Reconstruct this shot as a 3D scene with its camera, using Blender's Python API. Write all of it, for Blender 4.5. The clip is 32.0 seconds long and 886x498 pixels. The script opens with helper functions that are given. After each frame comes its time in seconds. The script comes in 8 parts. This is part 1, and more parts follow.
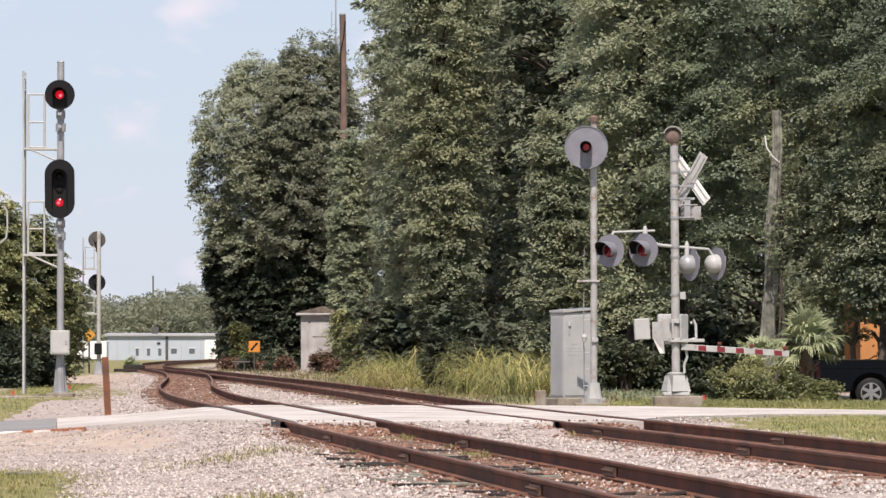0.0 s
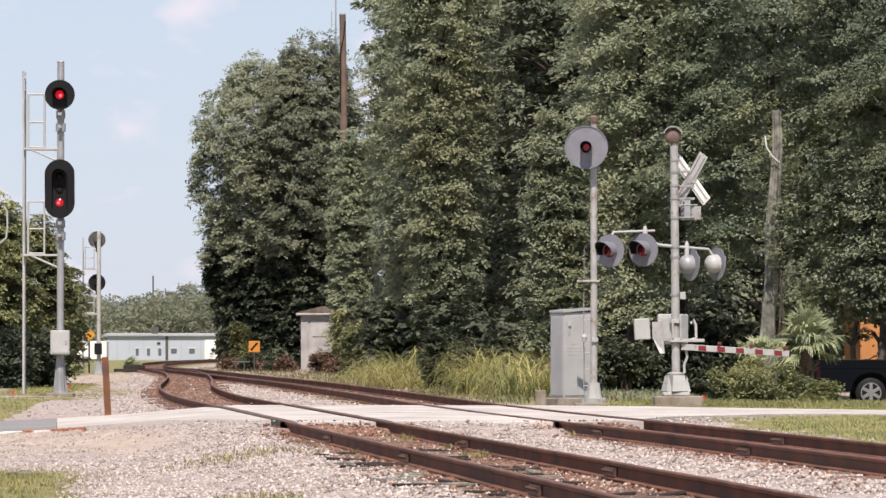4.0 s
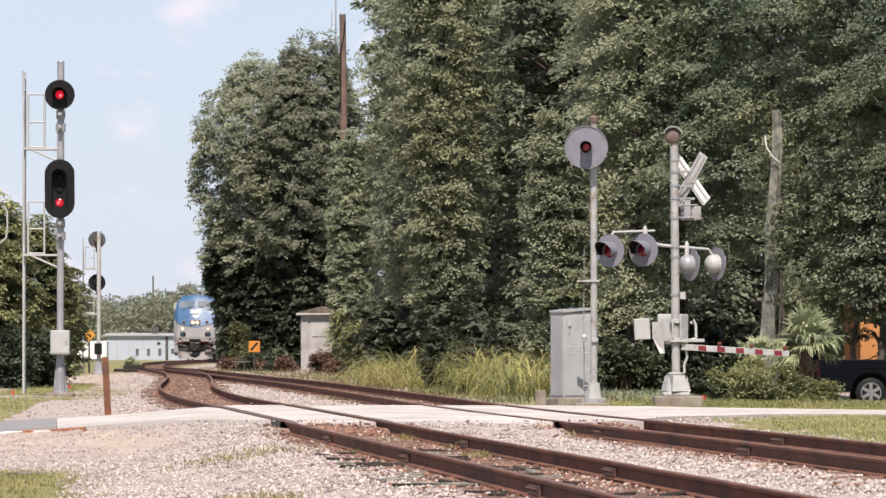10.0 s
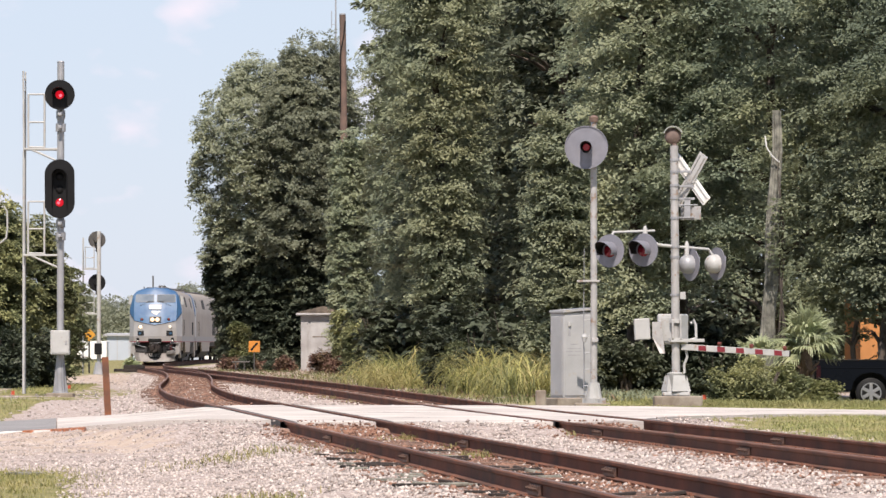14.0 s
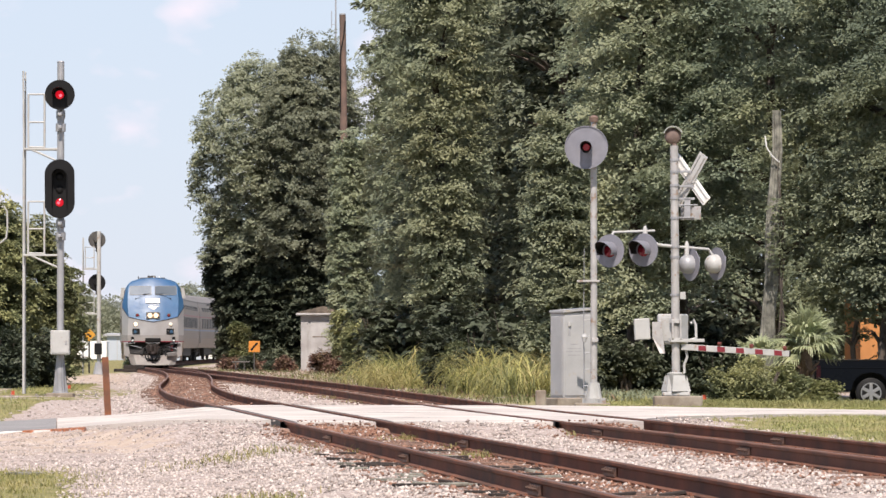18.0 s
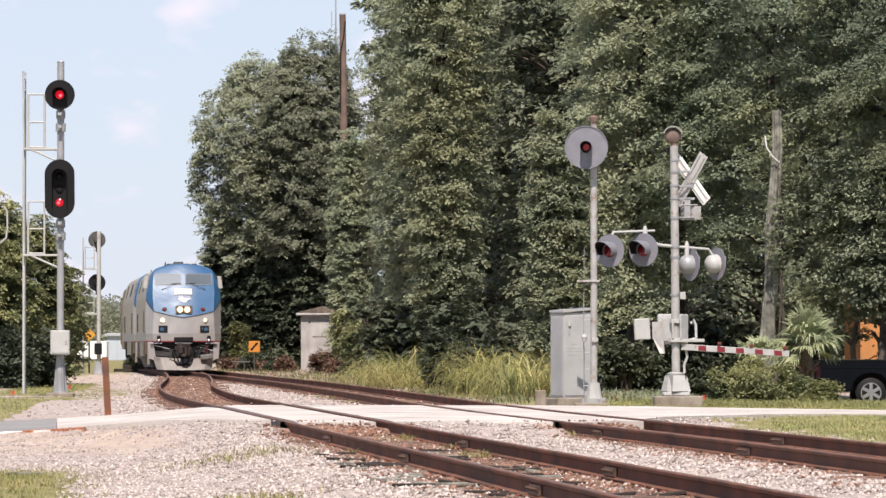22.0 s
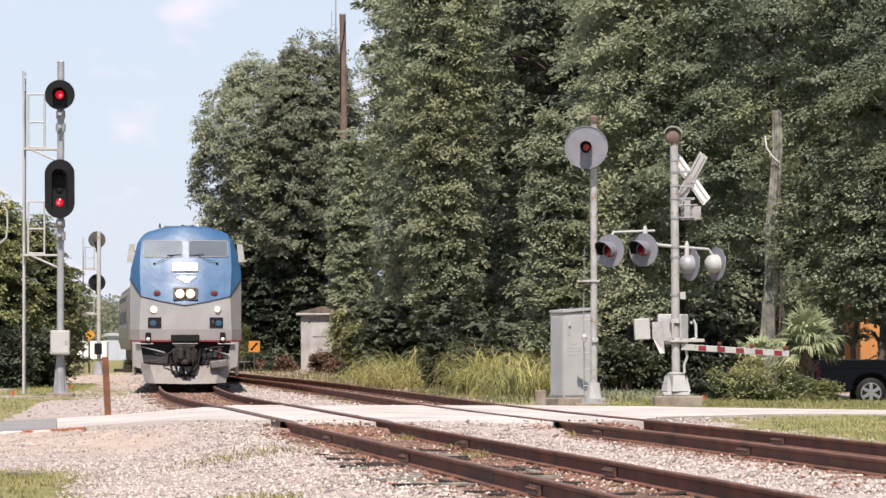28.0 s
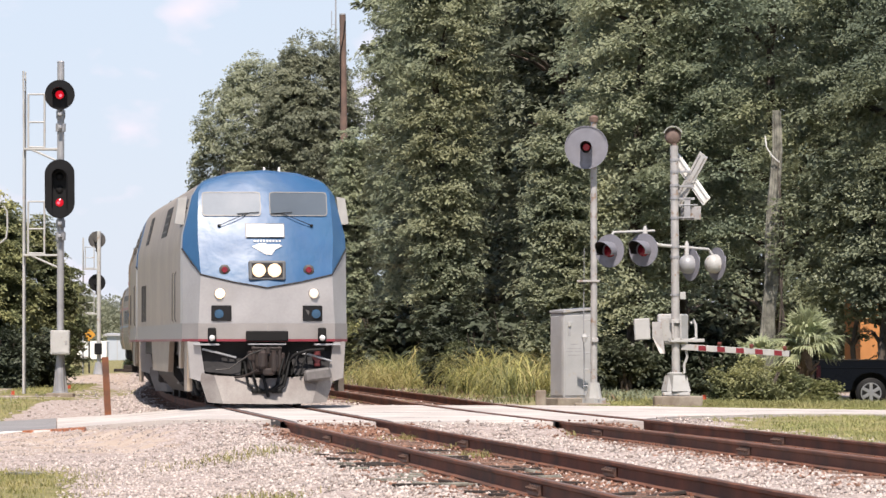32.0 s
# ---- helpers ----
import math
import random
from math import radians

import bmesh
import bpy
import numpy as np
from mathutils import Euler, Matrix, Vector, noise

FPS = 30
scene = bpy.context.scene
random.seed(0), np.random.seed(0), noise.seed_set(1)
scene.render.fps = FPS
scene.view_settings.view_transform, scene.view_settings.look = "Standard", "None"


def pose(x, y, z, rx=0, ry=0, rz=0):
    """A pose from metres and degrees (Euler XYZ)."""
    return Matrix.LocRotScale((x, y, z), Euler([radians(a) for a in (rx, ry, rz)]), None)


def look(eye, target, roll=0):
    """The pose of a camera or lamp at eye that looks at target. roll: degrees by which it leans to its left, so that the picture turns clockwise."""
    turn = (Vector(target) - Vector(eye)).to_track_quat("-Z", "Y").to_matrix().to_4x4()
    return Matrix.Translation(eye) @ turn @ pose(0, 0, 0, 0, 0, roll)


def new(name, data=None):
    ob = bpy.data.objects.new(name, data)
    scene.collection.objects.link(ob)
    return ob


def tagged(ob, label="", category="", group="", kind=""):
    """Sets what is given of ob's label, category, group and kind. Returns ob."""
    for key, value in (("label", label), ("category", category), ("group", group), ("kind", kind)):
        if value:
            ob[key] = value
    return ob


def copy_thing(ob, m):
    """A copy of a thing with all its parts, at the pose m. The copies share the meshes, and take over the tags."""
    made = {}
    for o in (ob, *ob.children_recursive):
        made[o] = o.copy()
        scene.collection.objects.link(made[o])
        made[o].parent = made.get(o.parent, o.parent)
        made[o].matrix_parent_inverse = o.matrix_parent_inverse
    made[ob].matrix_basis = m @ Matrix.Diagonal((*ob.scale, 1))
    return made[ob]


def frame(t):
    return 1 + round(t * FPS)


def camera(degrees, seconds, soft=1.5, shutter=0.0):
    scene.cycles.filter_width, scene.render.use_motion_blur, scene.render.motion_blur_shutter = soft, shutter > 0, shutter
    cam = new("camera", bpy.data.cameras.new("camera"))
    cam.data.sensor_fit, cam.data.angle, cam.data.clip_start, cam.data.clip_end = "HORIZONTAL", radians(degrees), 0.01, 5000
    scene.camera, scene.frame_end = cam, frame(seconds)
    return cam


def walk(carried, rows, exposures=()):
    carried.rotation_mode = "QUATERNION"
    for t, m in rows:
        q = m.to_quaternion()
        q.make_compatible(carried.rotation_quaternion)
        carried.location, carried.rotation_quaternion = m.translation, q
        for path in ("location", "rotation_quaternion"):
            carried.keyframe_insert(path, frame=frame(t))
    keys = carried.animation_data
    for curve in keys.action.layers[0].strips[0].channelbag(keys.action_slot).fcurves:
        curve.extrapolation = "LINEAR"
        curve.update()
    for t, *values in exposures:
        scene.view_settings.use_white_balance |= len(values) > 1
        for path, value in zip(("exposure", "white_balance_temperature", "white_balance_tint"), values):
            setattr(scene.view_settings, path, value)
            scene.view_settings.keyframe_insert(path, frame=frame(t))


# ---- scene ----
# ---- camera ----
EYE = (0.0, 0.0, 1.21)
K = 1.867   # depth of the place against its first sketch
cam = camera(10.79, 32.0)
VIEW = look(EYE, (0.0, 100.0, 1.21 + 1.988))
EXPOSURES = [(0.0, 0.50), (3.0, 0.50), (6.0, 0.50), (9.0, 0.57), (13.0, 0.60), (19.0, 0.63), (25.0, 0.64), (32.0, 0.66)]
walk(cam, [(0.0, VIEW), (32.0, VIEW)], [(t, e, 6550.0, 15.0) for t, e in EXPOSURES])

# ---- world and sun ----
SUN_ELEV, SUN_AZ = radians(55.0), radians(182.0)   # azimuth from +y, clockwise
SUN_DIR = Vector((math.sin(SUN_AZ) * math.cos(SUN_ELEV), math.cos(SUN_AZ) * math.cos(SUN_ELEV), math.sin(SUN_ELEV)))


def make_world():
    w = bpy.data.worlds.new("sky")
    scene.world = w
    w.use_nodes = True
    nt = w.node_tree
    nt.nodes.clear()
    out = nt.nodes.new("ShaderNodeOutputWorld")
    bg = nt.nodes.new("ShaderNodeBackground")
    sky = nt.nodes.new("ShaderNodeTexSky")
    sky.sky_type = "NISHITA"
    sky.sun_disc = False
    sky.sun_elevation, sky.sun_rotation = SUN_ELEV, SUN_AZ
    sky.air_density, sky.dust_density, sky.ozone_density = 1.1, 0.25, 1.3
    co = nt.nodes.new("ShaderNodeTexCoord")
    mp = nt.nodes.new("ShaderNodeMapping")
    mp.inputs["Scale"].default_value = (1.0, 1.0, 1.7)
    mp.inputs["Location"].default_value = (0.31, 0.07, 0.52)
    nz = nt.nodes.new("ShaderNodeTexNoise")
    nz.inputs["Scale"].default_value = 46.0
    nz.inputs["Detail"].default_value = 4.0
    nz.inputs["Roughness"].default_value = 0.45
    rp = nt.nodes.new("ShaderNodeValToRGB")
    rp.color_ramp.elements[0].position, rp.color_ramp.elements[1].position = 0.56, 0.74
    sep = nt.nodes.new("ShaderNodeSeparateXYZ")
    thin = nt.nodes.new("ShaderNodeMapRange")   # summer haze, thick at the horizon, thin overhead
    for key, v in (("From Min", 0.05), ("From Max", 0.75), ("To Min", 0.8), ("To Max", 0.1)):
        thin.inputs[key].default_value = v
    haze = nt.nodes.new("ShaderNodeMix")
    haze.data_type = "RGBA"
    haze.inputs["B"].default_value = (5.8, 6.85, 8.35, 1)
    mix = nt.nodes.new("ShaderNodeMix")
    mix.data_type = "RGBA"
    mix.inputs["B"].default_value = (8.3, 7.95, 8.7, 1)
    L = nt.links.new
    L(co.outputs["Generated"], mp.inputs["Vector"])
    L(mp.outputs[0], nz.inputs["Vector"])
    L(nz.outputs["Fac"], rp.inputs["Fac"])
    L(rp.outputs["Color"], mix.inputs["Factor"])
    L(co.outputs["Generated"], sep.inputs[0])
    L(sep.outputs["Z"], thin.inputs["Value"])
    L(thin.outputs[0], haze.inputs["Factor"])
    L(sky.outputs[0], haze.inputs["A"])
    L(haze.outputs["Result"], mix.inputs["A"])
    L(mix.outputs["Result"], bg.inputs["Color"])
    bg.inputs["Strength"].default_value = 0.074
    L(bg.outputs[0], out.inputs["Surface"])


make_world()
sun_data = bpy.data.lights.new("sun", "SUN")
sun_data.energy, sun_data.angle, sun_data.color = 4.6, radians(0.6), (1.0, 0.92, 0.81)
sun_lamp = new("sun", sun_data)
sun_lamp.matrix_world = look(SUN_DIR * 100, (0, 0, 0))


# ---- materials ----
def mat(name, rgb, rough=0.6, metal=0.0, vary=0.15, scale=6.0, fine=60.0, bump=0.15, dist=0.004, rgb2=None, spec=0.5,
        island=0.0, objrand=0.0, coat=0.0, rust=None, rust_amt=0.0, emit=None, power=0.0, coords="Object"):
    """A surface with broad stains, fine grain and relief."""
    m = bpy.data.materials.new(name)
    m.use_nodes = True
    nt = m.node_tree
    N, L = nt.nodes.new, nt.links.new
    b = nt.nodes["Principled BSDF"]
    co = N("ShaderNodeTexCoord")
    big, small = N("ShaderNodeTexNoise"), N("ShaderNodeTexNoise")
    big.inputs["Scale"].default_value, big.inputs["Detail"].default_value = scale, 5
    small.inputs["Scale"].default_value, small.inputs["Detail"].default_value = fine, 3
    L(co.outputs[coords], big.inputs["Vector"])
    L(co.outputs[coords], small.inputs["Vector"])
    c1 = Vector(rgb)
    c2 = Vector(rgb2) if rgb2 else c1 * (1 - 2.2 * vary)
    ramp = N("ShaderNodeValToRGB")
    ramp.color_ramp.elements[0].position, ramp.color_ramp.elements[1].position = 0.32, 0.68
    ramp.color_ramp.elements[0].color = (*c2, 1)
    ramp.color_ramp.elements[1].color = (*c1, 1)
    L(big.outputs["Fac"], ramp.inputs["Fac"])
    col = ramp.outputs["Color"]

    def scaled(col, fac_socket, lo, hi):
        mr = N("ShaderNodeMapRange")
        mr.inputs["To Min"].default_value, mr.inputs["To Max"].default_value = lo, hi
        L(fac_socket, mr.inputs["Value"])
        mul = N("ShaderNodeVectorMath")
        mul.operation = "SCALE"
        L(col, mul.inputs[0])
        L(mr.outputs[0], mul.inputs["Scale"])
        return mul.outputs[0]
    col = scaled(col, small.outputs["Fac"], 1 - vary, 1 + vary)
    if island:
        g = N("ShaderNodeNewGeometry")
        col = scaled(col, g.outputs["Random Per Island"], 1 - island, 1 + island)
    if objrand:
        g = N("ShaderNodeObjectInfo")
        col = scaled(col, g.outputs["Random"], 1 - objrand, 1 + objrand)
    if rust:
        rn = N("ShaderNodeTexNoise")
        rn.inputs["Scale"].default_value, rn.inputs["Detail"].default_value = scale * 2.3, 8
        L(co.outputs[coords], rn.inputs["Vector"])
        rr = N("ShaderNodeValToRGB")
        rr.color_ramp.elements[0].position, rr.color_ramp.elements[1].position = 0.62 - rust_amt * 0.4, 0.72 - rust_amt * 0.3
        L(rn.outputs["Fac"], rr.inputs["Fac"])
        mx = N("ShaderNodeMix")
        mx.data_type = "RGBA"
        L(rr.outputs["Color"], mx.inputs["Factor"])
        L(col, mx.inputs["A"])
        mx.inputs["B"].default_value = (*rust, 1)
        col = mx.outputs["Result"]
    L(col, b.inputs["Base Color"])
    b.inputs["Roughness"].default_value = rough
    b.inputs["Metallic"].default_value = metal
    b.inputs["Specular IOR Level"].default_value = spec
    b.inputs["Coat Weight"].default_value = coat
    rmr = N("ShaderNodeMapRange")
    rmr.inputs["To Min"].default_value, rmr.inputs["To Max"].default_value = max(0.02, rough - 0.12), min(1, rough + 0.12)
    L(big.outputs["Fac"], rmr.inputs["Value"])
    L(rmr.outputs[0], b.inputs["Roughness"])
    if bump:
        bp = N("ShaderNodeBump")
        bp.inputs["Strength"].default_value, bp.inputs["Distance"].default_value = bump, dist
        L(small.outputs["Fac"], bp.inputs["Height"])
        L(bp.outputs[0], b.inputs["Normal"])
    if emit:
        b.inputs["Emission Color"].default_value = (*emit, 1)
        b.inputs["Emission Strength"].default_value = power
    return m


def leaf_mat(name, dark, light, warm, rough=0.5, trans=0.3, scale=0.35):
    """Leaves: each one differs a little, whole boughs differ more."""
    m = bpy.data.materials.new(name)
    m.use_nodes = True
    nt = m.node_tree
    N, L = nt.nodes.new, nt.links.new
    b = nt.nodes["Principled BSDF"]
    out = nt.nodes["Material Output"]
    g, co, ob = N("ShaderNodeNewGeometry"), N("ShaderNodeTexCoord"), N("ShaderNodeObjectInfo")
    r1 = N("ShaderNodeValToRGB")
    r1.color_ramp.elements[0].color, r1.color_ramp.elements[1].color = (*dark, 1), (*light, 1)
    L(g.outputs["Random Per Island"], r1.inputs["Fac"])
    nz = N("ShaderNodeTexNoise")
    nz.inputs["Scale"].default_value, nz.inputs["Detail"].default_value = scale, 4
    L(g.outputs["Position"], nz.inputs["Vector"])
    r2 = N("ShaderNodeValToRGB")
    r2.color_ramp.elements[0].position, r2.color_ramp.elements[1].position = 0.42, 0.72
    r2.color_ramp.elements[0].color, r2.color_ramp.elements[1].color = (0, 0, 0, 1), (0.85, 0.85, 0.85, 1)
    L(nz.outputs["Fac"], r2.inputs["Fac"])
    mx = N("ShaderNodeMix")
    mx.data_type = "RGBA"
    L(r2.outputs["Color"], mx.inputs["Factor"])
    L(r1.outputs["Color"], mx.inputs["A"])
    mx.inputs["B"].default_value = (*warm, 1)
    mr = N("ShaderNodeMapRange")
    mr.inputs["To Min"].default_value, mr.inputs["To Max"].default_value = 0.8, 1.2
    L(ob.outputs["Random"], mr.inputs["Value"])
    sc = N("ShaderNodeVectorMath")
    sc.operation = "SCALE"
    L(mx.outputs["Result"], sc.inputs[0])
    L(mr.outputs[0], sc.inputs["Scale"])
    L(sc.outputs[0], b.inputs["Base Color"])
    b.inputs["Roughness"].default_value = rough
    b.inputs["Specular IOR Level"].default_value = 0.28
    tr = N("ShaderNodeBsdfTranslucent")
    L(sc.outputs[0], tr.inputs["Color"])
    ms = N("ShaderNodeMixShader")
    ms.inputs["Fac"].default_value = trans
    L(b.outputs[0], ms.inputs[1])
    L(tr.outputs[0], ms.inputs[2])
    L(ms.outputs[0], out.inputs["Surface"])
    return m


M = {}
M["galv"] = mat("galvanised steel", (0.34, 0.345, 0.36), 0.55, 0.3, 0.1, 3, 40, 0.05)
M["silver"] = mat("aluminium paint", (0.42, 0.41, 0.40), 0.5, 0.2, 0.12, 4, 50, 0.05, rust=(0.27, 0.19, 0.14), rust_amt=0.10)
M["white"] = mat("weathered white paint", (0.78, 0.77, 0.74), 0.55, 0, 0.08, 3, 30, 0.08)
M["black"] = mat("black paint", (0.010, 0.010, 0.011), 0.6, 0, 0.15, 4, 40, 0.05, spec=0.2)
M["stone_rust"] = mat("rust-stained ballast", (0.255, 0.15, 0.108), 0.9, 0, 0.15, 9, 80, 0.2, rgb2=(0.125, 0.06, 0.04), island=0.55)
M["grey"] = mat("grey enamel", (0.19, 0.19, 0.218), 0.5, 0, 0.08, 4, 40, 0.05)
M["cab_grey"] = mat("aluminium cabinet", (0.42, 0.42, 0.42), 0.5, 0.2, 0.08, 2, 40, 0.05, rust=(0.4, 0.36, 0.3), rust_amt=0.02)
M["red_lamp"] = mat("lit red lens", (0.12, 0.004, 0.01), 0.2, emit=(1.0, 0.012, 0.03), power=0.42, bump=0)
M["red_core"] = mat("bright core of a red lens", (0.12, 0.01, 0.02), 0.2, emit=(1.0, 0.16, 0.22), power=0.95, bump=0)
M["red_dim"] = mat("dark red lens", (0.17, 0.012, 0.022), 0.15, vary=0.05, bump=0)
M["concrete"] = mat("concrete", (0.56, 0.515, 0.475), 0.88, 0, 0.14, 0.6, 25, 0.6, 0.012, rgb2=(0.36, 0.325, 0.30))
M["old_concrete"] = mat("old concrete", (0.27, 0.235, 0.195), 0.9, 0, 0.2, 3, 30, 0.5, 0.01, rgb2=(0.15, 0.115, 0.085))
M["asphalt"] = mat("asphalt", (0.19, 0.185, 0.185), 0.9, 0, 0.2, 1.5, 90, 0.5, 0.008, rgb2=(0.25, 0.24, 0.235))
M["rail"] = mat("rusty rail steel", (0.195, 0.083, 0.052), 0.85, 0.0, 0.25, 1.1, 50, 0.3, 0.004, rgb2=(0.075, 0.042, 0.031), spec=0.25)
M["rail_top"] = mat("worn rail head", (0.17, 0.10, 0.076), 0.6, 0.1, 0.15, 4, 60, 0.05)
M["tie"] = mat("weathered tie wood", (0.08, 0.047, 0.036), 0.95, 0, 0.35, 4, 40, 0.7, 0.015, rgb2=(0.19, 0.12, 0.09), objrand=0.35)
M["stone"] = mat("ballast stone", (0.47, 0.42, 0.39), 0.9, 0, 0.12, 9, 80, 0.2, rgb2=(0.31, 0.255, 0.225), island=0.42, coords="Object")
M["wood_pole"] = mat("brown pole wood", (0.165, 0.108, 0.085), 0.9, 0, 0.3, 2, 30, 0.5, rgb2=(0.10, 0.07, 0.058))
M["grey_wood"] = mat("bleached wood", (0.25, 0.245, 0.205), 0.9, 0, 0.35, 5, 30, 0.8, 0.015)
M["bark"] = mat("bark", (0.10, 0.08, 0.065), 0.95, 0, 0.3, 4, 25, 0.8, 0.02)
M["oak"] = leaf_mat("oak leaves", (0.265, 0.305, 0.215), (0.345, 0.388, 0.262), (0.425, 0.432, 0.262), rough=0.6, trans=0.42)
M["oak_green"] = leaf_mat("deep green oak leaves", (0.163, 0.204, 0.152), (0.236, 0.279, 0.19), (0.315, 0.33, 0.19), rough=0.6, trans=0.42)
M["oak_light"] = leaf_mat("yellowish oak leaves", (0.205, 0.236, 0.162), (0.28, 0.31, 0.2), (0.355, 0.355, 0.208), rough=0.6, trans=0.42)
M["oak_dark"] = leaf_mat("dull oak leaves", (0.235, 0.258, 0.19), (0.305, 0.328, 0.235), (0.345, 0.362, 0.247), rough=0.6, trans=0.42)
# darker oak leaves: shade is put into the colour
M["shade_leaf"] = leaf_mat("oak leaves coloured as if shaded", (0.10, 0.12, 0.082), (0.19, 0.215, 0.146), (0.24, 0.26, 0.165), trans=0.24)
# near-black leaf tones: the shade beneath the canopies is put into the colour
M["under_shade_leaf"] = leaf_mat("undergrowth leaves coloured as if shaded", (0.042, 0.054, 0.037), (0.078, 0.094, 0.062), (0.11, 0.122, 0.074), trans=0.15)
# pale, close tones put the haze of distance into the leaf colour
M["far_leaf"] = leaf_mat("far woods leaves paled as haze", (0.185, 0.205, 0.15), (0.225, 0.245, 0.175), (0.29, 0.30, 0.20), scale=0.07, trans=0.35)
M["shrub"] = leaf_mat("shrub leaves", (0.09, 0.112, 0.048), (0.19, 0.21, 0.092), (0.26, 0.25, 0.11), trans=0.35, scale=1.2)
M["laurel"] = leaf_mat("glossy dark leaves", (0.085, 0.105, 0.055), (0.20, 0.22, 0.115), (0.40, 0.39, 0.18), rough=0.4, trans=0.3, scale=0.6)
M["mid_grass"] = leaf_mat("yellow-green tall grass", (0.19, 0.205, 0.075), (0.39, 0.38, 0.14), (0.50, 0.44, 0.18), trans=0.4, scale=1.0)
M["dry_grass"] = leaf_mat("yellowing tall grass", (0.25, 0.245, 0.095), (0.48, 0.43, 0.18), (0.58, 0.48, 0.23), trans=0.4, scale=1.0)
M["grass"] = leaf_mat("short grass", (0.17, 0.175, 0.058), (0.30, 0.29, 0.105), (0.40, 0.335, 0.155), trans=0.35, scale=1.5)
M["lawn"] = leaf_mat("sunlit verge grass", (0.17, 0.195, 0.07), (0.34, 0.355, 0.13), (0.44, 0.375, 0.185), trans=0.35, scale=0.5)
M["dead_vine"] = leaf_mat("dead brown vine", (0.10, 0.055, 0.04), (0.21, 0.12, 0.095), (0.16, 0.13, 0.07), trans=0.2, scale=2)
M["frond"] = leaf_mat("palm frond", (0.22, 0.26, 0.15), (0.42, 0.46, 0.28), (0.46, 0.475, 0.285), rough=0.4, trans=0.3, scale=1)

# ---- mesh building ----
class Mb:
    """Collects vertices and faces of one mesh."""

    def __init__(self):
        self.v, self.f, self.mi, self.cur = [], [], [], 0

    def add(self, verts, faces):
        n = len(self.v)
        self.v.extend([tuple(p) for p in verts])
        for fc in faces:
            self.f.append([i + n for i in fc])
            self.mi.append(self.cur)
        return self

    def box(self, x0, x1, y0, y1, z0, z1, b=0.0, m=None):
        """A box, with its edges bevelled by b."""
        if b <= 0:
            vs = [(x, y, z) for z in (z0, z1) for y in (y0, y1) for x in (x0, x1)]
            fs = [(0, 2, 3, 1), (4, 5, 7, 6), (0, 1, 5, 4), (2, 6, 7, 3), (0, 4, 6, 2), (1, 3, 7, 5)]
        else:
            vs, idx = [], {}
            for sz in (0, 1):
                for sy in (0, 1):
                    for sx in (0, 1):
                        for ax in range(3):
                            p = []
                            for k, (s, lo, hi) in enumerate(((sx, x0, x1), (sy, y0, y1), (sz, z0, z1))):
                                c = hi if s else lo
                                if k != ax:
                                    c += -b if s else b
                                p.append(c)
                            idx[(sx, sy, sz, ax)] = len(vs)
                            vs.append(tuple(p))
            fs = []
            for ax in range(3):
                for s in (0, 1):
                    o = [k for k in range(3) if k != ax]
                    ring = []
                    for a, c in ((0, 0), (1, 0), (1, 1), (0, 1)):
                        key = [0, 0, 0]
                        key[ax], key[o[0]], key[o[1]] = s, a, c
                        ring.append(idx[(*key, ax)])
                    if (s == 1) == (ax == 1):
                        ring.reverse()
                    fs.append(ring)
            for ax in range(3):
                o = [k for k in range(3) if k != ax]
                for a in (0, 1):
                    for c in (0, 1):
                        k0, k1 = [0, 0, 0], [0, 0, 0]
                        k0[o[0]] = k1[o[0]] = a
                        k0[o[1]] = k1[o[1]] = c
                        k1[ax] = 1
                        fs.append([idx[(*k0, o[0])], idx[(*k1, o[0])], idx[(*k1, o[1])], idx[(*k0, o[1])]])
            for sx in (0, 1):
                for sy in (0, 1):
                    for sz in (0, 1):
                        fs.append([idx[(sx, sy, sz, k)] for k in range(3)])
        if m is not None:
            vs = [m @ Vector(p) for p in vs]
        return self.add(vs, fs)

    def tube(self, pts, radii, seg=10, caps=True):
        """A round bar along points, with a radius at each."""
        if not hasattr(radii, "__len__"):
            radii = [radii] * len(pts)
        pts = [Vector(p) for p in pts]
        vs, fs = [], []
        up = Vector((0, 0, 1)) if abs((pts[-1] - pts[0]).normalized().z) < 0.9 else Vector((1, 0, 0))
        for i, p in enumerate(pts):
            d = (pts[min(i + 1, len(pts) - 1)] - pts[max(i - 1, 0)]).normalized()
            a = d.cross(up).normalized()
            c = d.cross(a)
            for k in range(seg):
                t = 2 * math.pi * k / seg
                vs.append(p + (a * math.cos(t) + c * math.sin(t)) * radii[i])
        for i in range(len(pts) - 1):
            for k in range(seg):
                q = (k + 1) % seg
                fs.append((i * seg + k, i * seg + q, (i + 1) * seg + q, (i + 1) * seg + k))
        if caps:
            fs.append(tuple(range(seg)))
            fs.append(tuple(reversed(range((len(pts) - 1) * seg, len(pts) * seg))))
        return self.add(vs, fs)

    def prism(self, poly, axis, a, b):
        """A flat outline of two coordinates, drawn out along the third from a to b."""
        def at(p, c):
            q = list(p)
            q.insert(axis, c)
            return tuple(q)
        n = len(poly)
        vs = [at(p, a) for p in poly] + [at(p, b) for p in poly]
        fs = [tuple(range(n)), tuple(reversed(range(n, 2 * n)))]
        fs += [(i, i + n, (i + 1) % n + n, (i + 1) % n) for i in range(n)]
        return self.add(vs, fs)

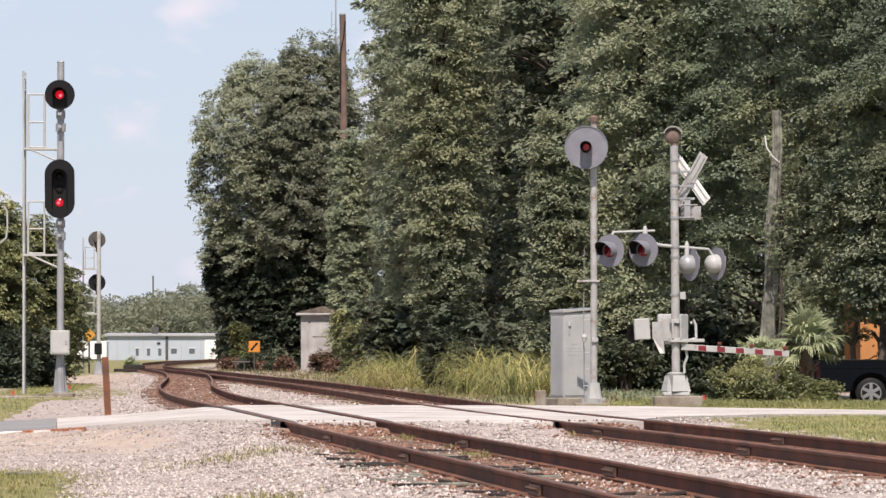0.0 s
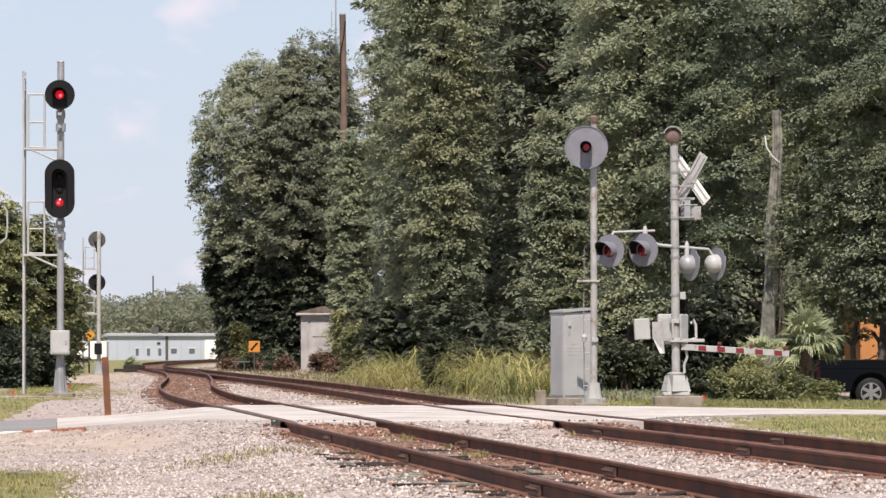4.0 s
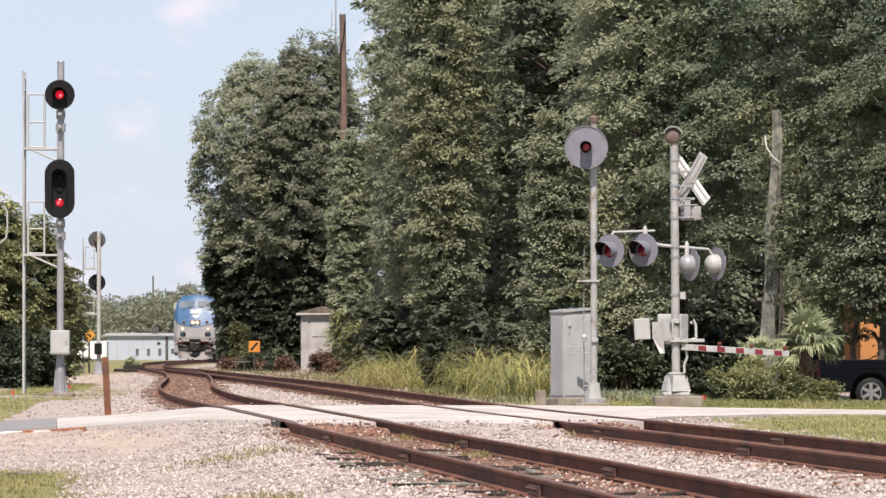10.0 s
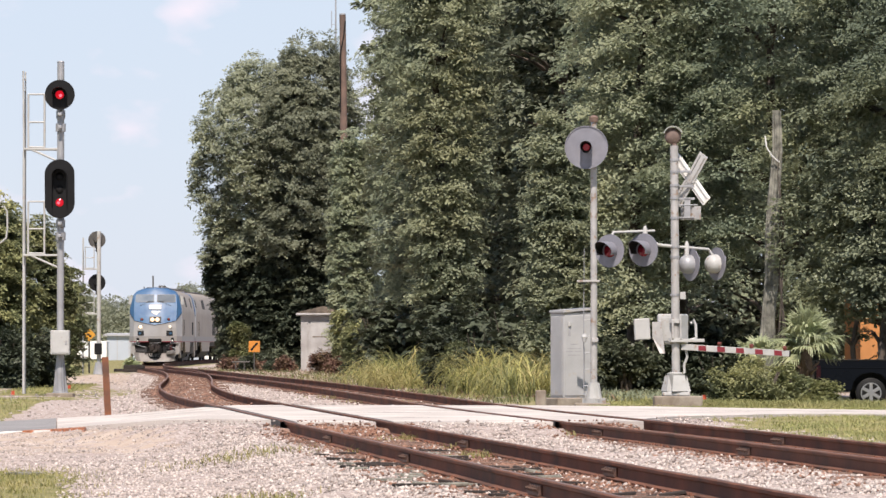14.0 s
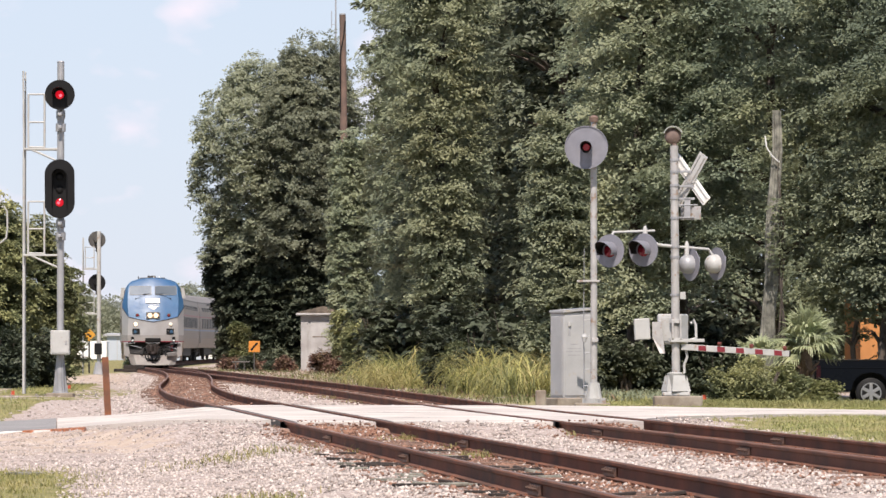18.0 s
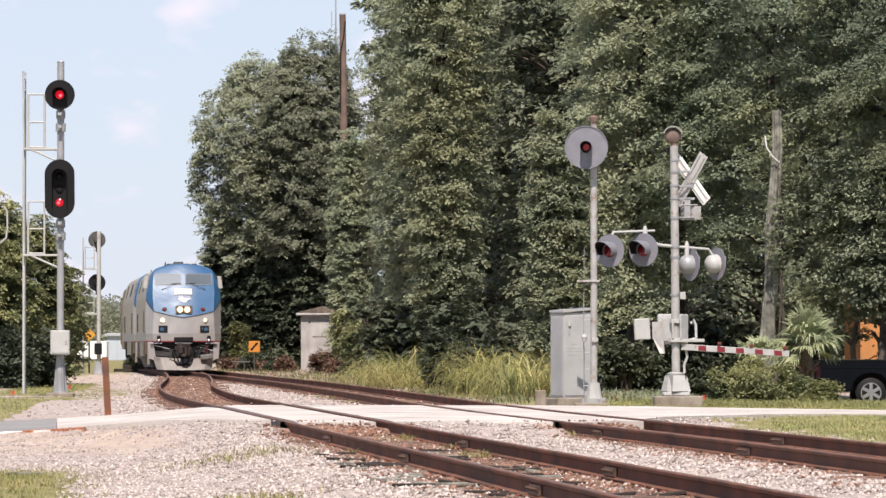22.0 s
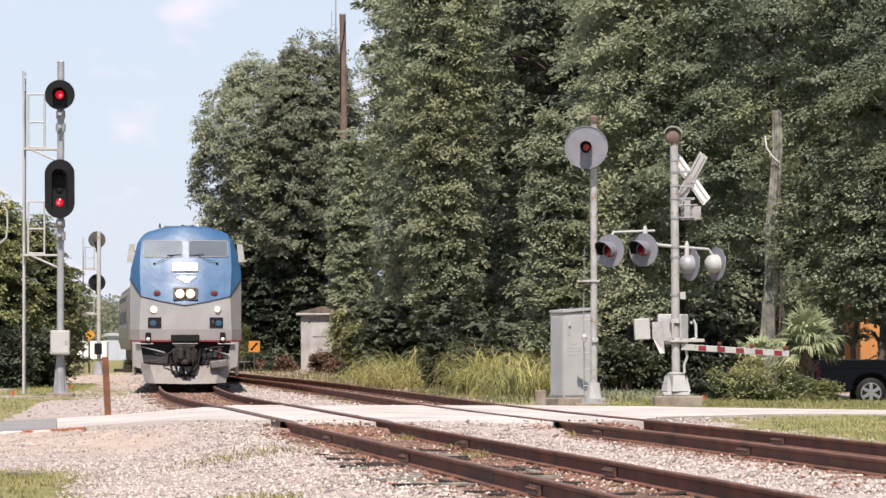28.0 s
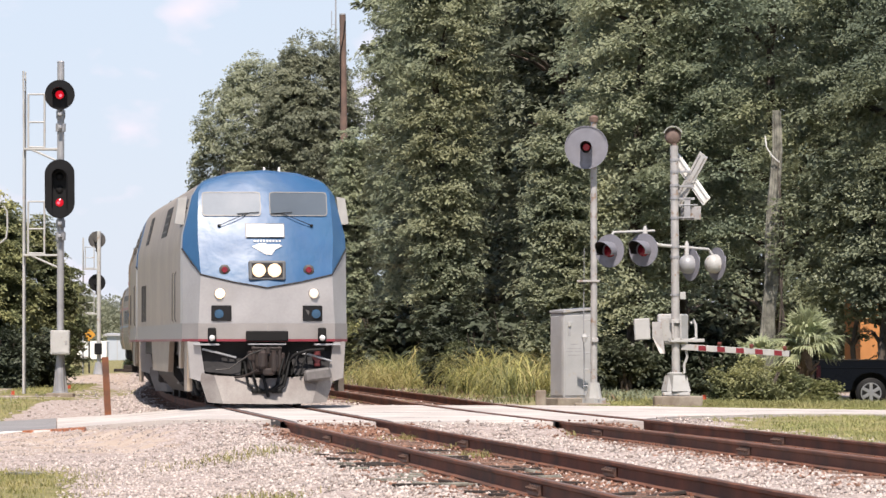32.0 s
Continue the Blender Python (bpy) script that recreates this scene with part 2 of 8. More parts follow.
    def loft(self, rings, closed=True, caps=True):
        n = len(rings[0])
        vs = [p for r in rings for p in r]
        fs = []
        for i in range(len(rings) - 1):
            for k in range(n if closed else n - 1):
                q = (k + 1) % n
                fs.append((i * n + k, i * n + q, (i + 1) * n + q, (i + 1) * n + k))
        if caps and closed:
            fs.append(tuple(reversed(range(n))))
            fs.append(tuple(range((len(rings) - 1) * n, len(rings) * n)))
        return self.add(vs, fs)

    def ball(self, c, r, seg=12, rings=8, squash=(1, 1, 1)):
        rows = []
        for i in range(rings + 1):
            a = math.pi * (i + 0.02) / (rings + 0.04) - math.pi / 2
            rows.append([(c[0] + squash[0] * r * math.cos(a) * math.cos(2 * math.pi * k / seg), c[1] + squash[1] * r * math.cos(a) * math.sin(2 * math.pi * k / seg),
                          c[2] + squash[2] * r * math.sin(a)) for k in range(seg)])
        return self.loft(rows)

    def mesh(self, name, mats, smooth=0):
        me = bpy.data.meshes.new(name)
        me.from_pydata(self.v, [], self.f)
        for m in (mats if isinstance(mats, (list, tuple)) else [mats]):
            me.materials.append(m)
        if any(self.mi):
            me.polygons.foreach_set("material_index", self.mi)
        bm = bmesh.new()
        bm.from_mesh(me)
        bmesh.ops.recalc_face_normals(bm, faces=bm.faces)
        bm.to_mesh(me)
        bm.free()
        if smooth:
            me.shade_smooth()
            me.set_sharp_from_angle(angle=radians(smooth))
        me.update()
        return me


def part(name, mb, material, parent, label="", smooth=0, m=None):
    """One mesh under a thing or under a part."""
    me = mb if isinstance(mb, bpy.types.Mesh) else mb.mesh(name, material, smooth)
    ob = new(name, me)
    ob.parent = parent
    if m is not None:
        ob.matrix_basis = m
    if label:
        tagged(ob, label)
    return ob


def thing(name, m, label, category, group="", kind="", mb=None, material=None, smooth=0):
    ob = new(name, mb.mesh(name, material, smooth) if mb else None)
    ob.matrix_basis = m
    return tagged(ob, label, category, group, kind)


def quads_mesh(name, verts, material, per=4):
    """A mesh of loose faces from an array of shape (n, per, 3)."""
    n = len(verts)
    me = bpy.data.meshes.new(name)
    me.vertices.add(n * per)
    me.vertices.foreach_set("co", np.ascontiguousarray(verts, dtype=np.float32).ravel())
    me.loops.add(n * per)
    me.loops.foreach_set("vertex_index", np.arange(n * per, dtype=np.int32))
    me.polygons.add(n)
    me.polygons.foreach_set("loop_start", np.arange(0, n * per, per, dtype=np.int32))
    me.materials.append(material)
    me.update(calc_edges=True)
    return me


def shards_mesh(name, verts, faces, material):
    """Many small closed pieces: verts (n, k, 3), faces (m, 3) of one piece."""
    n, k = verts.shape[:2]
    F = (faces[None] + (np.arange(n) * k)[:, None, None]).reshape(-1, faces.shape[1])
    me = bpy.data.meshes.new(name)
    me.vertices.add(n * k)
    me.vertices.foreach_set("co", verts.astype(np.float32).ravel())
    me.loops.add(F.size)
    me.loops.foreach_set("vertex_index", F.astype(np.int32).ravel())
    me.polygons.add(len(F))
    me.polygons.foreach_set("loop_start", np.arange(0, F.size, faces.shape[1], dtype=np.int32))
    me.materials.append(material)
    me.update(calc_edges=True)
    return me


# ---- tracks: the centre lines as x for each distance y ----
def spline(ys, xs):
    ys, xs = np.array(ys, float) * K, np.array(xs, float)
    dy = np.arange(ys[0], ys[-1], 0.5)
    s = np.gradient(xs, ys)
    i = np.clip(np.searchsorted(ys, dy, "right") - 1, 0, len(ys) - 2)
    h = ys[i + 1] - ys[i]
    t = (dy - ys[i]) / h
    v = (2 * t**3 - 3 * t**2 + 1) * xs[i] + (t**3 - 2 * t**2 + t) * h * s[i] + (3 * t**2 - 2 * t**3) * xs[i + 1] + (t**3 - t**2) * h * s[i + 1]
    k = 9
    pad = np.concatenate([v[0] - (v[1] - v[0]) * np.arange(k, 0, -1), v, v[-1] + (v[-1] - v[-2]) * np.arange(1, k + 1)])
    w = np.hanning(2 * k + 1)
    v = np.convolve(pad, w / w.sum(), "valid")
    return dy, v


A_LINE = spline([-10, 21, 27.6, 33.4, 38.7, 46.4, 57.6, 68.8, 82.8, 96.8, 108, 119.2, 130.4, 141, 152.8, 164, 175.2, 190, 210, 235, 260, 320, 420],
                [8.08, 1.90, 0.57, -0.61, -1.66, -3.23, -5.44, -7.01, -8.37, -9.87, -11.42, -13.4, -15.2, -16.4, -17.05, -17.05, -16.2, -14.4, -10.8, -5.0, 2.0, 22, 58])
B_LINE = spline([-10, 20, 26.7, 33, 38.7, 45, 50.75, 56, 63.3, 76.9, 92.8, 108, 116, 121, 124],
                [12.3, 6.5, 5.2, 3.88, 2.55, 1.15, 0.1, -0.72, -1.95, -4.35, -7.6, -10.6, -12.35, -13.55, -14.25])


def xa(y):
    return float(np.interp(y, *A_LINE))


def xb(y):
    return float(np.interp(y, *B_LINE))


def sstep(a, b, x):
    t = np.clip((x - a) / (b - a), 0, 1)
    return t * t * (3 - 2 * t)


ROAD_X = [-60, -12, -8.8, -6.5, -5.0, -4.2, 0.0, 2.6, 4.0, 7.0, 12, 60]
ROAD_Z = [-0.75, -0.50, -0.35, -0.22, -0.09, -0.012, -0.012, -0.012, -0.012, -0.05, -0.12, -0.3]
ROAD_NEAR = [K * v for v in (46.0, 44, 42.2, 41.2, 39.6, 38.6, 38.5, 38.9, 41.2, 44.0, 45.2, 50)]
ROAD_FAR = [K * v for v in (54.0, 51, 49.4, 49.3, 49.2, 49.0, 48.8, 48.7, 48.6, 47.6, 47.3, 54)]


def ground_z(x, y):
    """Height of the ground sheet; the rail tops are at 0."""
    x, y = np.asarray(x, float), np.asarray(y, float)
    left = -0.40 + 0.27 * sstep(49, 58, y / K)
    right = -0.13 - 0.24 * sstep(53, 58, y / K) * sstep(5.5, 7.5, x)
    bx = np.interp(y, *B_LINE)
    ax = np.interp(y, *A_LINE)
    side = sstep(-1, 3, x - bx)
    base = left * (1 - side) + right * side
    base = base - 0.75 * sstep(185, 235, y / K)
    d = np.minimum(np.abs(x - ax), np.where(y < 124 * K, np.abs(x - bx), 99))
    bed = 1 - sstep(1.6, 3.4, d)
    z = base * (1 - bed) + (-0.200) * bed
    gauge = np.minimum(np.abs(x - ax), np.where(y < 118 * K, np.abs(x - bx), 99))
    z = z - 0.004 * (1 - sstep(0.55, 0.68, gauge))
    inroad = sstep(0, 0.5, y - np.interp(x, ROAD_X, ROAD_NEAR)) * sstep(0, 0.5, np.interp(x, ROAD_X, ROAD_FAR) - y)
    rz = np.interp(x, ROAD_X, ROAD_Z)
    z = np.where(inroad > 0, np.minimum(z, rz - 0.16 * inroad), z)
    dn = np.interp(x, ROAD_X, ROAD_NEAR) - y
    df = y - np.interp(x, ROAD_X, ROAD_FAR)
    ramp = np.maximum(np.where(dn > 0, 1 - sstep(0.1, 3.2, dn), 0), np.where(df > 0, 1 - sstep(0.1, 2.8, df), 0))
    ongauge = np.minimum(np.abs(x - ax), np.abs(x - bx))
    ramp = ramp * sstep(0.0, 0.25, np.abs(ongauge - 0.75) - 0.02)
    z = np.where((ramp > 0) & (inroad <= 0), z * (1 - ramp) + np.minimum(rz - 0.03, 0) * ramp, z)
    edge = (y > np.interp(x, ROAD_X, ROAD_NEAR) - 0.6) & (y < np.interp(x, ROAD_X, ROAD_FAR) + 0.6)
    z = np.where(edge, np.minimum(z, rz - 0.03), z)
    return z

# ---- ground ----
def ground_mat():
    m = bpy.data.materials.new("gravel, soil and grass")
    m.use_nodes = True
    nt = m.node_tree
    N, L = nt.nodes.new, nt.links.new
    b = nt.nodes["Principled BSDF"]
    g = N("ShaderNodeNewGeometry")

    def noise_tex(scale, detail=4):
        n = N("ShaderNodeTexNoise")
        n.inputs["Scale"].default_value, n.inputs["Detail"].default_value = scale, detail
        L(g.outputs["Position"], n.inputs["Vector"])
        return n.outputs["Fac"]

    def ramp(sock, p0, p1, c0, c1):
        r = N("ShaderNodeValToRGB")
        r.color_ramp.elements[0].position, r.color_ramp.elements[1].position = p0, p1
        r.color_ramp.elements[0].color, r.color_ramp.elements[1].color = (*c0, 1), (*c1, 1)
        L(sock, r.inputs["Fac"])
        return r.outputs["Color"]

    def mixc(f, a, c):
        x = N("ShaderNodeMix")
        x.data_type = "RGBA"
        L(f, x.inputs["Factor"])
        L(a, x.inputs["A"])
        L(c, x.inputs["B"])
        return x.outputs["Result"]
    vor = N("ShaderNodeTexVoronoi")
    vor.inputs["Scale"].default_value = 16
    L(g.outputs["Position"], vor.inputs["Vector"])
    stones = ramp(vor.outputs["Color"], 0.1, 0.9, (0.26, 0.205, 0.18), (0.46, 0.40, 0.37))
    soil = ramp(noise_tex(1.2), 0.35, 0.7, (0.36, 0.285, 0.23), (0.47, 0.39, 0.325))
    rust = ramp(noise_tex(5.0), 0.3, 0.7, (0.15, 0.07, 0.044), (0.32, 0.175, 0.115))
    grass = ramp(noise_tex(3.0), 0.3, 0.7, (0.14, 0.145, 0.055), (0.29, 0.245, 0.125))
    a1 = N("ShaderNodeAttribute")
    a1.attribute_name = "grassy"
    a2 = N("ShaderNodeAttribute")
    a2.attribute_name = "soil"
    add = N("ShaderNodeMath")
    add.operation = "ADD"
    L(noise_tex(0.9, 6), add.inputs[0])
    L(a1.outputs["Fac"], add.inputs[1])
    add2 = N("ShaderNodeMath")
    add2.operation = "ADD"
    L(noise_tex(2.2, 6), add2.inputs[0])
    L(a2.outputs["Fac"], add2.inputs[1])
    c = mixc(ramp(add2.outputs[0], 0.95, 1.1, (0, 0, 0), (1, 1, 1)), stones, soil)
    a3 = N("ShaderNodeAttribute")
    a3.attribute_name = "rusty"
    add3 = N("ShaderNodeMath")
    add3.operation = "ADD"
    L(noise_tex(6.0, 6), add3.inputs[0])
    L(a3.outputs["Fac"], add3.inputs[1])
    c = mixc(ramp(add3.outputs[0], 0.9, 1.15, (0, 0, 0), (1, 1, 1)), c, rust)
    c = mixc(ramp(add.outputs[0], 0.95, 1.08, (0, 0, 0), (1, 1, 1)), c, grass)
    L(c, b.inputs["Base Color"])
    b.inputs["Roughness"].default_value = 0.95
    b.inputs["Specular IOR Level"].default_value = 0.2
    bp = N("ShaderNodeBump")
    bp.inputs["Strength"].default_value, bp.inputs["Distance"].default_value = 0.8, 0.03
    L(vor.outputs["Distance"], bp.inputs["Height"])
    L(bp.outputs[0], b.inputs["Normal"])
    return m


def grassy(x, y):
    """How far grass has taken a spot, 0 to 1."""
    bx, ax = np.interp(y, *B_LINE), np.interp(y, *A_LINE)
    y = y / K
    near_left = sstep(0.8, 1.8, (-2.25 - x) - (y - 24) * 0.14) * (1 - sstep(29.5, 33.0, y)) + 0.5 * sstep(0.9, 1.6, (-3.9 - x) - (y - 27) * 0.14) * (y < 35)
    verge_left = sstep(-8.5, -9.3, x + (y - 50) * 0.02) * (y > 49) * (y < 59) + 0.5 * (x < -8.2) * (y > 58) * (y < 75)
    strip = (x < np.interp(y, [60, 120], [-9.4, -14])) * (x > np.interp(y, [60, 120], [-10.8, -18])) * (y > 64) * (y < 80)
    right = sstep(1.6, 2.6, x - bx) * ((0.54 + 0.36 * sstep(5.0, 7.5, x)) * (y < 46) * (y > 20) + 0.6 * (y > 48) * (y < 62) * (x < 3.6) + (y > 48) * (y < 62) * (x >= 3.6) + 0.9 * (y >= 62) * (y < 72))
    far = sstep(260, 300, y) + 0 * x
    wide = sstep(3, 9, -x - 8) * (y > 58)
    return np.clip(np.maximum.reduce([near_left, verge_left, strip * 1.0, right, far, wide * 0.8, 1.0 * (np.abs(x) > 40)]), 0, 1)


def soily(x, y):
    bx, ax = np.interp(y, *B_LINE), np.interp(y, *A_LINE)
    y = y / K
    dirt = sstep(33.5, 37.0, y) * (y < 45) * sstep(0.3, 1.3, (ax - 1.6) - x) * 0.52
    far_left = (x < ax - 2.0) * (y > 50) * sstep(55, 90, y) * 0.55
    wood = (x > bx + 1.8) * sstep(70, 86, y) * (y < 150) * 0.9
    return np.maximum.reduce([dirt, far_left, wood])


def rusty(x, y):
    """Rust and oil between and beside the rails."""
    bx, ax = np.interp(y, *B_LINE), np.interp(y, *A_LINE)
    a = np.exp(-((x - ax) / np.interp(y, [50, 66], [1.42, 1.12])) ** 6) * 0.6
    b = np.exp(-((x - bx) / 1.08) ** 6) * 0.5 * (y < 124 * K)
    return np.maximum(a, b)


def build_ground():
    def axis(core, ratio, stop_lo, stop_hi):
        a = list(core)
        s = core[1] - core[0]
        while a[0] > stop_lo:
            s *= ratio
            a.insert(0, a[0] - s)
        s = core[-1] - core[-2]
        while a[-1] < stop_hi:
            s *= ratio
            a.append(a[-1] + s)
        return np.array(a)
    xs = axis(np.arange(-19, 14.01, 0.3), 1.35, -1500, 1500)
    ys = axis(np.concatenate([np.arange(22, 116, 0.5), np.arange(116, 246, 1.8)]), 1.18, -300, 3000)
    X, Y = np.meshgrid(xs, ys)
    Z = ground_z(X, Y)
    rng = np.random.default_rng(3)
    Z = Z + rng.normal(0, 0.012, Z.shape) * (np.abs(X) < 30)
    nx, ny = len(xs), len(ys)
    me = bpy.data.meshes.new("ground")
    V = np.stack([X, Y, Z], -1).reshape(-1, 3)
    i = np.arange(nx * ny).reshape(ny, nx)
    F = np.stack([i[:-1, :-1], i[:-1, 1:], i[1:, 1:], i[1:, :-1]], -1).reshape(-1, 4)
    me.vertices.add(len(V))
    me.vertices.foreach_set("co", V.astype(np.float32).ravel())
    me.loops.add(F.size)
    me.loops.foreach_set("vertex_index", F.astype(np.int32).ravel())
    me.polygons.add(len(F))
    me.polygons.foreach_set("loop_start", np.arange(0, F.size, 4, dtype=np.int32))
    for nm, fn in (("grassy", grassy), ("soil", soily), ("rusty", rusty)):
        at = me.attributes.new(nm, "FLOAT", "POINT")
        at.data.foreach_set("value", fn(V[:, 0], V[:, 1]).astype(np.float32))
    me.materials.append(ground_mat())
    me.update(calc_edges=True)
    me.shade_smooth()
    ob = new("ground", me)
    tagged(ob, "pale gravel ground with worn soil and grass", "ground", kind="structure")


build_ground()


# ---- road over the tracks ----
M["spray"] = mat("faded orange spray paint", (0.62, 0.24, 0.12), 0.8, 0, 0.3, 8, 50, 0.1)
M["strip"] = mat("dark filling of flangeway gap", (0.055, 0.05, 0.047), 0.8, 0, 0.3, 3, 30, 0.3)
M["crack"] = mat("tar-filled crack", (0.16, 0.14, 0.125), 0.9, 0, 0.3, 6, 40, 0.3)
def road_slab(name, material, x0, x1, parent, step=0.5, y0f=None, y1f=None, edge0=None, edge1=None, thick=0.14):
    """A slab between two lines across the road; edge0 and edge1 give its side as x for a y."""
    mb = Mb()
    e0 = edge0 or (lambda y: x0)
    e1 = edge1 or (lambda y: x1)
    nu = max(2, int((x1 - x0) / step) + 1)
    nv = 24
    top, bot = [], []
    for j in range(nv + 1):
        for i in range(nu + 1):
            u, v = i / nu, j / nv
            xm = x0 + (x1 - x0) * u
            yn, yf = np.interp(xm, ROAD_X, ROAD_NEAR), np.interp(xm, ROAD_X, ROAD_FAR)
            rag = 0.10 * noise.noise(Vector((xm * 1.7, v * 3, 1.3))) + 0.2 * noise.noise(Vector((xm * 3.1, 0.4, 5.3))) * max(0, 1 - 6 * min(v, 1 - v))
            y = yn + rag + (yf - yn) * v
            a, c = e0(y), e1(y)
            x = a + (c - a) * u
            z = float(np.interp(x, ROAD_X, ROAD_Z)) + 0.004 * noise.noise(Vector((x, y, 0)))
            top.append((x, y, z))
            bot.append((x, y, z - thick))
    n = len(top)
    w = nu + 1
    fs = []
    for j in range(nv):
        for i in range(nu):
            a = j * w + i
            fs.append((a, a + 1, a + w + 1, a + w))
            fs.append((n + a, n + a + w, n + a + w + 1, n + a + 1))
    rim = [i for i in range(nu)] + [j * w + nu for j in range(nv)] + [nv * w + i for i in range(nu, 0, -1)] + [j * w for j in range(nv, 0, -1)]
    for k in range(len(rim)):
        a, c = rim[k], rim[(k + 1) % len(rim)]
        fs.append((a, a + n, c + n, c))
    mb.add(top + bot, fs)
    return part(name, mb, material, parent, smooth=40)


def build_road():
    road = tagged(new("road"), "pale concrete road crossing two tracks, asphalt beyond", "road", kind="structure")
    G = 0.7175
    h, gap = 0.15, 0.085
    road_slab("asphalt", M["asphalt"], -60, -6.9, road, 1.5, edge1=lambda y: -0.1534 * y / K - 0.02)
    road_slab("panel", M["concrete"], -6.9, -5.0, road, edge0=lambda y: -0.1534 * y / K, edge1=lambda y: xa(y) - G - h)
    road_slab("panel", M["concrete"], -3.2, -1.8, road, edge0=lambda y: xa(y) - G + gap + 0.035, edge1=lambda y: xa(y) + G - gap - 0.035)
    road_slab("panel", M["concrete"], -2.0, 1.0, road, edge0=lambda y: xa(y) + G + h, edge1=lambda y: xb(y) - G - h)
    road_slab("panel", M["concrete"], 1.2, 2.6, road, edge0=lambda y: xb(y) - G + gap + 0.035, edge1=lambda y: xb(y) + G - gap - 0.035)
    road_slab("panel", M["concrete"], 3.2, 60, road, 0.8, edge0=lambda y: xb(y) + G + h)
    # dark strips drawn as the shaded gaps outside the rails, and cracks across the slabs
    for line in (A_LINE, B_LINE):
        for s in (-1, 1):
            vs = []
            c = float(np.interp(88.0, *line))
            for y in np.linspace(float(np.interp(c, ROAD_X, ROAD_NEAR)) - 0.1, float(np.interp(c, ROAD_X, ROAD_FAR)) + 0.1, 30):
                x = float(np.interp(y, *line))
                w = 0.868 + 0.025 * noise.noise(Vector((y * 2.5, s, 4)))
                z = float(np.interp(x, ROAD_X, ROAD_Z))
                for a, dz in ((0.80, 0.0), (w, 0.008), (w, -0.12), (0.80, -0.12)):
                    vs.append((x + s * a, y, z + dz))
            part("rubber_strip", Mb().add(vs, [(4 * i + k, 4 * i + 4 + k, 4 * i + 4 + (k + 1) % 4, 4 * i + (k + 1) % 4) for i in range(29) for k in range(4)]), M["strip"], road, "dark strip drawn as the shaded gap along the rail")
    rng = random.Random(31)
    for x0, x1, v in ((-5.6, -3.4, 0.35), (-1.5, 0.7, 0.5), (-0.9, -0.2, 0.2), (3.4, 6.0, 0.45), (4.6, 5.0, 0.75), (-6.3, -4.4, 0.72), (6.4, 9.5, 0.3)):
        vs = []
        for i in range(13):
            x = x0 + (x1 - x0) * i / 12
            yn, yf = float(np.interp(x, ROAD_X, ROAD_NEAR)), float(np.interp(x, ROAD_X, ROAD_FAR))
            y = yn + (yf - yn) * v + 0.35 * noise.noise(Vector((x * 1.9, v * 9, 0)))
            z = float(np.interp(x, ROAD_X, ROAD_Z)) + 0.009
            w = 0.03 + 0.05 * abs(noise.noise(Vector((x * 3.3, v * 5, 7))))
            vs += [(x, y - w, z), (x, y + w, z)]
        part("crack", Mb().add(vs, [(2 * i, 2 * i + 2, 2 * i + 3, 2 * i + 1) for i in range(12)]), M["crack"], road, "dark filled crack")
    # painted edge of the asphalt, with a sprayed mark where the concrete begins
    for x0, x1, m, nm, lab, out in ((-40.0, -6.35, "white", "edge_line", "worn white painted edge", 0.0), (-6.9, -5.75, "spray", "spray_mark", "faint orange spray mark", 0.02)):
        vs = []
        n = int((x1 - x0) / 0.4) + 1
        for i in range(n + 1):
            x = x0 + (x1 - x0) * i / n
            y = float(np.interp(x, ROAD_X, ROAD_NEAR)) - 0.24 - out
            z = float(np.interp(x, ROAD_X, ROAD_Z)) - 0.004 + out * 0.2
            vs += [(x, y, z - 0.12), (x, y, z), (x, y + 0.45, z), (x, y + 0.45, z - 0.12)]
        fs = [(4 * i + k, 4 * i + 4 + k, 4 * i + 4 + (k + 1) % 4, 4 * i + (k + 1) % 4) for i in range(n) for k in range(4)]
        part(nm, Mb().add(vs, fs + [(3, 2, 1, 0), (4 * n, 4 * n + 1, 4 * n + 2, 4 * n + 3)]), M[m], road, lab)


build_road()

# ---- tracks ----
M["joint"] = mat("rusty joint bar", (0.105, 0.056, 0.04), 0.8, 0.1, 0.25, 8, 60, 0.3)

RAIL_SEC = [(-0.070, -0.18), (0.070, -0.18), (0.070, -0.168), (0.014, -0.150), (0.010, -0.055), (0.036, -0.040), (0.037, -0.012), (0.026, 0.0),
            (-0.026, 0.0), (-0.037, -0.012), (-0.036, -0.040), (-0.010, -0.055), (-0.014, -0.150), (-0.070, -0.168)]


def rail_mesh(line, off, y0, y1):
    ys = np.concatenate([np.arange(y0, min(y1, 70), 1.5), np.arange(max(70, y0), y1, 3.0), [y1]])
    rings = []
    for y in ys:
        x = float(np.interp(y, *line))
        sl = (float(np.interp(y + 1, *line)) - float(np.interp(y - 1, *line))) / 2
        n = Vector((1, -sl, 0)).normalized()
        wob = 0.016 * noise.noise(Vector((y * 0.3, off * 5, 2)))
        c = Vector((x, y, 0)) + n * (off + wob)
        rings.append([c + n * a + Vector((0, 0, b)) for a, b in RAIL_SEC])
    mb = Mb()
    mb.loft(rings)
    me = mb.mesh("rail", [M["rail"], M["rail_top"]], 35)
    for p in me.polygons:
        if p.normal.z > 0.8 and p.center.z > -0.02:
            p.material_index = 1
    return me


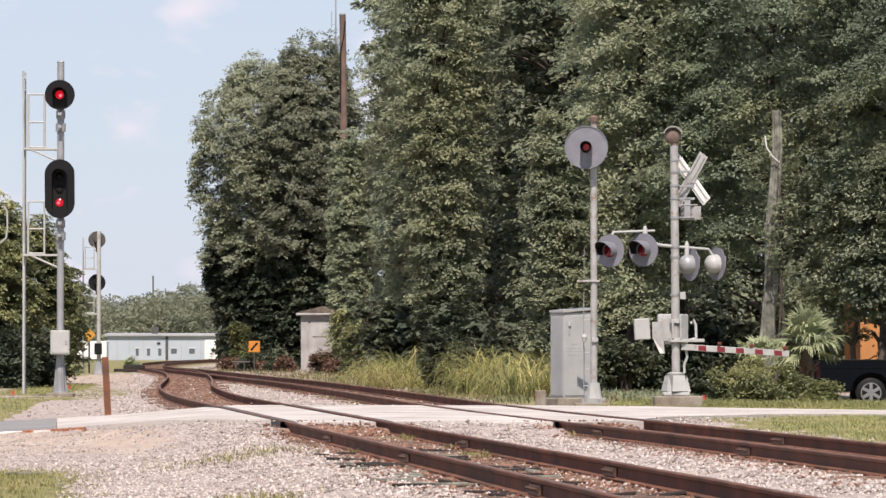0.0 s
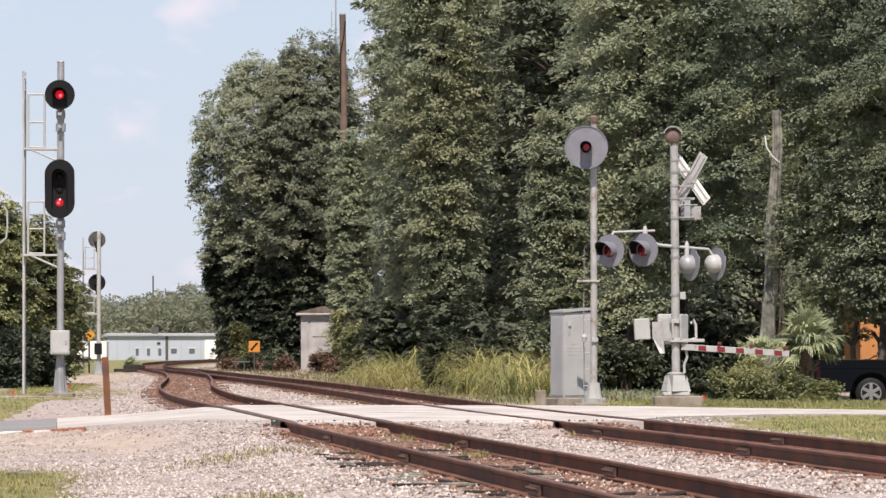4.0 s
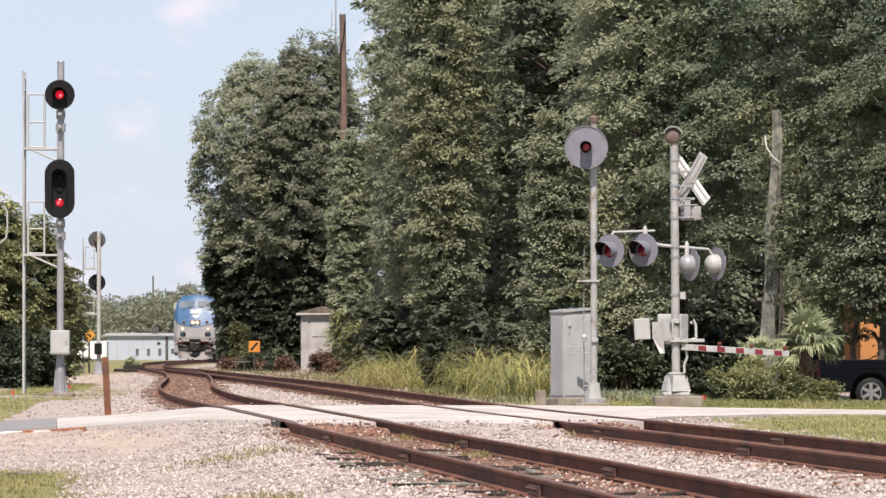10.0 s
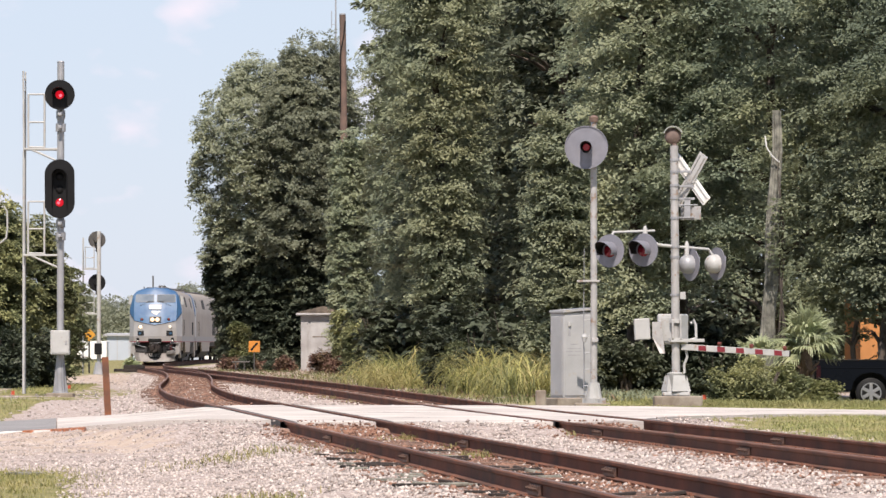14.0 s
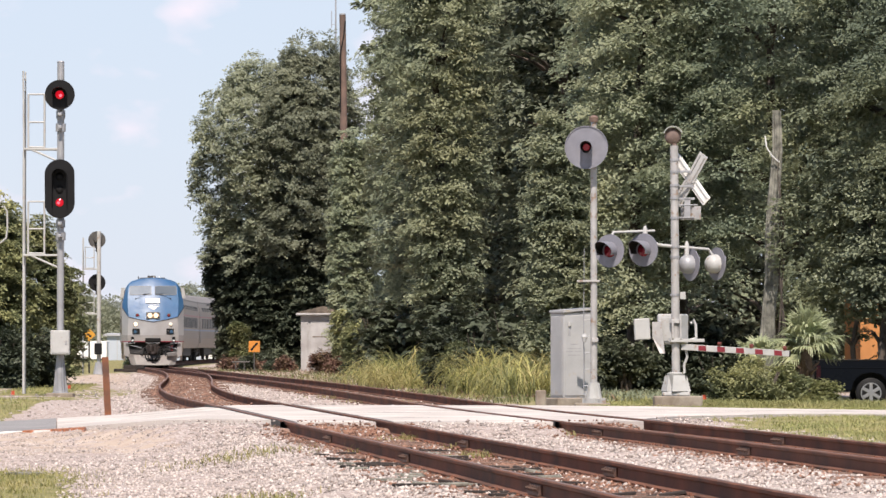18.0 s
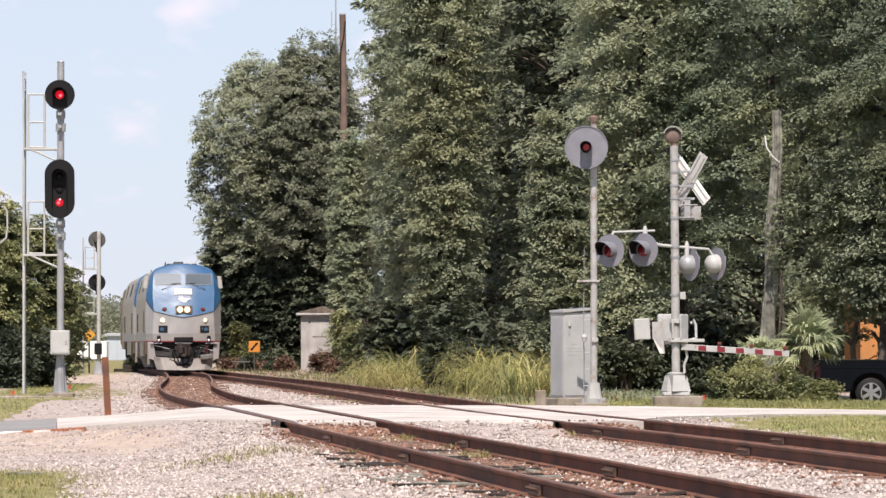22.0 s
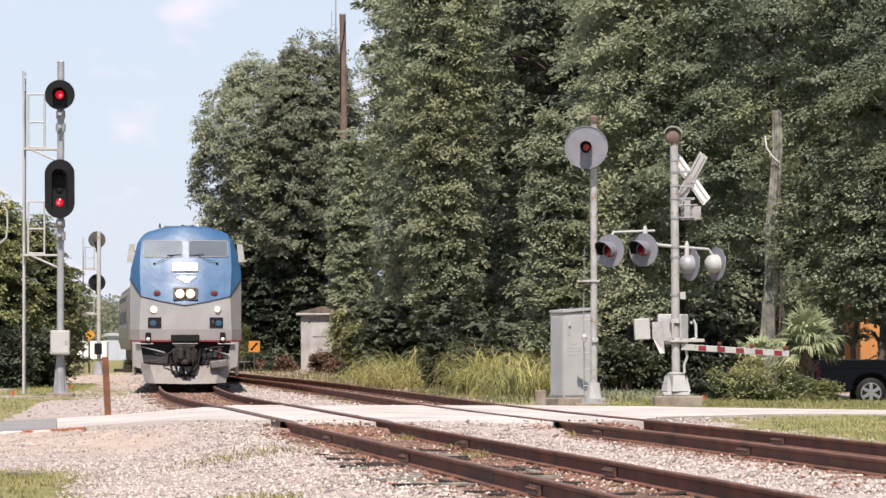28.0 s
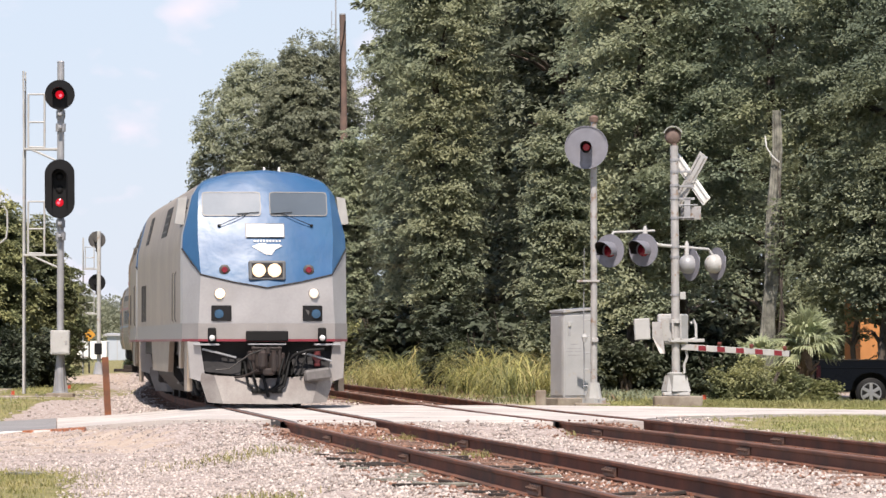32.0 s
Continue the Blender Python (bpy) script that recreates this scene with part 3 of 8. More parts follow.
def build_track(line, y0, y1, label, tie_step=0.55, split=134):
    track = tagged(new("railroad_track"), label, "track", "railroad tracks", kind="structure")
    for s in (-1, 1):
        part("rail", rail_mesh(line, s * 0.7525, y0, y1), None, track, "rusty brown steel rail")
    rng = random.Random(len(label))
    tie = Mb().box(-1.28, 1.28, -0.11, 0.11, -0.34, -0.185, 0.012).mesh("tie", M["tie"])
    plate = Mb().box(-0.1, 0.1, -0.09, 0.09, -0.187, -0.172, 0.004)
    for q in (-0.085, 0.085):
        plate.box(q - 0.012, q + 0.012, -0.05, -0.02, -0.175, -0.158, 0.004)
    plate = plate.mesh("tie_plate", M["rail"])
    rest = Mb()
    y = y0 + 0.3
    while y < y1:
        x = float(np.interp(y, *line))
        sl = (float(np.interp(y + 1, *line)) - float(np.interp(y - 1, *line))) / 2
        m = Matrix.Translation((x, y, rng.uniform(-0.028, 0.014))) @ Matrix.Rotation(-math.atan(sl) + rng.uniform(-0.045, 0.045), 4, "Z")
        road_here = np.interp(x, ROAD_X, ROAD_NEAR) - 0.3 < y < np.interp(x, ROAD_X, ROAD_FAR) + 0.3
        if 26 < y < split:
            if not road_here:
                t = part("tie", tie, None, track, m=m)
                if y < 88:
                    for s in (-0.7525, 0.7525):
                        part("tie_plate", plate, None, t, m=Matrix.Translation((s, 0, 0)))
        elif not road_here:
            rest.box(-1.28, 1.28, -0.11, 0.11, -0.34, -0.185, 0, m)
        y += tie_step + rng.uniform(-0.03, 0.03)
    bar = Mb()
    for q in (-1, 1):
        bar.prism([(q * 0.012, -0.145), (q * 0.05, -0.150), (q * 0.034, -0.10), (q * 0.034, -0.065), (q * 0.012, -0.055)], 1, -0.38, 0.38)
        for k in (-0.27, -0.09, 0.09, 0.27):
            bar.box(min(q * 0.03, q * 0.052), max(q * 0.03, q * 0.052), k - 0.035, k + 0.035, -0.125, -0.065, 0.01)
            bar.tube([(q * 0.05, k, -0.095), (q * 0.085, k, -0.095)], 0.016, 6)
    bar = bar.mesh("joint_bar", M["joint"])
    places = ((-1, (45.2, 56.9, 68.4)), (1, (39.5, 51.0, 62.6))) if line is B_LINE else ((-1, (42.0, 53.6, 64.0)), (1, (35.5, 47.7, 60.8)))
    for s, at in places:
        for y in at:
            x = float(np.interp(y, *line))
            sl = (float(np.interp(y + 1, *line)) - float(np.interp(y - 1, *line))) / 2
            if np.interp(x, ROAD_X, ROAD_NEAR) - 1 < y < np.interp(x, ROAD_X, ROAD_FAR) + 1:
                continue
            part("joint_bar", bar, None, track, "bolted rail joint", m=Matrix.Translation((x, y, 0)) @ Matrix.Rotation(-math.atan(sl), 4, "Z") @ Matrix.Translation((s * 0.7525, 0, 0)))
    far = part("tie", rest, M["tie"], track)
    tagged(far, kind="stuff")
    return track


build_track(A_LINE, -8, 560, "rusty curved railroad track on pale ballast")
build_track(B_LINE, -8, 121.5 * K, "rusty straight railroad track on pale ballast")



# ---- trees ----
def leaf_cloud(rng, centres, outs, size, per, spread, droop=0.25, flat=0.72):
    """Leaves in flat sprays: at each centre a short twig pointing outs, with leaves to both sides of it."""
    n = len(centres)
    tw = outs * np.array([0.8, 0.8, 0.4]) + rng.normal(0, 0.7, (n, 3)) * np.array([1, 1, 0.25]) - np.array([0, 0, droop * 0.6])
    tw /= np.linalg.norm(tw, axis=1)[:, None]
    up = outs * 0.42 + np.array([0, 0, flat]) + rng.normal(0, 0.2, (n, 3))
    side = np.cross(tw, up)
    side /= np.linalg.norm(side, axis=1)[:, None] + 1e-9
    up = np.cross(side, tw)
    t = rng.uniform(-0.5, 0.5, (n, per, 1)) * spread
    lr = np.where(rng.random((n, per, 1)) < 0.5, -1.0, 1.0)
    off = lr * rng.uniform(0.05, 0.36, (n, per, 1)) * spread * (1 - 0.9 * t / spread)
    pos = centres[:, None, :] + tw[:, None, :] * t + side[:, None, :] * off + rng.normal(0, spread * 0.07, (n, per, 3))
    pos[..., 2] -= droop * 0.5 * spread * (t[..., 0] / spread + 0.5) ** 2
    th = lr * rng.uniform(0.25, 1.15, (n, per, 1))
    ln = tw[:, None, :] * np.cos(th) + side[:, None, :] * np.sin(th) + rng.normal(0, 0.22, (n, per, 3))
    ln /= np.linalg.norm(ln, axis=2)[:, :, None]
    nr = up[:, None, :] + rng.normal(0, 0.19, (n, per, 3))
    sd = np.cross(ln, nr)
    sd /= np.linalg.norm(sd, axis=2)[:, :, None] + 1e-9
    nu = np.cross(sd, ln)
    s = size * rng.uniform(0.6, 1.25, (n, per, 1))
    w = s * rng.uniform(0.42, 0.7, (n, per, 1))
    a = pos - ln * s * 0.5
    c = pos + ln * s * 0.5 - nu * s * 0.14
    b = pos + sd * w * 0.5 + nu * s * 0.09 + ln * s * 0.05
    d = pos - sd * w * 0.5 + nu * s * 0.09 + ln * s * 0.05
    return np.stack([a, b, c, d], 2).reshape(-1, 4, 3)


def crown_mesh(seed, material, h, r, base, dens=1.0, limb=1.3, boughs=5, sprays=16, per=12, size=0.15, spread=0.5, inner=0.35, lumps=0.26, stray=0.08, stir=0.12, flat=0.72, turn=0.0, shape=(0.75, 0.95, 1.0, 0.9, 0.4)):
    """A crown of limbs: each one a wide, flat, drooping shelf of boughs, lit on top and open below, with dark bays between the limbs."""
    rng = np.random.default_rng(seed)
    lw = limb * min(1.0, max(0.4, r / 4.2))
    n = max(16, int(dens * 2 * math.pi * r * (h - base) / (1.75 * lw * lw)))
    cs, os_ = [], []
    off = Vector((seed * 3.7, seed * 1.3, 0))
    for k in range(n):
        u = ((k + rng.uniform(0.1, 0.9)) / n) ** 0.94
        z = base + (h - base) * u
        ang = k * 2.39996 + rng.uniform(-0.25, 0.25)
        out = np.array([math.cos(ang), math.sin(ang), 0.0])
        tan = np.array([-out[1], out[0], 0.0])
        big = noise.noise(Vector((out[0] * 1.4, out[1] * 1.4, z * 0.2)) + off)
        fine = noise.noise(Vector((out[0] * 3.0, out[1] * 3.0, z * 0.55)) + off)
        prof = r * float(np.interp(u, [0, 0.25, 0.5, 0.75, 1], shape)) * (1 + lumps * (1.1 * big + 0.9 * fine))
        lift = 0.7 * max(0.0, u - 0.72) / 0.28
        tilt = rng.normal(0, 0.1 + stir)
        size_l = lw * rng.uniform(0.7, 1.25)
        poke = 0.3 * lw if rng.random() < stray else 0.0
        for j in range(boughs + 2):
            deep = j >= boughs
            if deep and rng.random() > inner * 2:
                continue
            v = rng.uniform(-1, 1) if deep else (j + rng.uniform(0.1, 0.9)) / boughs * 2 - 1   # across the limb
            L = size_l * rng.uniform(0.38, 0.62)
            rad = prof * rng.uniform(0.4, 0.72) if deep else prof - L - (0.16 + 0.3 * rng.random() ** 2) * size_l * (0.4 + v * v) + poke * (1 - abs(v))
            m = int(sprays * (0.7 + 0.6 * rng.random()) * (0.3 if math.sin(ang + turn) > 0.25 else 1.0)) + 1   # sparse on the side towards the woods
            f, g = rng.uniform(-1, 1, m), rng.uniform(-1, 1, m)
            g *= np.sqrt(np.clip(1.05 - f * f, 0, 1))
            dome = np.sqrt(np.clip(1 - 0.8 * (f * f + g * g), 0, 1))
            zz = (0.3 + 0.5 * stir) * L * dome * rng.uniform(0.3, 1.0, m) + rng.normal(0, 0.4 * stir * L, m) - 0.42 * L * np.maximum(0, f) ** 2 - 0.18 * L * g * g + lift * L * f * 0.7
            c = out * rad + tan * (v * size_l) + np.array([0, 0, z - 0.08 * rad - 0.22 * size_l * v * v + tilt * v * size_l + rng.normal(0, stir * lw) + (rng.normal(0, 0.5 * lw) if deep else 0) + poke * 0.6])
            cs.append(c + out * (f * L)[:, None] + tan * (g * L * 0.9)[:, None] + np.array([0, 0, 1.0]) * zz[:, None])
            os_.append(out * (0.55 + 0.35 * f)[:, None] + tan * (0.55 * g + 0.3 * v)[:, None] + np.array([0, 0, 0.2]))
    q, o = np.concatenate(cs), np.concatenate(os_)
    q[:, 2] = np.maximum(q[:, 2], 0.15)
    return quads_mesh("crown", leaf_cloud(rng, q, o, size, per, spread, 0.35, flat), material)


def trunk_mesh(seed, h, r, girth):
    rng = random.Random(seed)
    mb = Mb()
    pts = [Vector((0, 0, -0.2))]
    for i in range(1, 8):
        pts.append(Vector((rng.uniform(-0.12, 0.12) * i * 0.5, rng.uniform(-0.12, 0.12) * i * 0.5, h * 0.85 * i / 7)))
    mb.tube(pts, [girth * (1.25 if i == 0 else 1 - 0.12 * i) for i in range(8)], 9)
    for i in range(16):
        k = rng.randint(1, 6)
        a = rng.uniform(0, 6.28)
        L = r * rng.uniform(0.4, 0.68)
        p = pts[k]
        e = p + Vector((math.cos(a) * L, math.sin(a) * L, L * rng.uniform(0.2, 0.7)))
        mid = (p + e) / 2 + Vector((0, 0, 0.2))
        mb.tube([p, mid, e], [girth * 0.4, girth * 0.25, girth * 0.08], 6)
    return mb.mesh("trunk", M["bark"], 60)


def plant_tree(x, y, turn, label, crown, trunk):
    y = y * K
    t = thing("tree", Matrix.Translation((x, y, float(ground_z(x, y)))) @ Matrix.Rotation(turn, 4, "Z"), label, "tree", "trees beside the tracks")
    part("trunk", trunk, None, t)
    part("crown", crown, None, t)
    return t


FRONT = [  # x, y, radius, height, lowest leaves, leaves, limb size, outline from foot to top
    (-9.3, 131, 3.75, 15.6, 5.8, "oak_dark", 0.72, (0.72, 0.92, 1.0, 0.95, 0.45)),
    (-6.9, 130, 3.2, 16.4, 6.0, "oak_dark", 0.72, (0.8, 0.95, 1.0, 0.95, 0.5)),
    (-0.62, 106, 2.45, 18.0, 1.6, "oak", 0.9, (0.9, 1.0, 0.95, 0.72, 0.3)),
    (-0.2, 93, 2.75, 18.0, 1.8, "oak", 0.95, (0.5, 0.85, 1.0, 0.9, 0.4)),
    (0.05, 81, 1.78, 16.5, 1.4, "oak_light", 0.9, (0.4, 0.78, 1.0, 0.95, 0.5)),
    (5.3, 69.5, 1.75, 16.0, 1.8, "oak", 1.2, (0.85, 1.0, 1.0, 0.95, 0.5)),
    (7.0, 77, 3.1, 16.0, 3.3, "oak_green", 1.8, (0.85, 1.0, 1.0, 0.9, 0.4)),
    (6.7, 70.5, 3.2, 16.0, 3.8, "oak_green", 1.85, (0.9, 1.0, 1.0, 0.9, 0.4)),
    (9.2, 69, 3.5, 16.0, 4.1, "oak_green", 1.8, (0.85, 1.0, 1.0, 0.9, 0.4)),
    (11.9, 67.5, 3.4, 15.7, 2.0, "oak_green", 1.85, (0.9, 1.0, 1.0, 0.9, 0.4)),
    (14.2, 66, 3.5, 16.0, 2.2, "oak_green", 1.85, (0.85, 1.0, 1.0, 0.9, 0.4)),
]
for k, (x, y, r, h, base, leaf, limb, shape) in enumerate(FRONT):
    big = leaf == "oak_green"
    crown = crown_mesh(31 + k, M[leaf], h, r, base, limb=limb * 4.2 / min(4.2, r), boughs=6 if big else 5, sprays=23 if big else 8 if y > 120 else 12, per=10 if y > 120 else 13, size=0.16 if y > 120 else 0.122, dens=1.05 if big else 1.1, stir=0.4 if y > 120 else 0.2 if big else 0.34, flat=0.72 if big else 0.5,
                       turn=0.7 * k, lumps=0.46 if big else 0.28, stray=0.2 if y > 120 else 0.07, shape=shape)
    plant_tree(x, y, 0.7 * k, "tall leafy oak hung with vines down to the grass", crown, trunk_mesh(11 + k, h, r, 0.12 + 0.008 * h))
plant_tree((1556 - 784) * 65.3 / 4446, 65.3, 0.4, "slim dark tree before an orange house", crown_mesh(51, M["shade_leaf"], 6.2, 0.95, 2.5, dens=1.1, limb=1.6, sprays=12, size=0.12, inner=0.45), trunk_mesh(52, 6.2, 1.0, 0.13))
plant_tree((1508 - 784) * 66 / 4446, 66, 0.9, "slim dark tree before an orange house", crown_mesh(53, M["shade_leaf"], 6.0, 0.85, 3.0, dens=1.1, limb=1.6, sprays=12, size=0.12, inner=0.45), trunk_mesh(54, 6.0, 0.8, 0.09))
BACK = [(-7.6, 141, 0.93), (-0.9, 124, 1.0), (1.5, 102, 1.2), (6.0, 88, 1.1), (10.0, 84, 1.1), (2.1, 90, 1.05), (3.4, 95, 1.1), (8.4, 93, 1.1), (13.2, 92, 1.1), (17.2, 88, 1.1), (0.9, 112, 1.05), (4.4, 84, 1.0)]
# back-row crowns wear the darkened leaves so gaps between trees read as shade
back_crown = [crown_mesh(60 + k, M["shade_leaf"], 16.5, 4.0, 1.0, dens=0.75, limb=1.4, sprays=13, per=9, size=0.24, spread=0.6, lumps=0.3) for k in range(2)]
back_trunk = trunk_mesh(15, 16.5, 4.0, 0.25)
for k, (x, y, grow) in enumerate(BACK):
    t = plant_tree(x, y, 1.9 * k, "tall oak behind other trees, leaves coloured dark as shade", back_crown[k % 2], back_trunk)
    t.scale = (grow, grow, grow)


# ---- train ----
M["t_blue"] = mat("blue train paint", (0.017, 0.078, 0.19), 0.36, 0, 0.14, 1.1, 2.6, 0.3, 0.03, rgb2=(0.028, 0.098, 0.2), spec=0.3)
M["t_silver"] = mat("silver train paint", (0.40, 0.385, 0.378), 0.36, 0.4, 0.09, 1.2, 20, 0.02, rgb2=(0.33, 0.315, 0.305))
M["t_side"] = mat("dusty silver side", (0.33, 0.28, 0.225), 0.5, 0.1, 0.2, 0.8, 9, 0.02, rgb2=(0.22, 0.175, 0.135))
M["t_coupler"] = mat("rusty oily casting", (0.032, 0.021, 0.018), 0.7, 0.2, 0.3, 9, 50, 0.3, rgb2=(0.03, 0.024, 0.022))
M["t_valve"] = mat("grimy red casting", (0.13, 0.018, 0.02), 0.6, 0, 0.25, 9, 40, 0.1)
M["ditch_dim"] = mat("dimly lit ditch lamp glass", (0.5, 0.47, 0.41), 0.3, emit=(1.0, 0.82, 0.6), power=0.45, bump=0)
M["t_band"] = mat("grey band paint", (0.27, 0.255, 0.245), 0.5, 0.1, 0.08, 1.5, 30, 0.02)
M["t_red"] = mat("red stripe paint", (0.20, 0.022, 0.035), 0.45, 0, 0.06)
M["t_dark"] = mat("grimy running gear", (0.03, 0.028, 0.027), 0.75, 0.2, 0.2, 5, 40, 0.3)
M["t_mid"] = mat("grimy grey steel", (0.10, 0.095, 0.09), 0.65, 0.3, 0.2, 5, 40, 0.3)
M["t_plow"] = mat("grey plow steel", (0.24, 0.225, 0.21), 0.6, 0.2, 0.18, 3, 30, 0.1, rgb2=(0.16, 0.14, 0.13))
M["t_plate"] = mat("dark grey plate", (0.04, 0.039, 0.04), 0.85, 0.0, 0.15, 3, 30, 0.1, spec=0.1)
M["t_mirror"] = mat("pale grey housing", (0.36, 0.36, 0.35), 0.6, 0, 0.08, 4)
M["t_step"] = mat("scuffed grey steel", (0.16, 0.15, 0.145), 0.6, 0.2, 0.2, 6, 40, 0.15)
# cloudy pale tones put the sky reflection into the glass colour, dimmer for the right pane
M["t_glass_sheen"] = mat("windscreen", (0.15, 0.18, 0.215), 0.36, 0, 0.05, 1.6, bump=0, rgb2=(0.075, 0.105, 0.145), spec=0.12)
M["t_glass_dim"] = mat("windscreen with dimmer painted reflection", (0.085, 0.11, 0.14), 0.4, 0, 0.05, 0.7, bump=0, rgb2=(0.06, 0.078, 0.10), spec=0.12)
M["t_frame"] = mat("grey seal", (0.15, 0.155, 0.16), 0.5, 0.1, 0.1, 6, 40, 0.05)
M["t_roof"] = mat("sooty roof", (0.12, 0.115, 0.11), 0.7, 0.1, 0.2, 2, 30, 0.1)
M["rubber"] = mat("black rubber", (0.010, 0.010, 0.010), 0.65, 0, 0.1, bump=0.05, spec=0.2)
M["lamp_on"] = mat("lit lamp glass", (0.2, 0.15, 0.1), 0.3, emit=(1.0, 0.70, 0.42), power=1.25, bump=0)
M["lamp_soft"] = mat("lit ditch lamp glass", (0.2, 0.15, 0.1), 0.3, emit=(1.0, 0.72, 0.38), power=2.4, bump=0)
M["blue_glass"] = mat("blue lens", (0.035, 0.085, 0.15), 0.15, bump=0)
M["steel"] = mat("grimy stainless steel", (0.20, 0.165, 0.13), 0.5, 0.3, 0.1, 1.5, 30, 0.03)
M["win"] = mat("tinted coach window", (0.016, 0.017, 0.019), 0.4, 0, 0.05, bump=0, spec=0.12)
M["off_white"] = mat("white sheet metal", (0.60, 0.60, 0.585), 0.5, 0, 0.05, 2, 30, 0.03)

ZC, YC = [1.27, 1.60, 2.22, 3.15, 3.55, 4.02, 4.40], [0.0, 0.01, 0.06, 0.42, 0.62, 0.86, 1.15]
ZE, YE = [1.27, 1.60, 2.47, 3.15, 3.55, 4.02, 4.20], [0.22, 0.23, 0.30, 0.58, 0.78, 1.0, 1.2]


def face_y(x, z):
    """Depth of the cab front at a place of it."""
    u = min(1.0, abs(x) / 1.26)
    return float(np.interp(z, ZC, YC)) * (1 - u) + float(np.interp(z, ZE, YE)) * u


def face_plate(poly, proud=0.012, thick=0.03):
    """A thin plate on the cab front, from an outline of (x, z)."""
    n = len(poly)
    mb = Mb()
    vs = [(x, face_y(x, z) - proud, z) for x, z in poly] + [(x, face_y(x, z) + thick, z) for x, z in poly]
    mb.add(vs, [tuple(range(n)), tuple(reversed(range(n, 2 * n)))] + [(i, (i + 1) % n, (i + 1) % n + n, i + n) for i in range(n)])
    return mb


def face_rect(x0, x1, z0, z1, proud=0.012, thick=0.03):
    """A plate that folds over the ridge of the nose."""
    xs = [x0] + ([0.0] if x0 < 0 < x1 else []) + [x1]
    mb = Mb()
    for d in (-proud, thick):
        for z in (z0, z1):
            mb.v += [(x, face_y(x, z) + d, z) for x in xs]
    n = len(xs)
    fs = []
    for k in range(n - 1):
        fs += [(k, k + 1, n + k + 1, n + k), (2 * n + k, 3 * n + k, 3 * n + k + 1, 2 * n + k + 1), (k, 2 * n + k, 2 * n + k + 1, k + 1), (n + k, n + k + 1, 3 * n + k + 1, 3 * n + k)]
    fs += [(0, n, 3 * n, 2 * n), (n - 1, 3 * n - 1, 4 * n - 1, 2 * n - 1)]
    mb.f, mb.mi = [list(f) for f in fs], [0] * len(fs)
    return mb


def rounded(x0, x1, z0, z1, r=0.05, k=3):
    pts = []
    for cx, cz, a0 in ((x1 - r, z0 + r, -90), (x1 - r, z1 - r, 0), (x0 + r, z1 - r, 90), (x0 + r, z0 + r, 180)):
        for i in range(k + 1):
            a = radians(a0 + 90 * i / k)
            pts.append((cx + r * math.cos(a), cz + r * math.sin(a)))
    return pts


def cab_shell():
    """The raked, faceted nose as silver below and blue above."""
    rows = [  # centre, middle, edge, side, back: (x, y, z)
        [(0, 0.0, 1.27), (0.63, 0.11, 1.27), (1.26, 0.22, 1.27), (1.53, 0.75, 1.27), (1.53, 1.6, 1.27)],
        [(0, 0.01, 1.6), (0.63, 0.12, 1.6), (1.26, 0.23, 1.6), (1.53, 0.78, 1.6), (1.53, 1.6, 1.6)],
        [(0, 0.06, 2.22), (0.63, 0.17, 2.33), (1.22, 0.30, 2.47), (1.53, 0.98, 2.95), (1.53, 1.6, 2.95)],
        [(0, 0.42, 3.15), (0.63, 0.50, 3.15), (1.26, 0.58, 3.15), (1.515, 1.03, 3.22), (1.515, 1.6, 3.22)],
        [(0, 0.62, 3.55), (0.63, 0.70, 3.55), (1.25, 0.78, 3.55), (1.43, 1.12, 3.55), (1.43, 1.6, 3.55)],
        [(0, 0.86, 4.02), (0.63, 0.93, 4.02), (1.225, 1.0, 4.0), (1.335, 1.25, 3.95), (1.335, 1.6, 3.95)],
        [(0, 1.13, 4.39), (0.63, 1.14, 4.335), (1.13, 1.18, 4.185), (1.23, 1.35, 4.12), (1.23, 1.6, 4.12)],
        [(0, 1.32, 4.44), (0.63, 1.33, 4.385), (1.06, 1.36, 4.255), (1.14, 1.45, 4.21), (1.16, 1.6, 4.19)],
        [(0, 1.6, 4.445), (0.62, 1.6, 4.39), (0.98, 1.6, 4.29), (1.06, 1.6, 4.25), (1.10, 1.6, 4.225)],
    ]
    lo, hi = Mb(), Mb()
    for s in (1, -1):
        for i in range(len(rows) - 1):
            for k in range(4):
                q = [rows[i][k], rows[i][k + 1], rows[i + 1][k + 1], rows[i + 1][k]]
                q = [(s * x, y, z) for x, y, z in q]
                tgt = hi if i >= 2 and (k < 3 or i >= 6) else lo
                tgt.add(q, [(0, 1, 2, 3) if s > 0 else (3, 2, 1, 0)])
    return lo, hi


def weld(mb, name, material, smooth):
    me = mb.mesh(name, material)
    bm = bmesh.new()
    bm.from_mesh(me)
    bmesh.ops.remove_doubles(bm, verts=bm.verts, dist=0.0005)
    bmesh.ops.recalc_face_normals(bm, faces=bm.faces)
    bm.to_mesh(me)
    bm.free()
    me.shade_smooth()
    me.set_sharp_from_angle(angle=radians(smooth))
    return me


def disc_lamp(cx, cz, r, proud, material, y=None):
    y = face_y(cx, cz) if y is None else y
    return Mb().tube([(cx, y + 0.04, cz), (cx, y - proud * 0.6, cz), (cx, y - proud, cz)], [r, r, r * 0.8], 18)


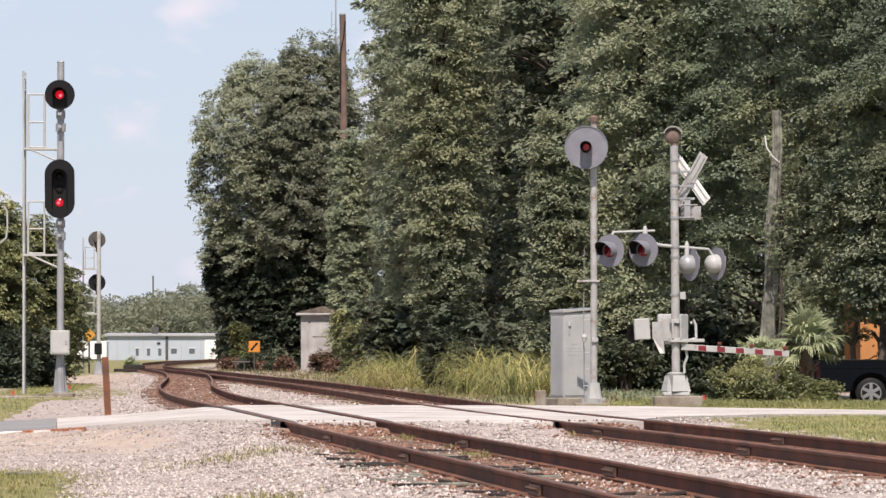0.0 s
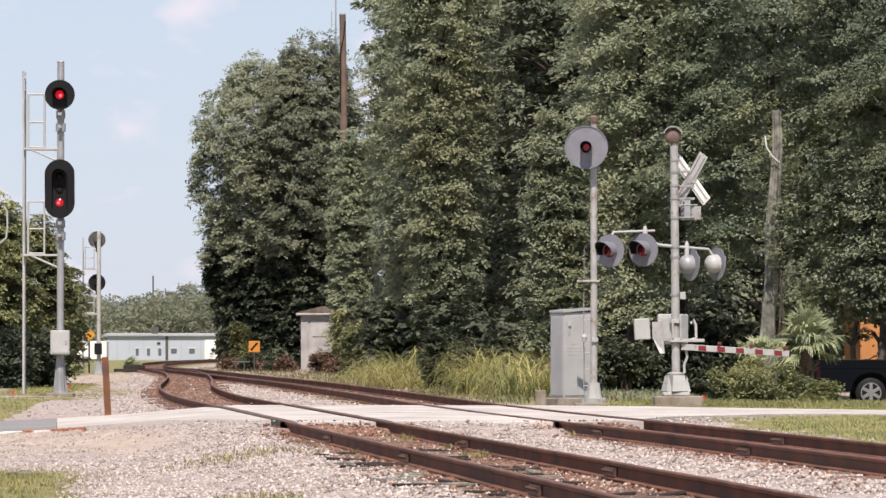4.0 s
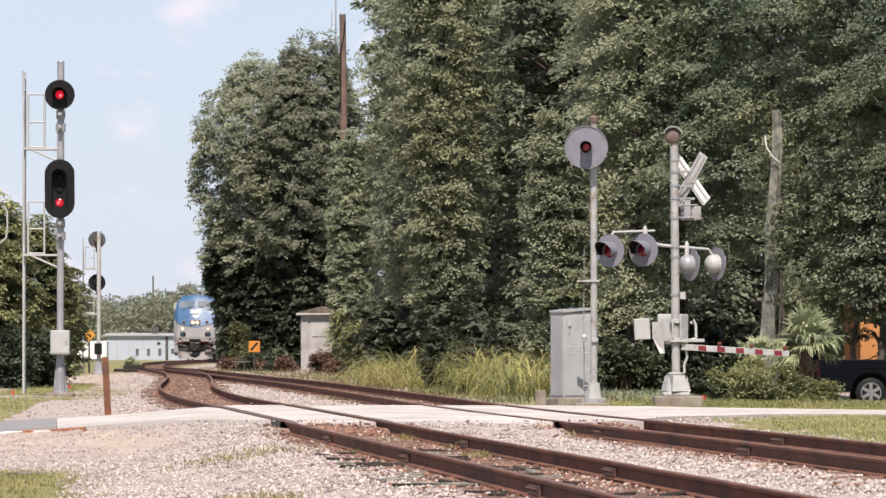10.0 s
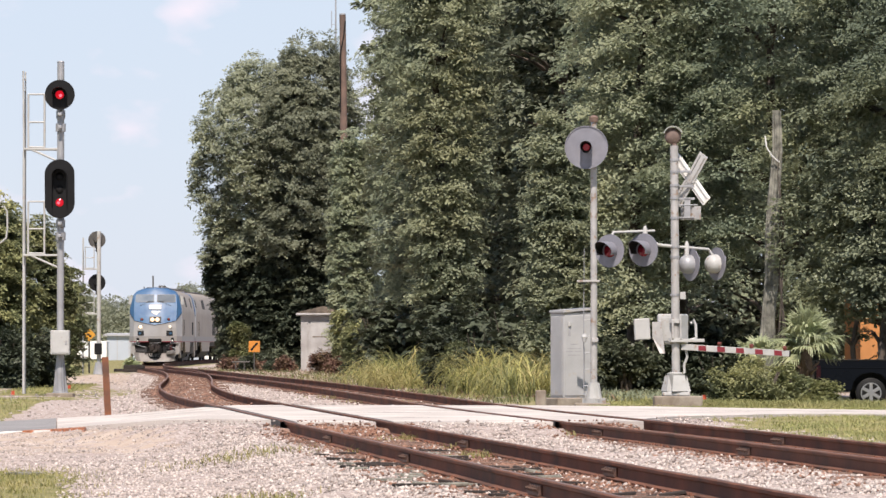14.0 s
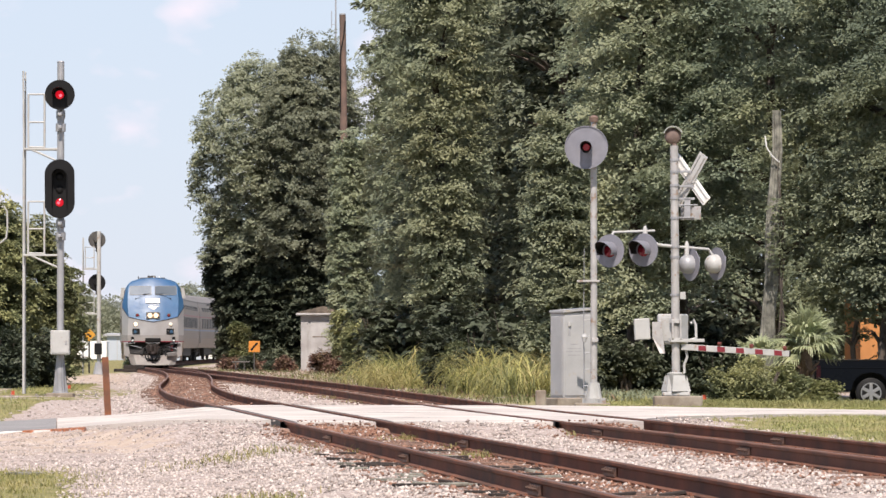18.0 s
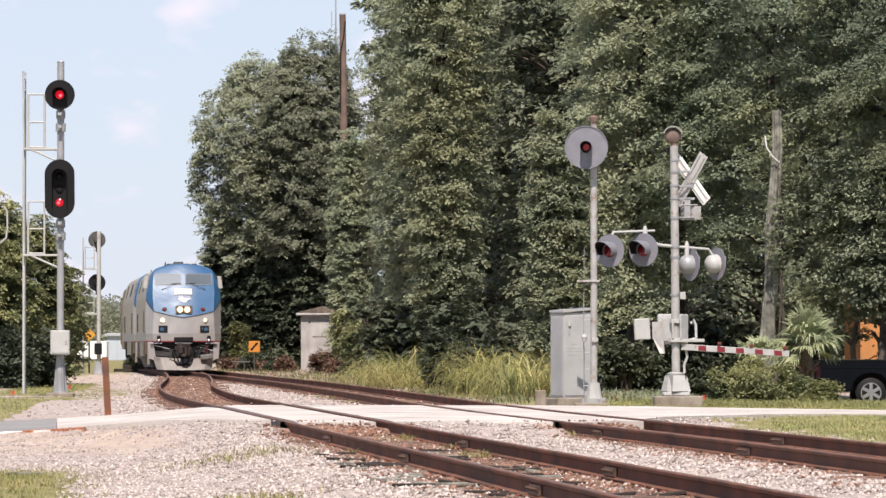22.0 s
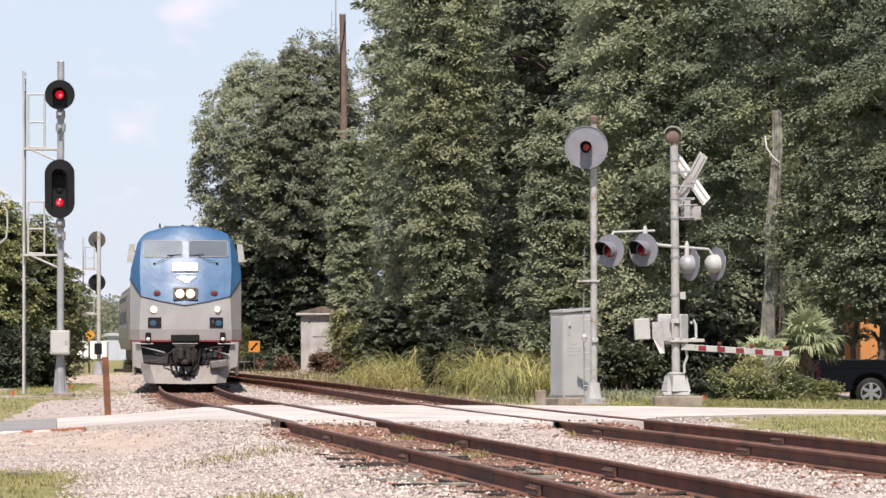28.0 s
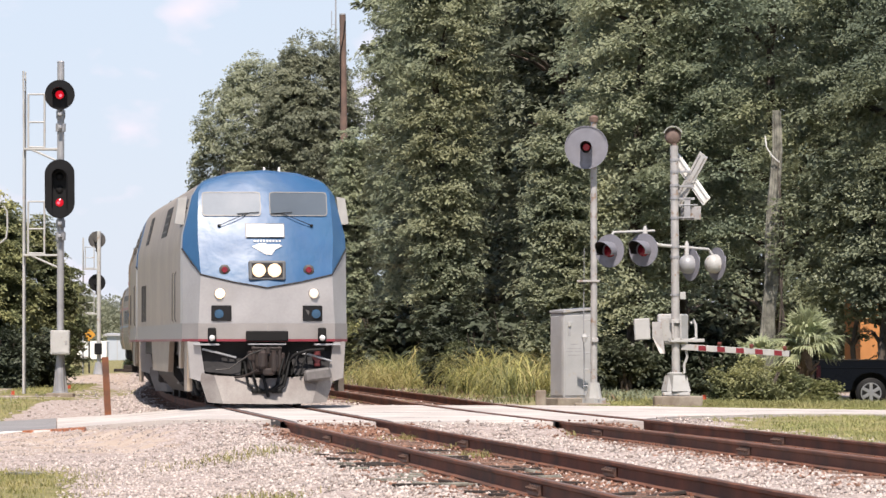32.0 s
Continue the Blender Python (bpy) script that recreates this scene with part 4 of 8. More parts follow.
def wheelset(parent, y, r):
    ws = part("wheelset", Mb().tube([(-0.9, 0, 0), (0.9, 0, 0)], 0.09, 10), M["t_dark"], parent, smooth=40, m=Matrix.Translation((0, y, r)))
    for s in (-1, 1):
        w = Mb().tube([(s * 0.69, 0, 0), (s * 0.72, 0, 0), (s * 0.73, 0, 0), (s * 0.83, 0, 0)], [r + 0.025, r + 0.02, r, r - 0.005], 24)
        for k in range(5):
            a = k * 1.2566
            w.tube([(s * 0.80, 0.2 * math.cos(a), 0.2 * math.sin(a)), (s * 0.842, 0.2 * math.cos(a), 0.2 * math.sin(a))], 0.05, 8)
        part("wheel", w, M["t_dark"], ws, smooth=40)
    return ws


def truck_frame(parent, y, base, r):
    mb = Mb()
    for s in (-1, 1):
        x = s * 1.02
        mb.prism([(y - base / 2 - 0.5, 0.62), (y - base / 2 + 0.35, 0.52), (y, 0.38), (y + base / 2 - 0.35, 0.52), (y + base / 2 + 0.5, 0.62), (y + base / 2 + 0.5, 0.85),
                  (y + 0.4, 0.78), (y - 0.4, 0.78), (y - base / 2 - 0.5, 0.85)], 0, x - 0.09, x + 0.09)
        for e in (-1, 1):
            mb.box(x - 0.14, x + 0.14, y + e * base / 2 - 0.2, y + e * base / 2 + 0.2, r - 0.2, r + 0.2, 0.04)
            mb.tube([(x + s * 0.05, y + e * 0.55, 0.55), (x + s * 0.05, y + e * 0.55, 0.95)], 0.11, 10)
            mb.tube([(x + s * 0.1, y + e * (base / 2 - 0.35), 0.45), (x + s * 0.12, y + e * (base / 2 + 0.1), 1.0)], 0.05, 8)
    mb.box(-0.95, 0.95, y - 0.25, y + 0.25, 0.5, 0.8, 0.03)
    return part("truck_frame", mb, M["t_dark"], parent, "dark grimy wheel frame", smooth=40)


WHEELSETS = []


def build_loco():
    loco = tagged(new("locomotive"), "silver and blue diesel passenger locomotive with lit headlamps", "locomotive", "train vehicles")
    half = [(1.53, 1.27), (1.53, 2.95), (1.515, 3.22), (1.43, 3.55), (1.335, 3.95), (1.23, 4.12), (1.10, 4.225), (0.62, 4.39), (0, 4.445)]
    sec = half + [(-x, z) for x, z in reversed(half[:-1])]
    body = part("body", Mb().loft([[(x, y, z) for x, z in sec] for y in (1.6, 20.7)]), M["t_side"], loco, "dusty silver body", smooth=24)
    lo, hi = cab_shell()
    part("nose", weld(lo, "nose", M["t_silver"], 26), None, loco, "silver nose")
    cabf = part("cab_front", weld(hi, "cab_front", M["t_blue"], 26), None, loco, "glossy blue raked cab front")
    # roof walk and fans
    mb = Mb()
    mb.box(-0.62, 0.62, 2.6, 20.2, 4.405, 4.46, 0.02)
    for y in (15.2, 16.8, 18.4):
        mb.tube([(0, y, 4.4), (0, y, 4.52)], 0.55, 20)
    part("roof_hatch", mb, M["t_roof"], loco, "sooty roof hatches and fans", smooth=40)
    # windscreens
    for s in (-1, 1):
        x0, x1 = (0.10, 1.15) if s > 0 else (-1.15, -0.10)
        w = part("windscreen", face_plate(rounded(x0, x1, 3.58, 4.0, 0.05), 0.014), M["t_glass_sheen" if s < 0 else "t_glass_dim"], cabf, "windscreen with the sky reflection put into its pale colour" if s < 0 else "grey windscreen")
        fr = Mb()
        o, i_ = rounded(x0 - 0.02, x1 + 0.02, 3.562, 4.018, 0.06), rounded(x0, x1, 3.58, 4.0, 0.05)
        n = len(o)
        fr.add([(x, face_y(x, z) - 0.022, z) for x, z in o] + [(x, face_y(x, z) - 0.022, z) for x, z in i_] + [(x, face_y(x, z) + 0.01, z) for x, z in o],
               [(k, (k + 1) % n, (k + 1) % n + n, k + n) for k in range(n)] + [(k, k + 2 * n, (k + 1) % n + 2 * n, (k + 1) % n) for k in range(n)])
        part("frame", fr, M["t_frame"], w, "grey window frame")
        wi = Mb()
        px, pz = s * 0.86, 3.38
        ex, ez = s * 0.20 + (0.1 if s > 0 else -0.12), 3.61
        wi.tube([(px, face_y(px, pz) - 0.05, pz), ((px + ex) / 2, face_y((px + ex) / 2, 3.5) - 0.07, 3.5), (ex, face_y(ex, ez) - 0.04, ez)], 0.008, 6)
        wi.tube([(ex - 0.2, face_y(ex - 0.2, ez) - 0.035, ez - 0.01), (ex + 0.2, face_y(ex + 0.2, ez) - 0.035, ez + 0.02)], 0.009, 6)
        wi.box(px - 0.03, px + 0.03, face_y(px, pz) - 0.05, face_y(px, pz) + 0.02, pz - 0.025, pz + 0.025, 0.01)
        part("wiper", wi, M["rubber"], cabf, "black wiper")
    # number panel and emblem
    npn = part("number_panel", face_rect(-0.36, 0.33, 3.165, 3.40, 0.045), M["off_white"], cabf, "white lettered panel, washed out by light")
    part("panel_frame", face_rect(-0.38, 0.35, 3.145, 3.42, 0.012), M["t_frame"], npn, "dark panel frame")
    for i in range(9):
        x = -0.23 + 0.058 * i
        part("letter_bar", face_rect(x, x + 0.035, 3.075, 3.108, 0.02), M["off_white"], cabf, "small white bar")
    em = face_plate([(-0.27, 2.99), (-0.1, 2.89), (-0.001, 2.83), (-0.001, 3.045), (-0.12, 3.045)], 0.018)
    e2 = face_plate([(0.001, 2.84), (0.09, 2.83), (0.17, 2.93), (0.30, 3.0), (0.24, 3.03), (0.001, 3.02)], 0.018)
    em.add(e2.v, e2.f)
    part("emblem", em, M["off_white"], cabf, "white wing-shaped emblem")
    # headlamps
    hb = Mb()
    y0 = face_y(0, 2.55)
    hb.box(-0.34, 0.34, y0 - 0.10, y0 + 0.2, 2.36, 2.72, 0.025)
    hbox = part("headlamp_box", hb, M["t_frame"], cabf, "boxed headlamp housing")
    part("reflector", Mb().box(-0.29, 0.29, y0 - 0.106, y0 + 0.0, 2.40, 2.68, 0.01), M["t_dark"], hbox, "dark headlamp recess")
    for s in (-1, 1):
        part("headlamp", Mb().tube([(s * 0.145 - 0.01, y0 - 0.09, 2.54), (s * 0.145 - 0.01, y0 - 0.125, 2.54), (s * 0.145 - 0.01, y0 - 0.14, 2.54)], [0.128, 0.124, 0.09], 20), M["lamp_on"], hbox,
             "lit round headlamp", smooth=60)
        mk = part("marker_lamp", disc_lamp(s * 0.78, 2.55, 0.062, 0.06, None), M["red_dim"], cabf, "unlit red marker lamp", smooth=40)
        part("rim", disc_lamp(s * 0.78, 2.55, 0.10, 0.04, None), M["t_mid"], mk, smooth=40)
        dl = part("ditch_lamp", disc_lamp(s * 0.87, 2.11, 0.088, 0.075, None), M["lamp_soft"] if s < 0 else M["ditch_dim"], loco, "lit warm ditch lamp" if s < 0 else "dimmer ditch lamp", smooth=40)
        part("rim", disc_lamp(s * 0.87, 2.11, 0.108, 0.03, None), M["t_band"], dl, smooth=40)
        x0, x1 = sorted((s * 0.66, s * 1.03))
        nb = part("number_box", face_plate(rounded(x0, x1, 1.60, 1.89, 0.02, 2), 0.02), M["black"], loco, "black box with a blue lens")
        bx = 0.87 if s > 0 else -0.93
        part("lens", Mb().tube([(bx + 0.04, face_y(bx, 1.72) - 0.0, 1.735), (bx + 0.04, face_y(bx, 1.72) - 0.045, 1.735)], 0.085, 14), M["blue_glass"], nb, "blue round lens")
        part("lens", Mb().tube([(bx + (0.2 if s < 0 else -0.14), face_y(bx, 1.72) - 0.0, 1.76), (bx + (0.2 if s < 0 else -0.14), face_y(bx, 1.72) - 0.04, 1.76)], 0.055, 12), M["t_mid"], nb, "small dark lens")
    # dark seam where blue meets silver, and a crease down the nose
    seam = Mb()
    for s in (-1, 1):
        p = [(0, 0.052, 2.215), (s * 0.63, 0.163, 2.325), (s * 1.22, 0.292, 2.465), (s * 1.38, 0.62, 2.70), (s * 1.535, 0.98, 2.95)]
        seam.tube([(x, y - 0.004, z) for x, y, z in p], 0.016, 6)
    part("seam", seam, M["t_dark"], loco, "dark seam between blue and silver")
    # grey band and red stripe round the nose and along the sides
    band, red = Mb(), Mb()
    ring = [(-1.53, 20.6), (-1.53, 0.77), (-1.26, 0.225), (0, 0.0), (1.26, 0.225), (1.53, 0.77), (1.53, 20.6)]

    def skirt(mb, z0, z1, out):
        pts = []
        for x, y in ring:
            d = Vector((x, y - 2.0 if y < 2 else 0, 0)).normalized() * out
            pts.append((x + d.x, y + d.y))
        vs = [(x, y, z0) for x, y in pts] + [(x, y, z1) for x, y in pts] + [(x * 0.97, y + 0.02, z0) for x, y in pts]
        n = len(pts)
        mb.add(vs, [(i, i + 1, i + 1 + n, i + n) for i in range(n - 1)] + [(i, i + 2 * n, i + 1 + 2 * n, i + 1) for i in range(n - 1)])
    skirt(band, 1.27, 1.56, 0.012)
    skirt(red, 1.225, 1.27, 0.016)
    part("band", band, M["t_band"], loco, "grey band above a red line")
    part("stripe", red, M["t_red"], loco, "thin red stripe")
    # mirrors and shades on the shoulders
    for s in (-1, 1):
        mm = Matrix.Translation((s * 1.52, 1.62, 3.70)) @ Matrix.Rotation(s * radians(-14), 4, "Y")
        mir = part("mirror", Mb().prism([(-0.12 * s, -0.26), (0.05 * s, -0.28), (0.10 * s, 0.20), (-0.05 * s, 0.27)], 1, -0.05, 0.16).mesh("mirror", M["t_mirror"]), None, loco, "pale grey side mirror", m=mm)
        part("mirror_arm", Mb().tube([(-0.16 * s, 0.06, 0.06), (0.0, 0.06, 0.06)], 0.02, 6), M["t_mid"], mir)
    for s in (-1, 1):
        # cab window, louvre slots and doors
        def side_plate(y0, y1, z0, z1, proud=0.012):
            def sx(z):
                return float(np.interp(z, [p[1] for p in half], [p[0] for p in half]))
            mb = Mb()
            o = [(s * (sx(z) + proud), y, z) for y, z in ((y0, z0), (y1, z0), (y1, z1), (y0, z1))]
            q = [(s * (sx(z) - 0.03), y, z) for y, z in ((y0, z0), (y1, z0), (y1, z1), (y0, z1))]
            mb.add(o + q, [(0, 1, 2, 3)] + [(i, i + 4, (i + 1) % 4 + 4, (i + 1) % 4) for i in range(4)])
            return mb
        part("cab_window", side_plate(2.15, 2.95, 3.40, 3.92), M["win"], body, "dark cab side window")
        for y, l in ((7.9, 2.1), (16.0, 1.2)):
            rd = part("intake_grille", side_plate(y, y + l, 3.34, 3.93), M["t_dark"], body, "black intake grille")
            for k in range(3):
                z = 3.42 + 0.16 * k
                part("slat", side_plate(y + 0.03, y + l - 0.03, z, z + 0.04, 0.02), M["t_mid"], rd)
        for y in (16.2, 17.0, 17.8):
            part("louvre", side_plate(y, y + 0.5, 1.66, 2.45), M["t_dark"], body, "tall black louvre")
        for y in (3.2, 4.2):
            part("grab_rail", Mb().tube([(s * 1.53, y, 1.6), (s * 1.555, y, 1.65), (s * 1.555, y, 2.5), (s * 1.53, y, 2.55)], 0.011, 6), M["t_mid"], loco)
        # valance, steps
        val = Mb()
        prof = [(1.5, 1.23), (1.7, 0.72), (2.3, 0.72), (2.45, 1.23)]
        val.prism(prof, 0, s * 1.46, s * 1.52)
        val.prism([(6.3, 1.23), (6.9, 0.62), (13.6, 0.62), (14.2, 1.23)], 0, s * 1.40, s * 1.50)
        val.prism([(0.5, 1.23), (0.55, 0.3), (1.5, 0.3), (1.7, 1.23)], 0, s * 1.36, s * 1.46)
        part("side_skirt", val, M["t_side"], loco, "silver skirt below the body")
        for z in (0.42, 0.72, 1.0):
            part("step", Mb().box(s * 1.40 - 0.12, s * 1.40 + 0.12, 2.5, 3.0, z, z + 0.03), M["t_mid"], loco)
        for y in (3.6, 5.0):
            part("sand_pipe", Mb().tube([(s * 1.35, y, 1.2), (s * 1.32, y - 0.1, 0.7), (s * 1.1, y - 0.35, 0.2)], 0.05, 8), M["t_dark"], loco)
    # frame, tank, pilot
    part("underframe", Mb().box(-1.35, 1.35, 0.5, 20.5, 0.95, 1.28, 0.02), M["t_dark"], loco, "dark underframe")
    part("fuel_tank", Mb().prism([(-1.38, 1.0), (-1.38, 0.55), (-1.1, 0.22), (1.1, 0.22), (1.38, 0.55), (1.38, 1.0)], 1, 7.0, 13.5), M["t_dark"], loco, "black fuel tank")
    sh = Mb()
    sh.prism([(-1.36, 1.24), (-1.42, 0.60), (1.42, 0.60), (1.36, 1.24)], 1, 0.42, 0.55)
    part("pilot_recess", sh, M["t_dark"], loco, "shadowed buffer beam")
    plow = Mb()
    top = [(-1.28, 0.26, 0.66), (-0.98, 0.10, 0.60), (0, -0.02, 0.54), (0.98, 0.10, 0.60), (1.28, 0.26, 0.66)]
    bot = [(-1.10, 0.12, 0.10), (-0.82, -0.04, 0.08), (0, -0.24, 0.07), (0.82, -0.04, 0.08), (1.10, 0.12, 0.10)]
    plow.add(top + bot + [(x, y + 0.06, z) for x, y, z in top] + [(x, y + 0.06, z) for x, y, z in bot],
             [(i, i + 1, i + 6, i + 5) for i in range(4)] + [(i + 10, i + 15, i + 16, i + 11) for i in range(4)] + [(i, i + 10, i + 11, i + 1) for i in range(4)] +
             [(i + 5, i + 6, i + 16, i + 15) for i in range(4)] + [(0, 5, 15, 10), (4, 14, 19, 9)])
    for s in (-1, 1):
        up = Mb().add([(s * 1.26, 0.27, 0.68), (s * 0.5, 0.06, 0.60), (s * 0.46, 0.30, 0.92), (s * 1.24, 0.36, 1.06), (s * 1.26, 0.33, 0.68), (s * 0.5, 0.12, 0.60), (s * 0.46, 0.36, 0.92), (s * 1.24, 0.42, 1.06)],
                      [(0, 1, 2, 3), (7, 6, 5, 4), (0, 4, 5, 1), (1, 5, 6, 2), (2, 6, 7, 3), (3, 7, 4, 0)])
        part("pilot_plate", up, M["t_plate"], loco, "dark sloped pilot plate")
    part("plow", plow, M["t_plow"], loco, "grey steel snow plow", smooth=20)
    for s in (-1, 1):
        wing = Mb().prism([(1.24, 1.22), (1.46, 1.22), (1.42, 0.55), (1.12, 0.45)] if s > 0 else [(-1.24, 1.22), (-1.46, 1.22), (-1.42, 0.55), (-1.12, 0.45)], 1, 0.22, 0.6)
        # right side takes the grey band paint: its shade is put into the colour
        part("pilot_wing", wing, M["t_silver"] if s < 0 else M["t_band"], loco, "silver pilot side")
        lamp = Mb().box(s * 1.02 - 0.075, s * 1.02 + 0.075, 0.08, 0.3, 1.22, 1.48, 0.02)
        sm = part("socket_box", lamp, M["rubber"], loco, "black socket with a white plug")
        part("plug", Mb().ball((s * 1.02, 0.06, 1.29), 0.055), M["off_white"], sm, smooth=60)
        part("foot_board", Mb().box(min(s * 0.88, s * 1.36), max(s * 0.88, s * 1.36), 0.1, 0.42, 1.15, 1.185, 0.01), M["galv"], loco, "pale foot board")
        if s < 0:
            tread = Mb()
            tm = Matrix.Translation((-0.86, 0.24, 1.0)) @ Matrix.Rotation(radians(14), 4, "Y")
            for q in (-0.05, 0.05):
                tread.box(-0.34, 0.30, q - 0.014, q + 0.014, -0.015, 0.02, 0.004, tm)
            for q in (-0.33, -0.16, 0.0, 0.15, 0.29):
                tread.box(q - 0.014, q + 0.014, -0.06, 0.06, -0.02, 0.015, 0.004, tm)
            part("step_tread", tread, M["galv"], loco, "tilted pale grated step")
            continue
        hose = Mb()
        for k in range(3):
            x = s * (0.42 + 0.16 * k)
            hose.tube([(x, 0.36, 1.02), (x - s * 0.02, 0.02, 1.0), (x - s * 0.08, -0.03, 0.8), (x - s * 0.14, -0.02, 0.62)], 0.02, 7)
        hose.tube([(s * 0.35, 0.1, 0.8), (s * 0.5, 0.02, 0.98), (s * 0.75, 0.02, 1.06), (s * 1.05, 0.05, 1.08)], 0.03, 7)
        part("air_hose", hose, M["rubber"], loco, "looped brake hoses", smooth=60)
        rod = Mb().tube([(s * 0.55, 0.12, 1.02), (s * 0.8, 0.1, 0.98), (s * 1.2, 0.16, 0.86)], 0.022, 6)
        part("uncoupling_lever", rod, M["galv"], loco)
    part("anticlimber", Mb().box(-0.4, 0.38, -0.03, 0.3, 1.23, 1.42, 0.02), M["rubber"], loco, "black slot over the coupler")
    part("crossbar", Mb().box(-0.36, 0.34, -0.05, 0.2, 1.16, 1.185, 0.006), M["galv"], loco)
    cpl = part("coupler", Mb().box(-0.30, 0.26, 0.0, 0.5, 0.62, 1.10, 0.05), M["t_coupler"], loco, "rusty knuckle coupler")
    for nm, mb in (("drawbar", Mb().box(-0.17, 0.15, -0.35, 0.1, 0.74, 1.02, 0.06)), ("knuckle", Mb().box(-0.2, -0.04, -0.55, -0.3, 0.72, 1.06, 0.05)),
                   ("guard_arm", Mb().box(0.0, 0.17, -0.48, -0.3, 0.70, 1.0, 0.05)), ("knuckle_pin", Mb().tube([(-0.02, -0.42, 1.0), (-0.02, -0.42, 1.12)], 0.04, 8)),
                   ("side_lug", Mb().box(-0.29, -0.23, -0.06, 0.1, 0.64, 1.14, 0.015)), ("side_lug", Mb().box(0.19, 0.25, -0.06, 0.1, 0.64, 1.14, 0.015)),
                   ("top_bar", Mb().tube([(-0.3, -0.05, 1.1), (0.26, -0.05, 1.1)], 0.025, 8)), ("chain", Mb().tube([(-0.2, -0.3, 0.7), (-0.45, -0.1, 0.58), (-0.6, 0.0, 0.56)], 0.022, 6)),
                   ("cheek", Mb().box(-0.36, -0.28, -0.02, 0.3, 0.7, 1.05, 0.02)), ("cheek", Mb().box(0.24, 0.32, -0.02, 0.3, 0.68, 1.02, 0.02)),
                   ("lock_lifter", Mb().box(-0.12, 0.1, -0.52, -0.4, 0.60, 0.74, 0.03)), ("pivot", Mb().tube([(0.08, -0.5, 0.68), (0.08, -0.5, 1.05)], 0.05, 10))):
        part(nm, mb, M["t_coupler"], cpl)
    for hx, hz, ex in ((-0.34, 0.92, -0.22), (-0.42, 0.84, -0.36), (0.3, 0.95, 0.16), (0.4, 0.88, 0.3)):
        h = Mb().tube([(hx, 0.3, hz), (hx, 0.0, hz - 0.03), (hx + (ex - hx) * 0.5, -0.1, hz - 0.25), (ex, -0.12, 0.42), (ex * 0.7, -0.14, 0.33)], 0.024, 7)
        h.box(ex * 0.7 - 0.05, ex * 0.7 + 0.05, -0.18, -0.1, 0.27, 0.36, 0.015)
        part("brake_hose", h, M["rubber"], loco, "hanging black hose with a metal end", smooth=60)
    part("cut_lever", Mb().tube([(-0.1, -0.3, 1.08), (-0.35, -0.1, 0.98), (-0.7, 0.02, 0.72), (-0.95, 0.05, 0.70)], 0.014, 6), M["t_mid"], loco, smooth=60)
    jm = Mb().tube([(0.3, 0.0, 0.6), (0.25, -0.1, 0.45), (0.05, -0.18, 0.33), (-0.1, -0.16, 0.30)], 0.035, 8)
    jm.tube([(-0.1, -0.05, 0.62), (-0.05, -0.16, 0.42), (0.0, -0.2, 0.2)], 0.03, 8)
    part("jumper_cable", jm, M["rubber"], loco, smooth=60)
    dr = Matrix.Translation((0.92, 0.05, 0.62)) @ Matrix.Rotation(radians(-8), 4, "Y")
    part("tilted_step", Mb().box(-0.25, 0.25, -0.18, 0.1, -0.12, 0.10, 0.04, dr), M["t_step"], loco, "tilted grey step box")
    part("red_valve", Mb().tube([(0.93, 0.3, 0.93), (0.93, 0.14, 0.93)], 0.08, 12).box(0.88, 0.99, 0.16, 0.3, 0.76, 1.08, 0.02), M["t_valve"], loco, "dull red valve")
    horn = Mb()
    for x, l in ((-0.12, 0.3), (0.02, 0.38), (0.16, 0.26)):
        horn.tube([(x, 9.0, 4.56), (x, 9.0 - l * 0.7, 4.57), (x, 9.0 - l, 4.57)], [0.025, 0.04, 0.08], 10)
    horn.box(-0.2, 0.22, 8.95, 9.1, 4.44, 4.55, 0.02)
    part("horn", horn, M["t_mid"], loco, smooth=40)
    for x in (-0.72, 0.05, 0.33):
        part("antenna", Mb().tube([(x, 1.7, 4.38), (x, 1.7, 4.49), (x, 1.7, 4.51)], [0.03, 0.022, 0.01], 8), M["off_white"] if x > 0 else M["t_dark"], loco)
    for y in (4.2, 17.0):
        truck_frame(loco, y, 2.75, 0.51)
        for e in (-1.375, 1.375):
            WHEELSETS.append((wheelset(loco, y + e, 0.51), y + e, 0.51))
    return loco


loco = build_loco()
loco2 = copy_thing(loco, Matrix())
tagged(loco2, "second silver and blue diesel locomotive coupled behind another")
for ch in [c for c in loco2.children if c.name.startswith("mirror")]:
    for g in list(ch.children):
        bpy.data.objects.remove(g)
    bpy.data.objects.remove(ch)
for ch in [c for c in loco2.children if c.name.startswith("wheelset")]:
    WHEELSETS.append((ch, ch.matrix_basis.translation.y, 0.51))


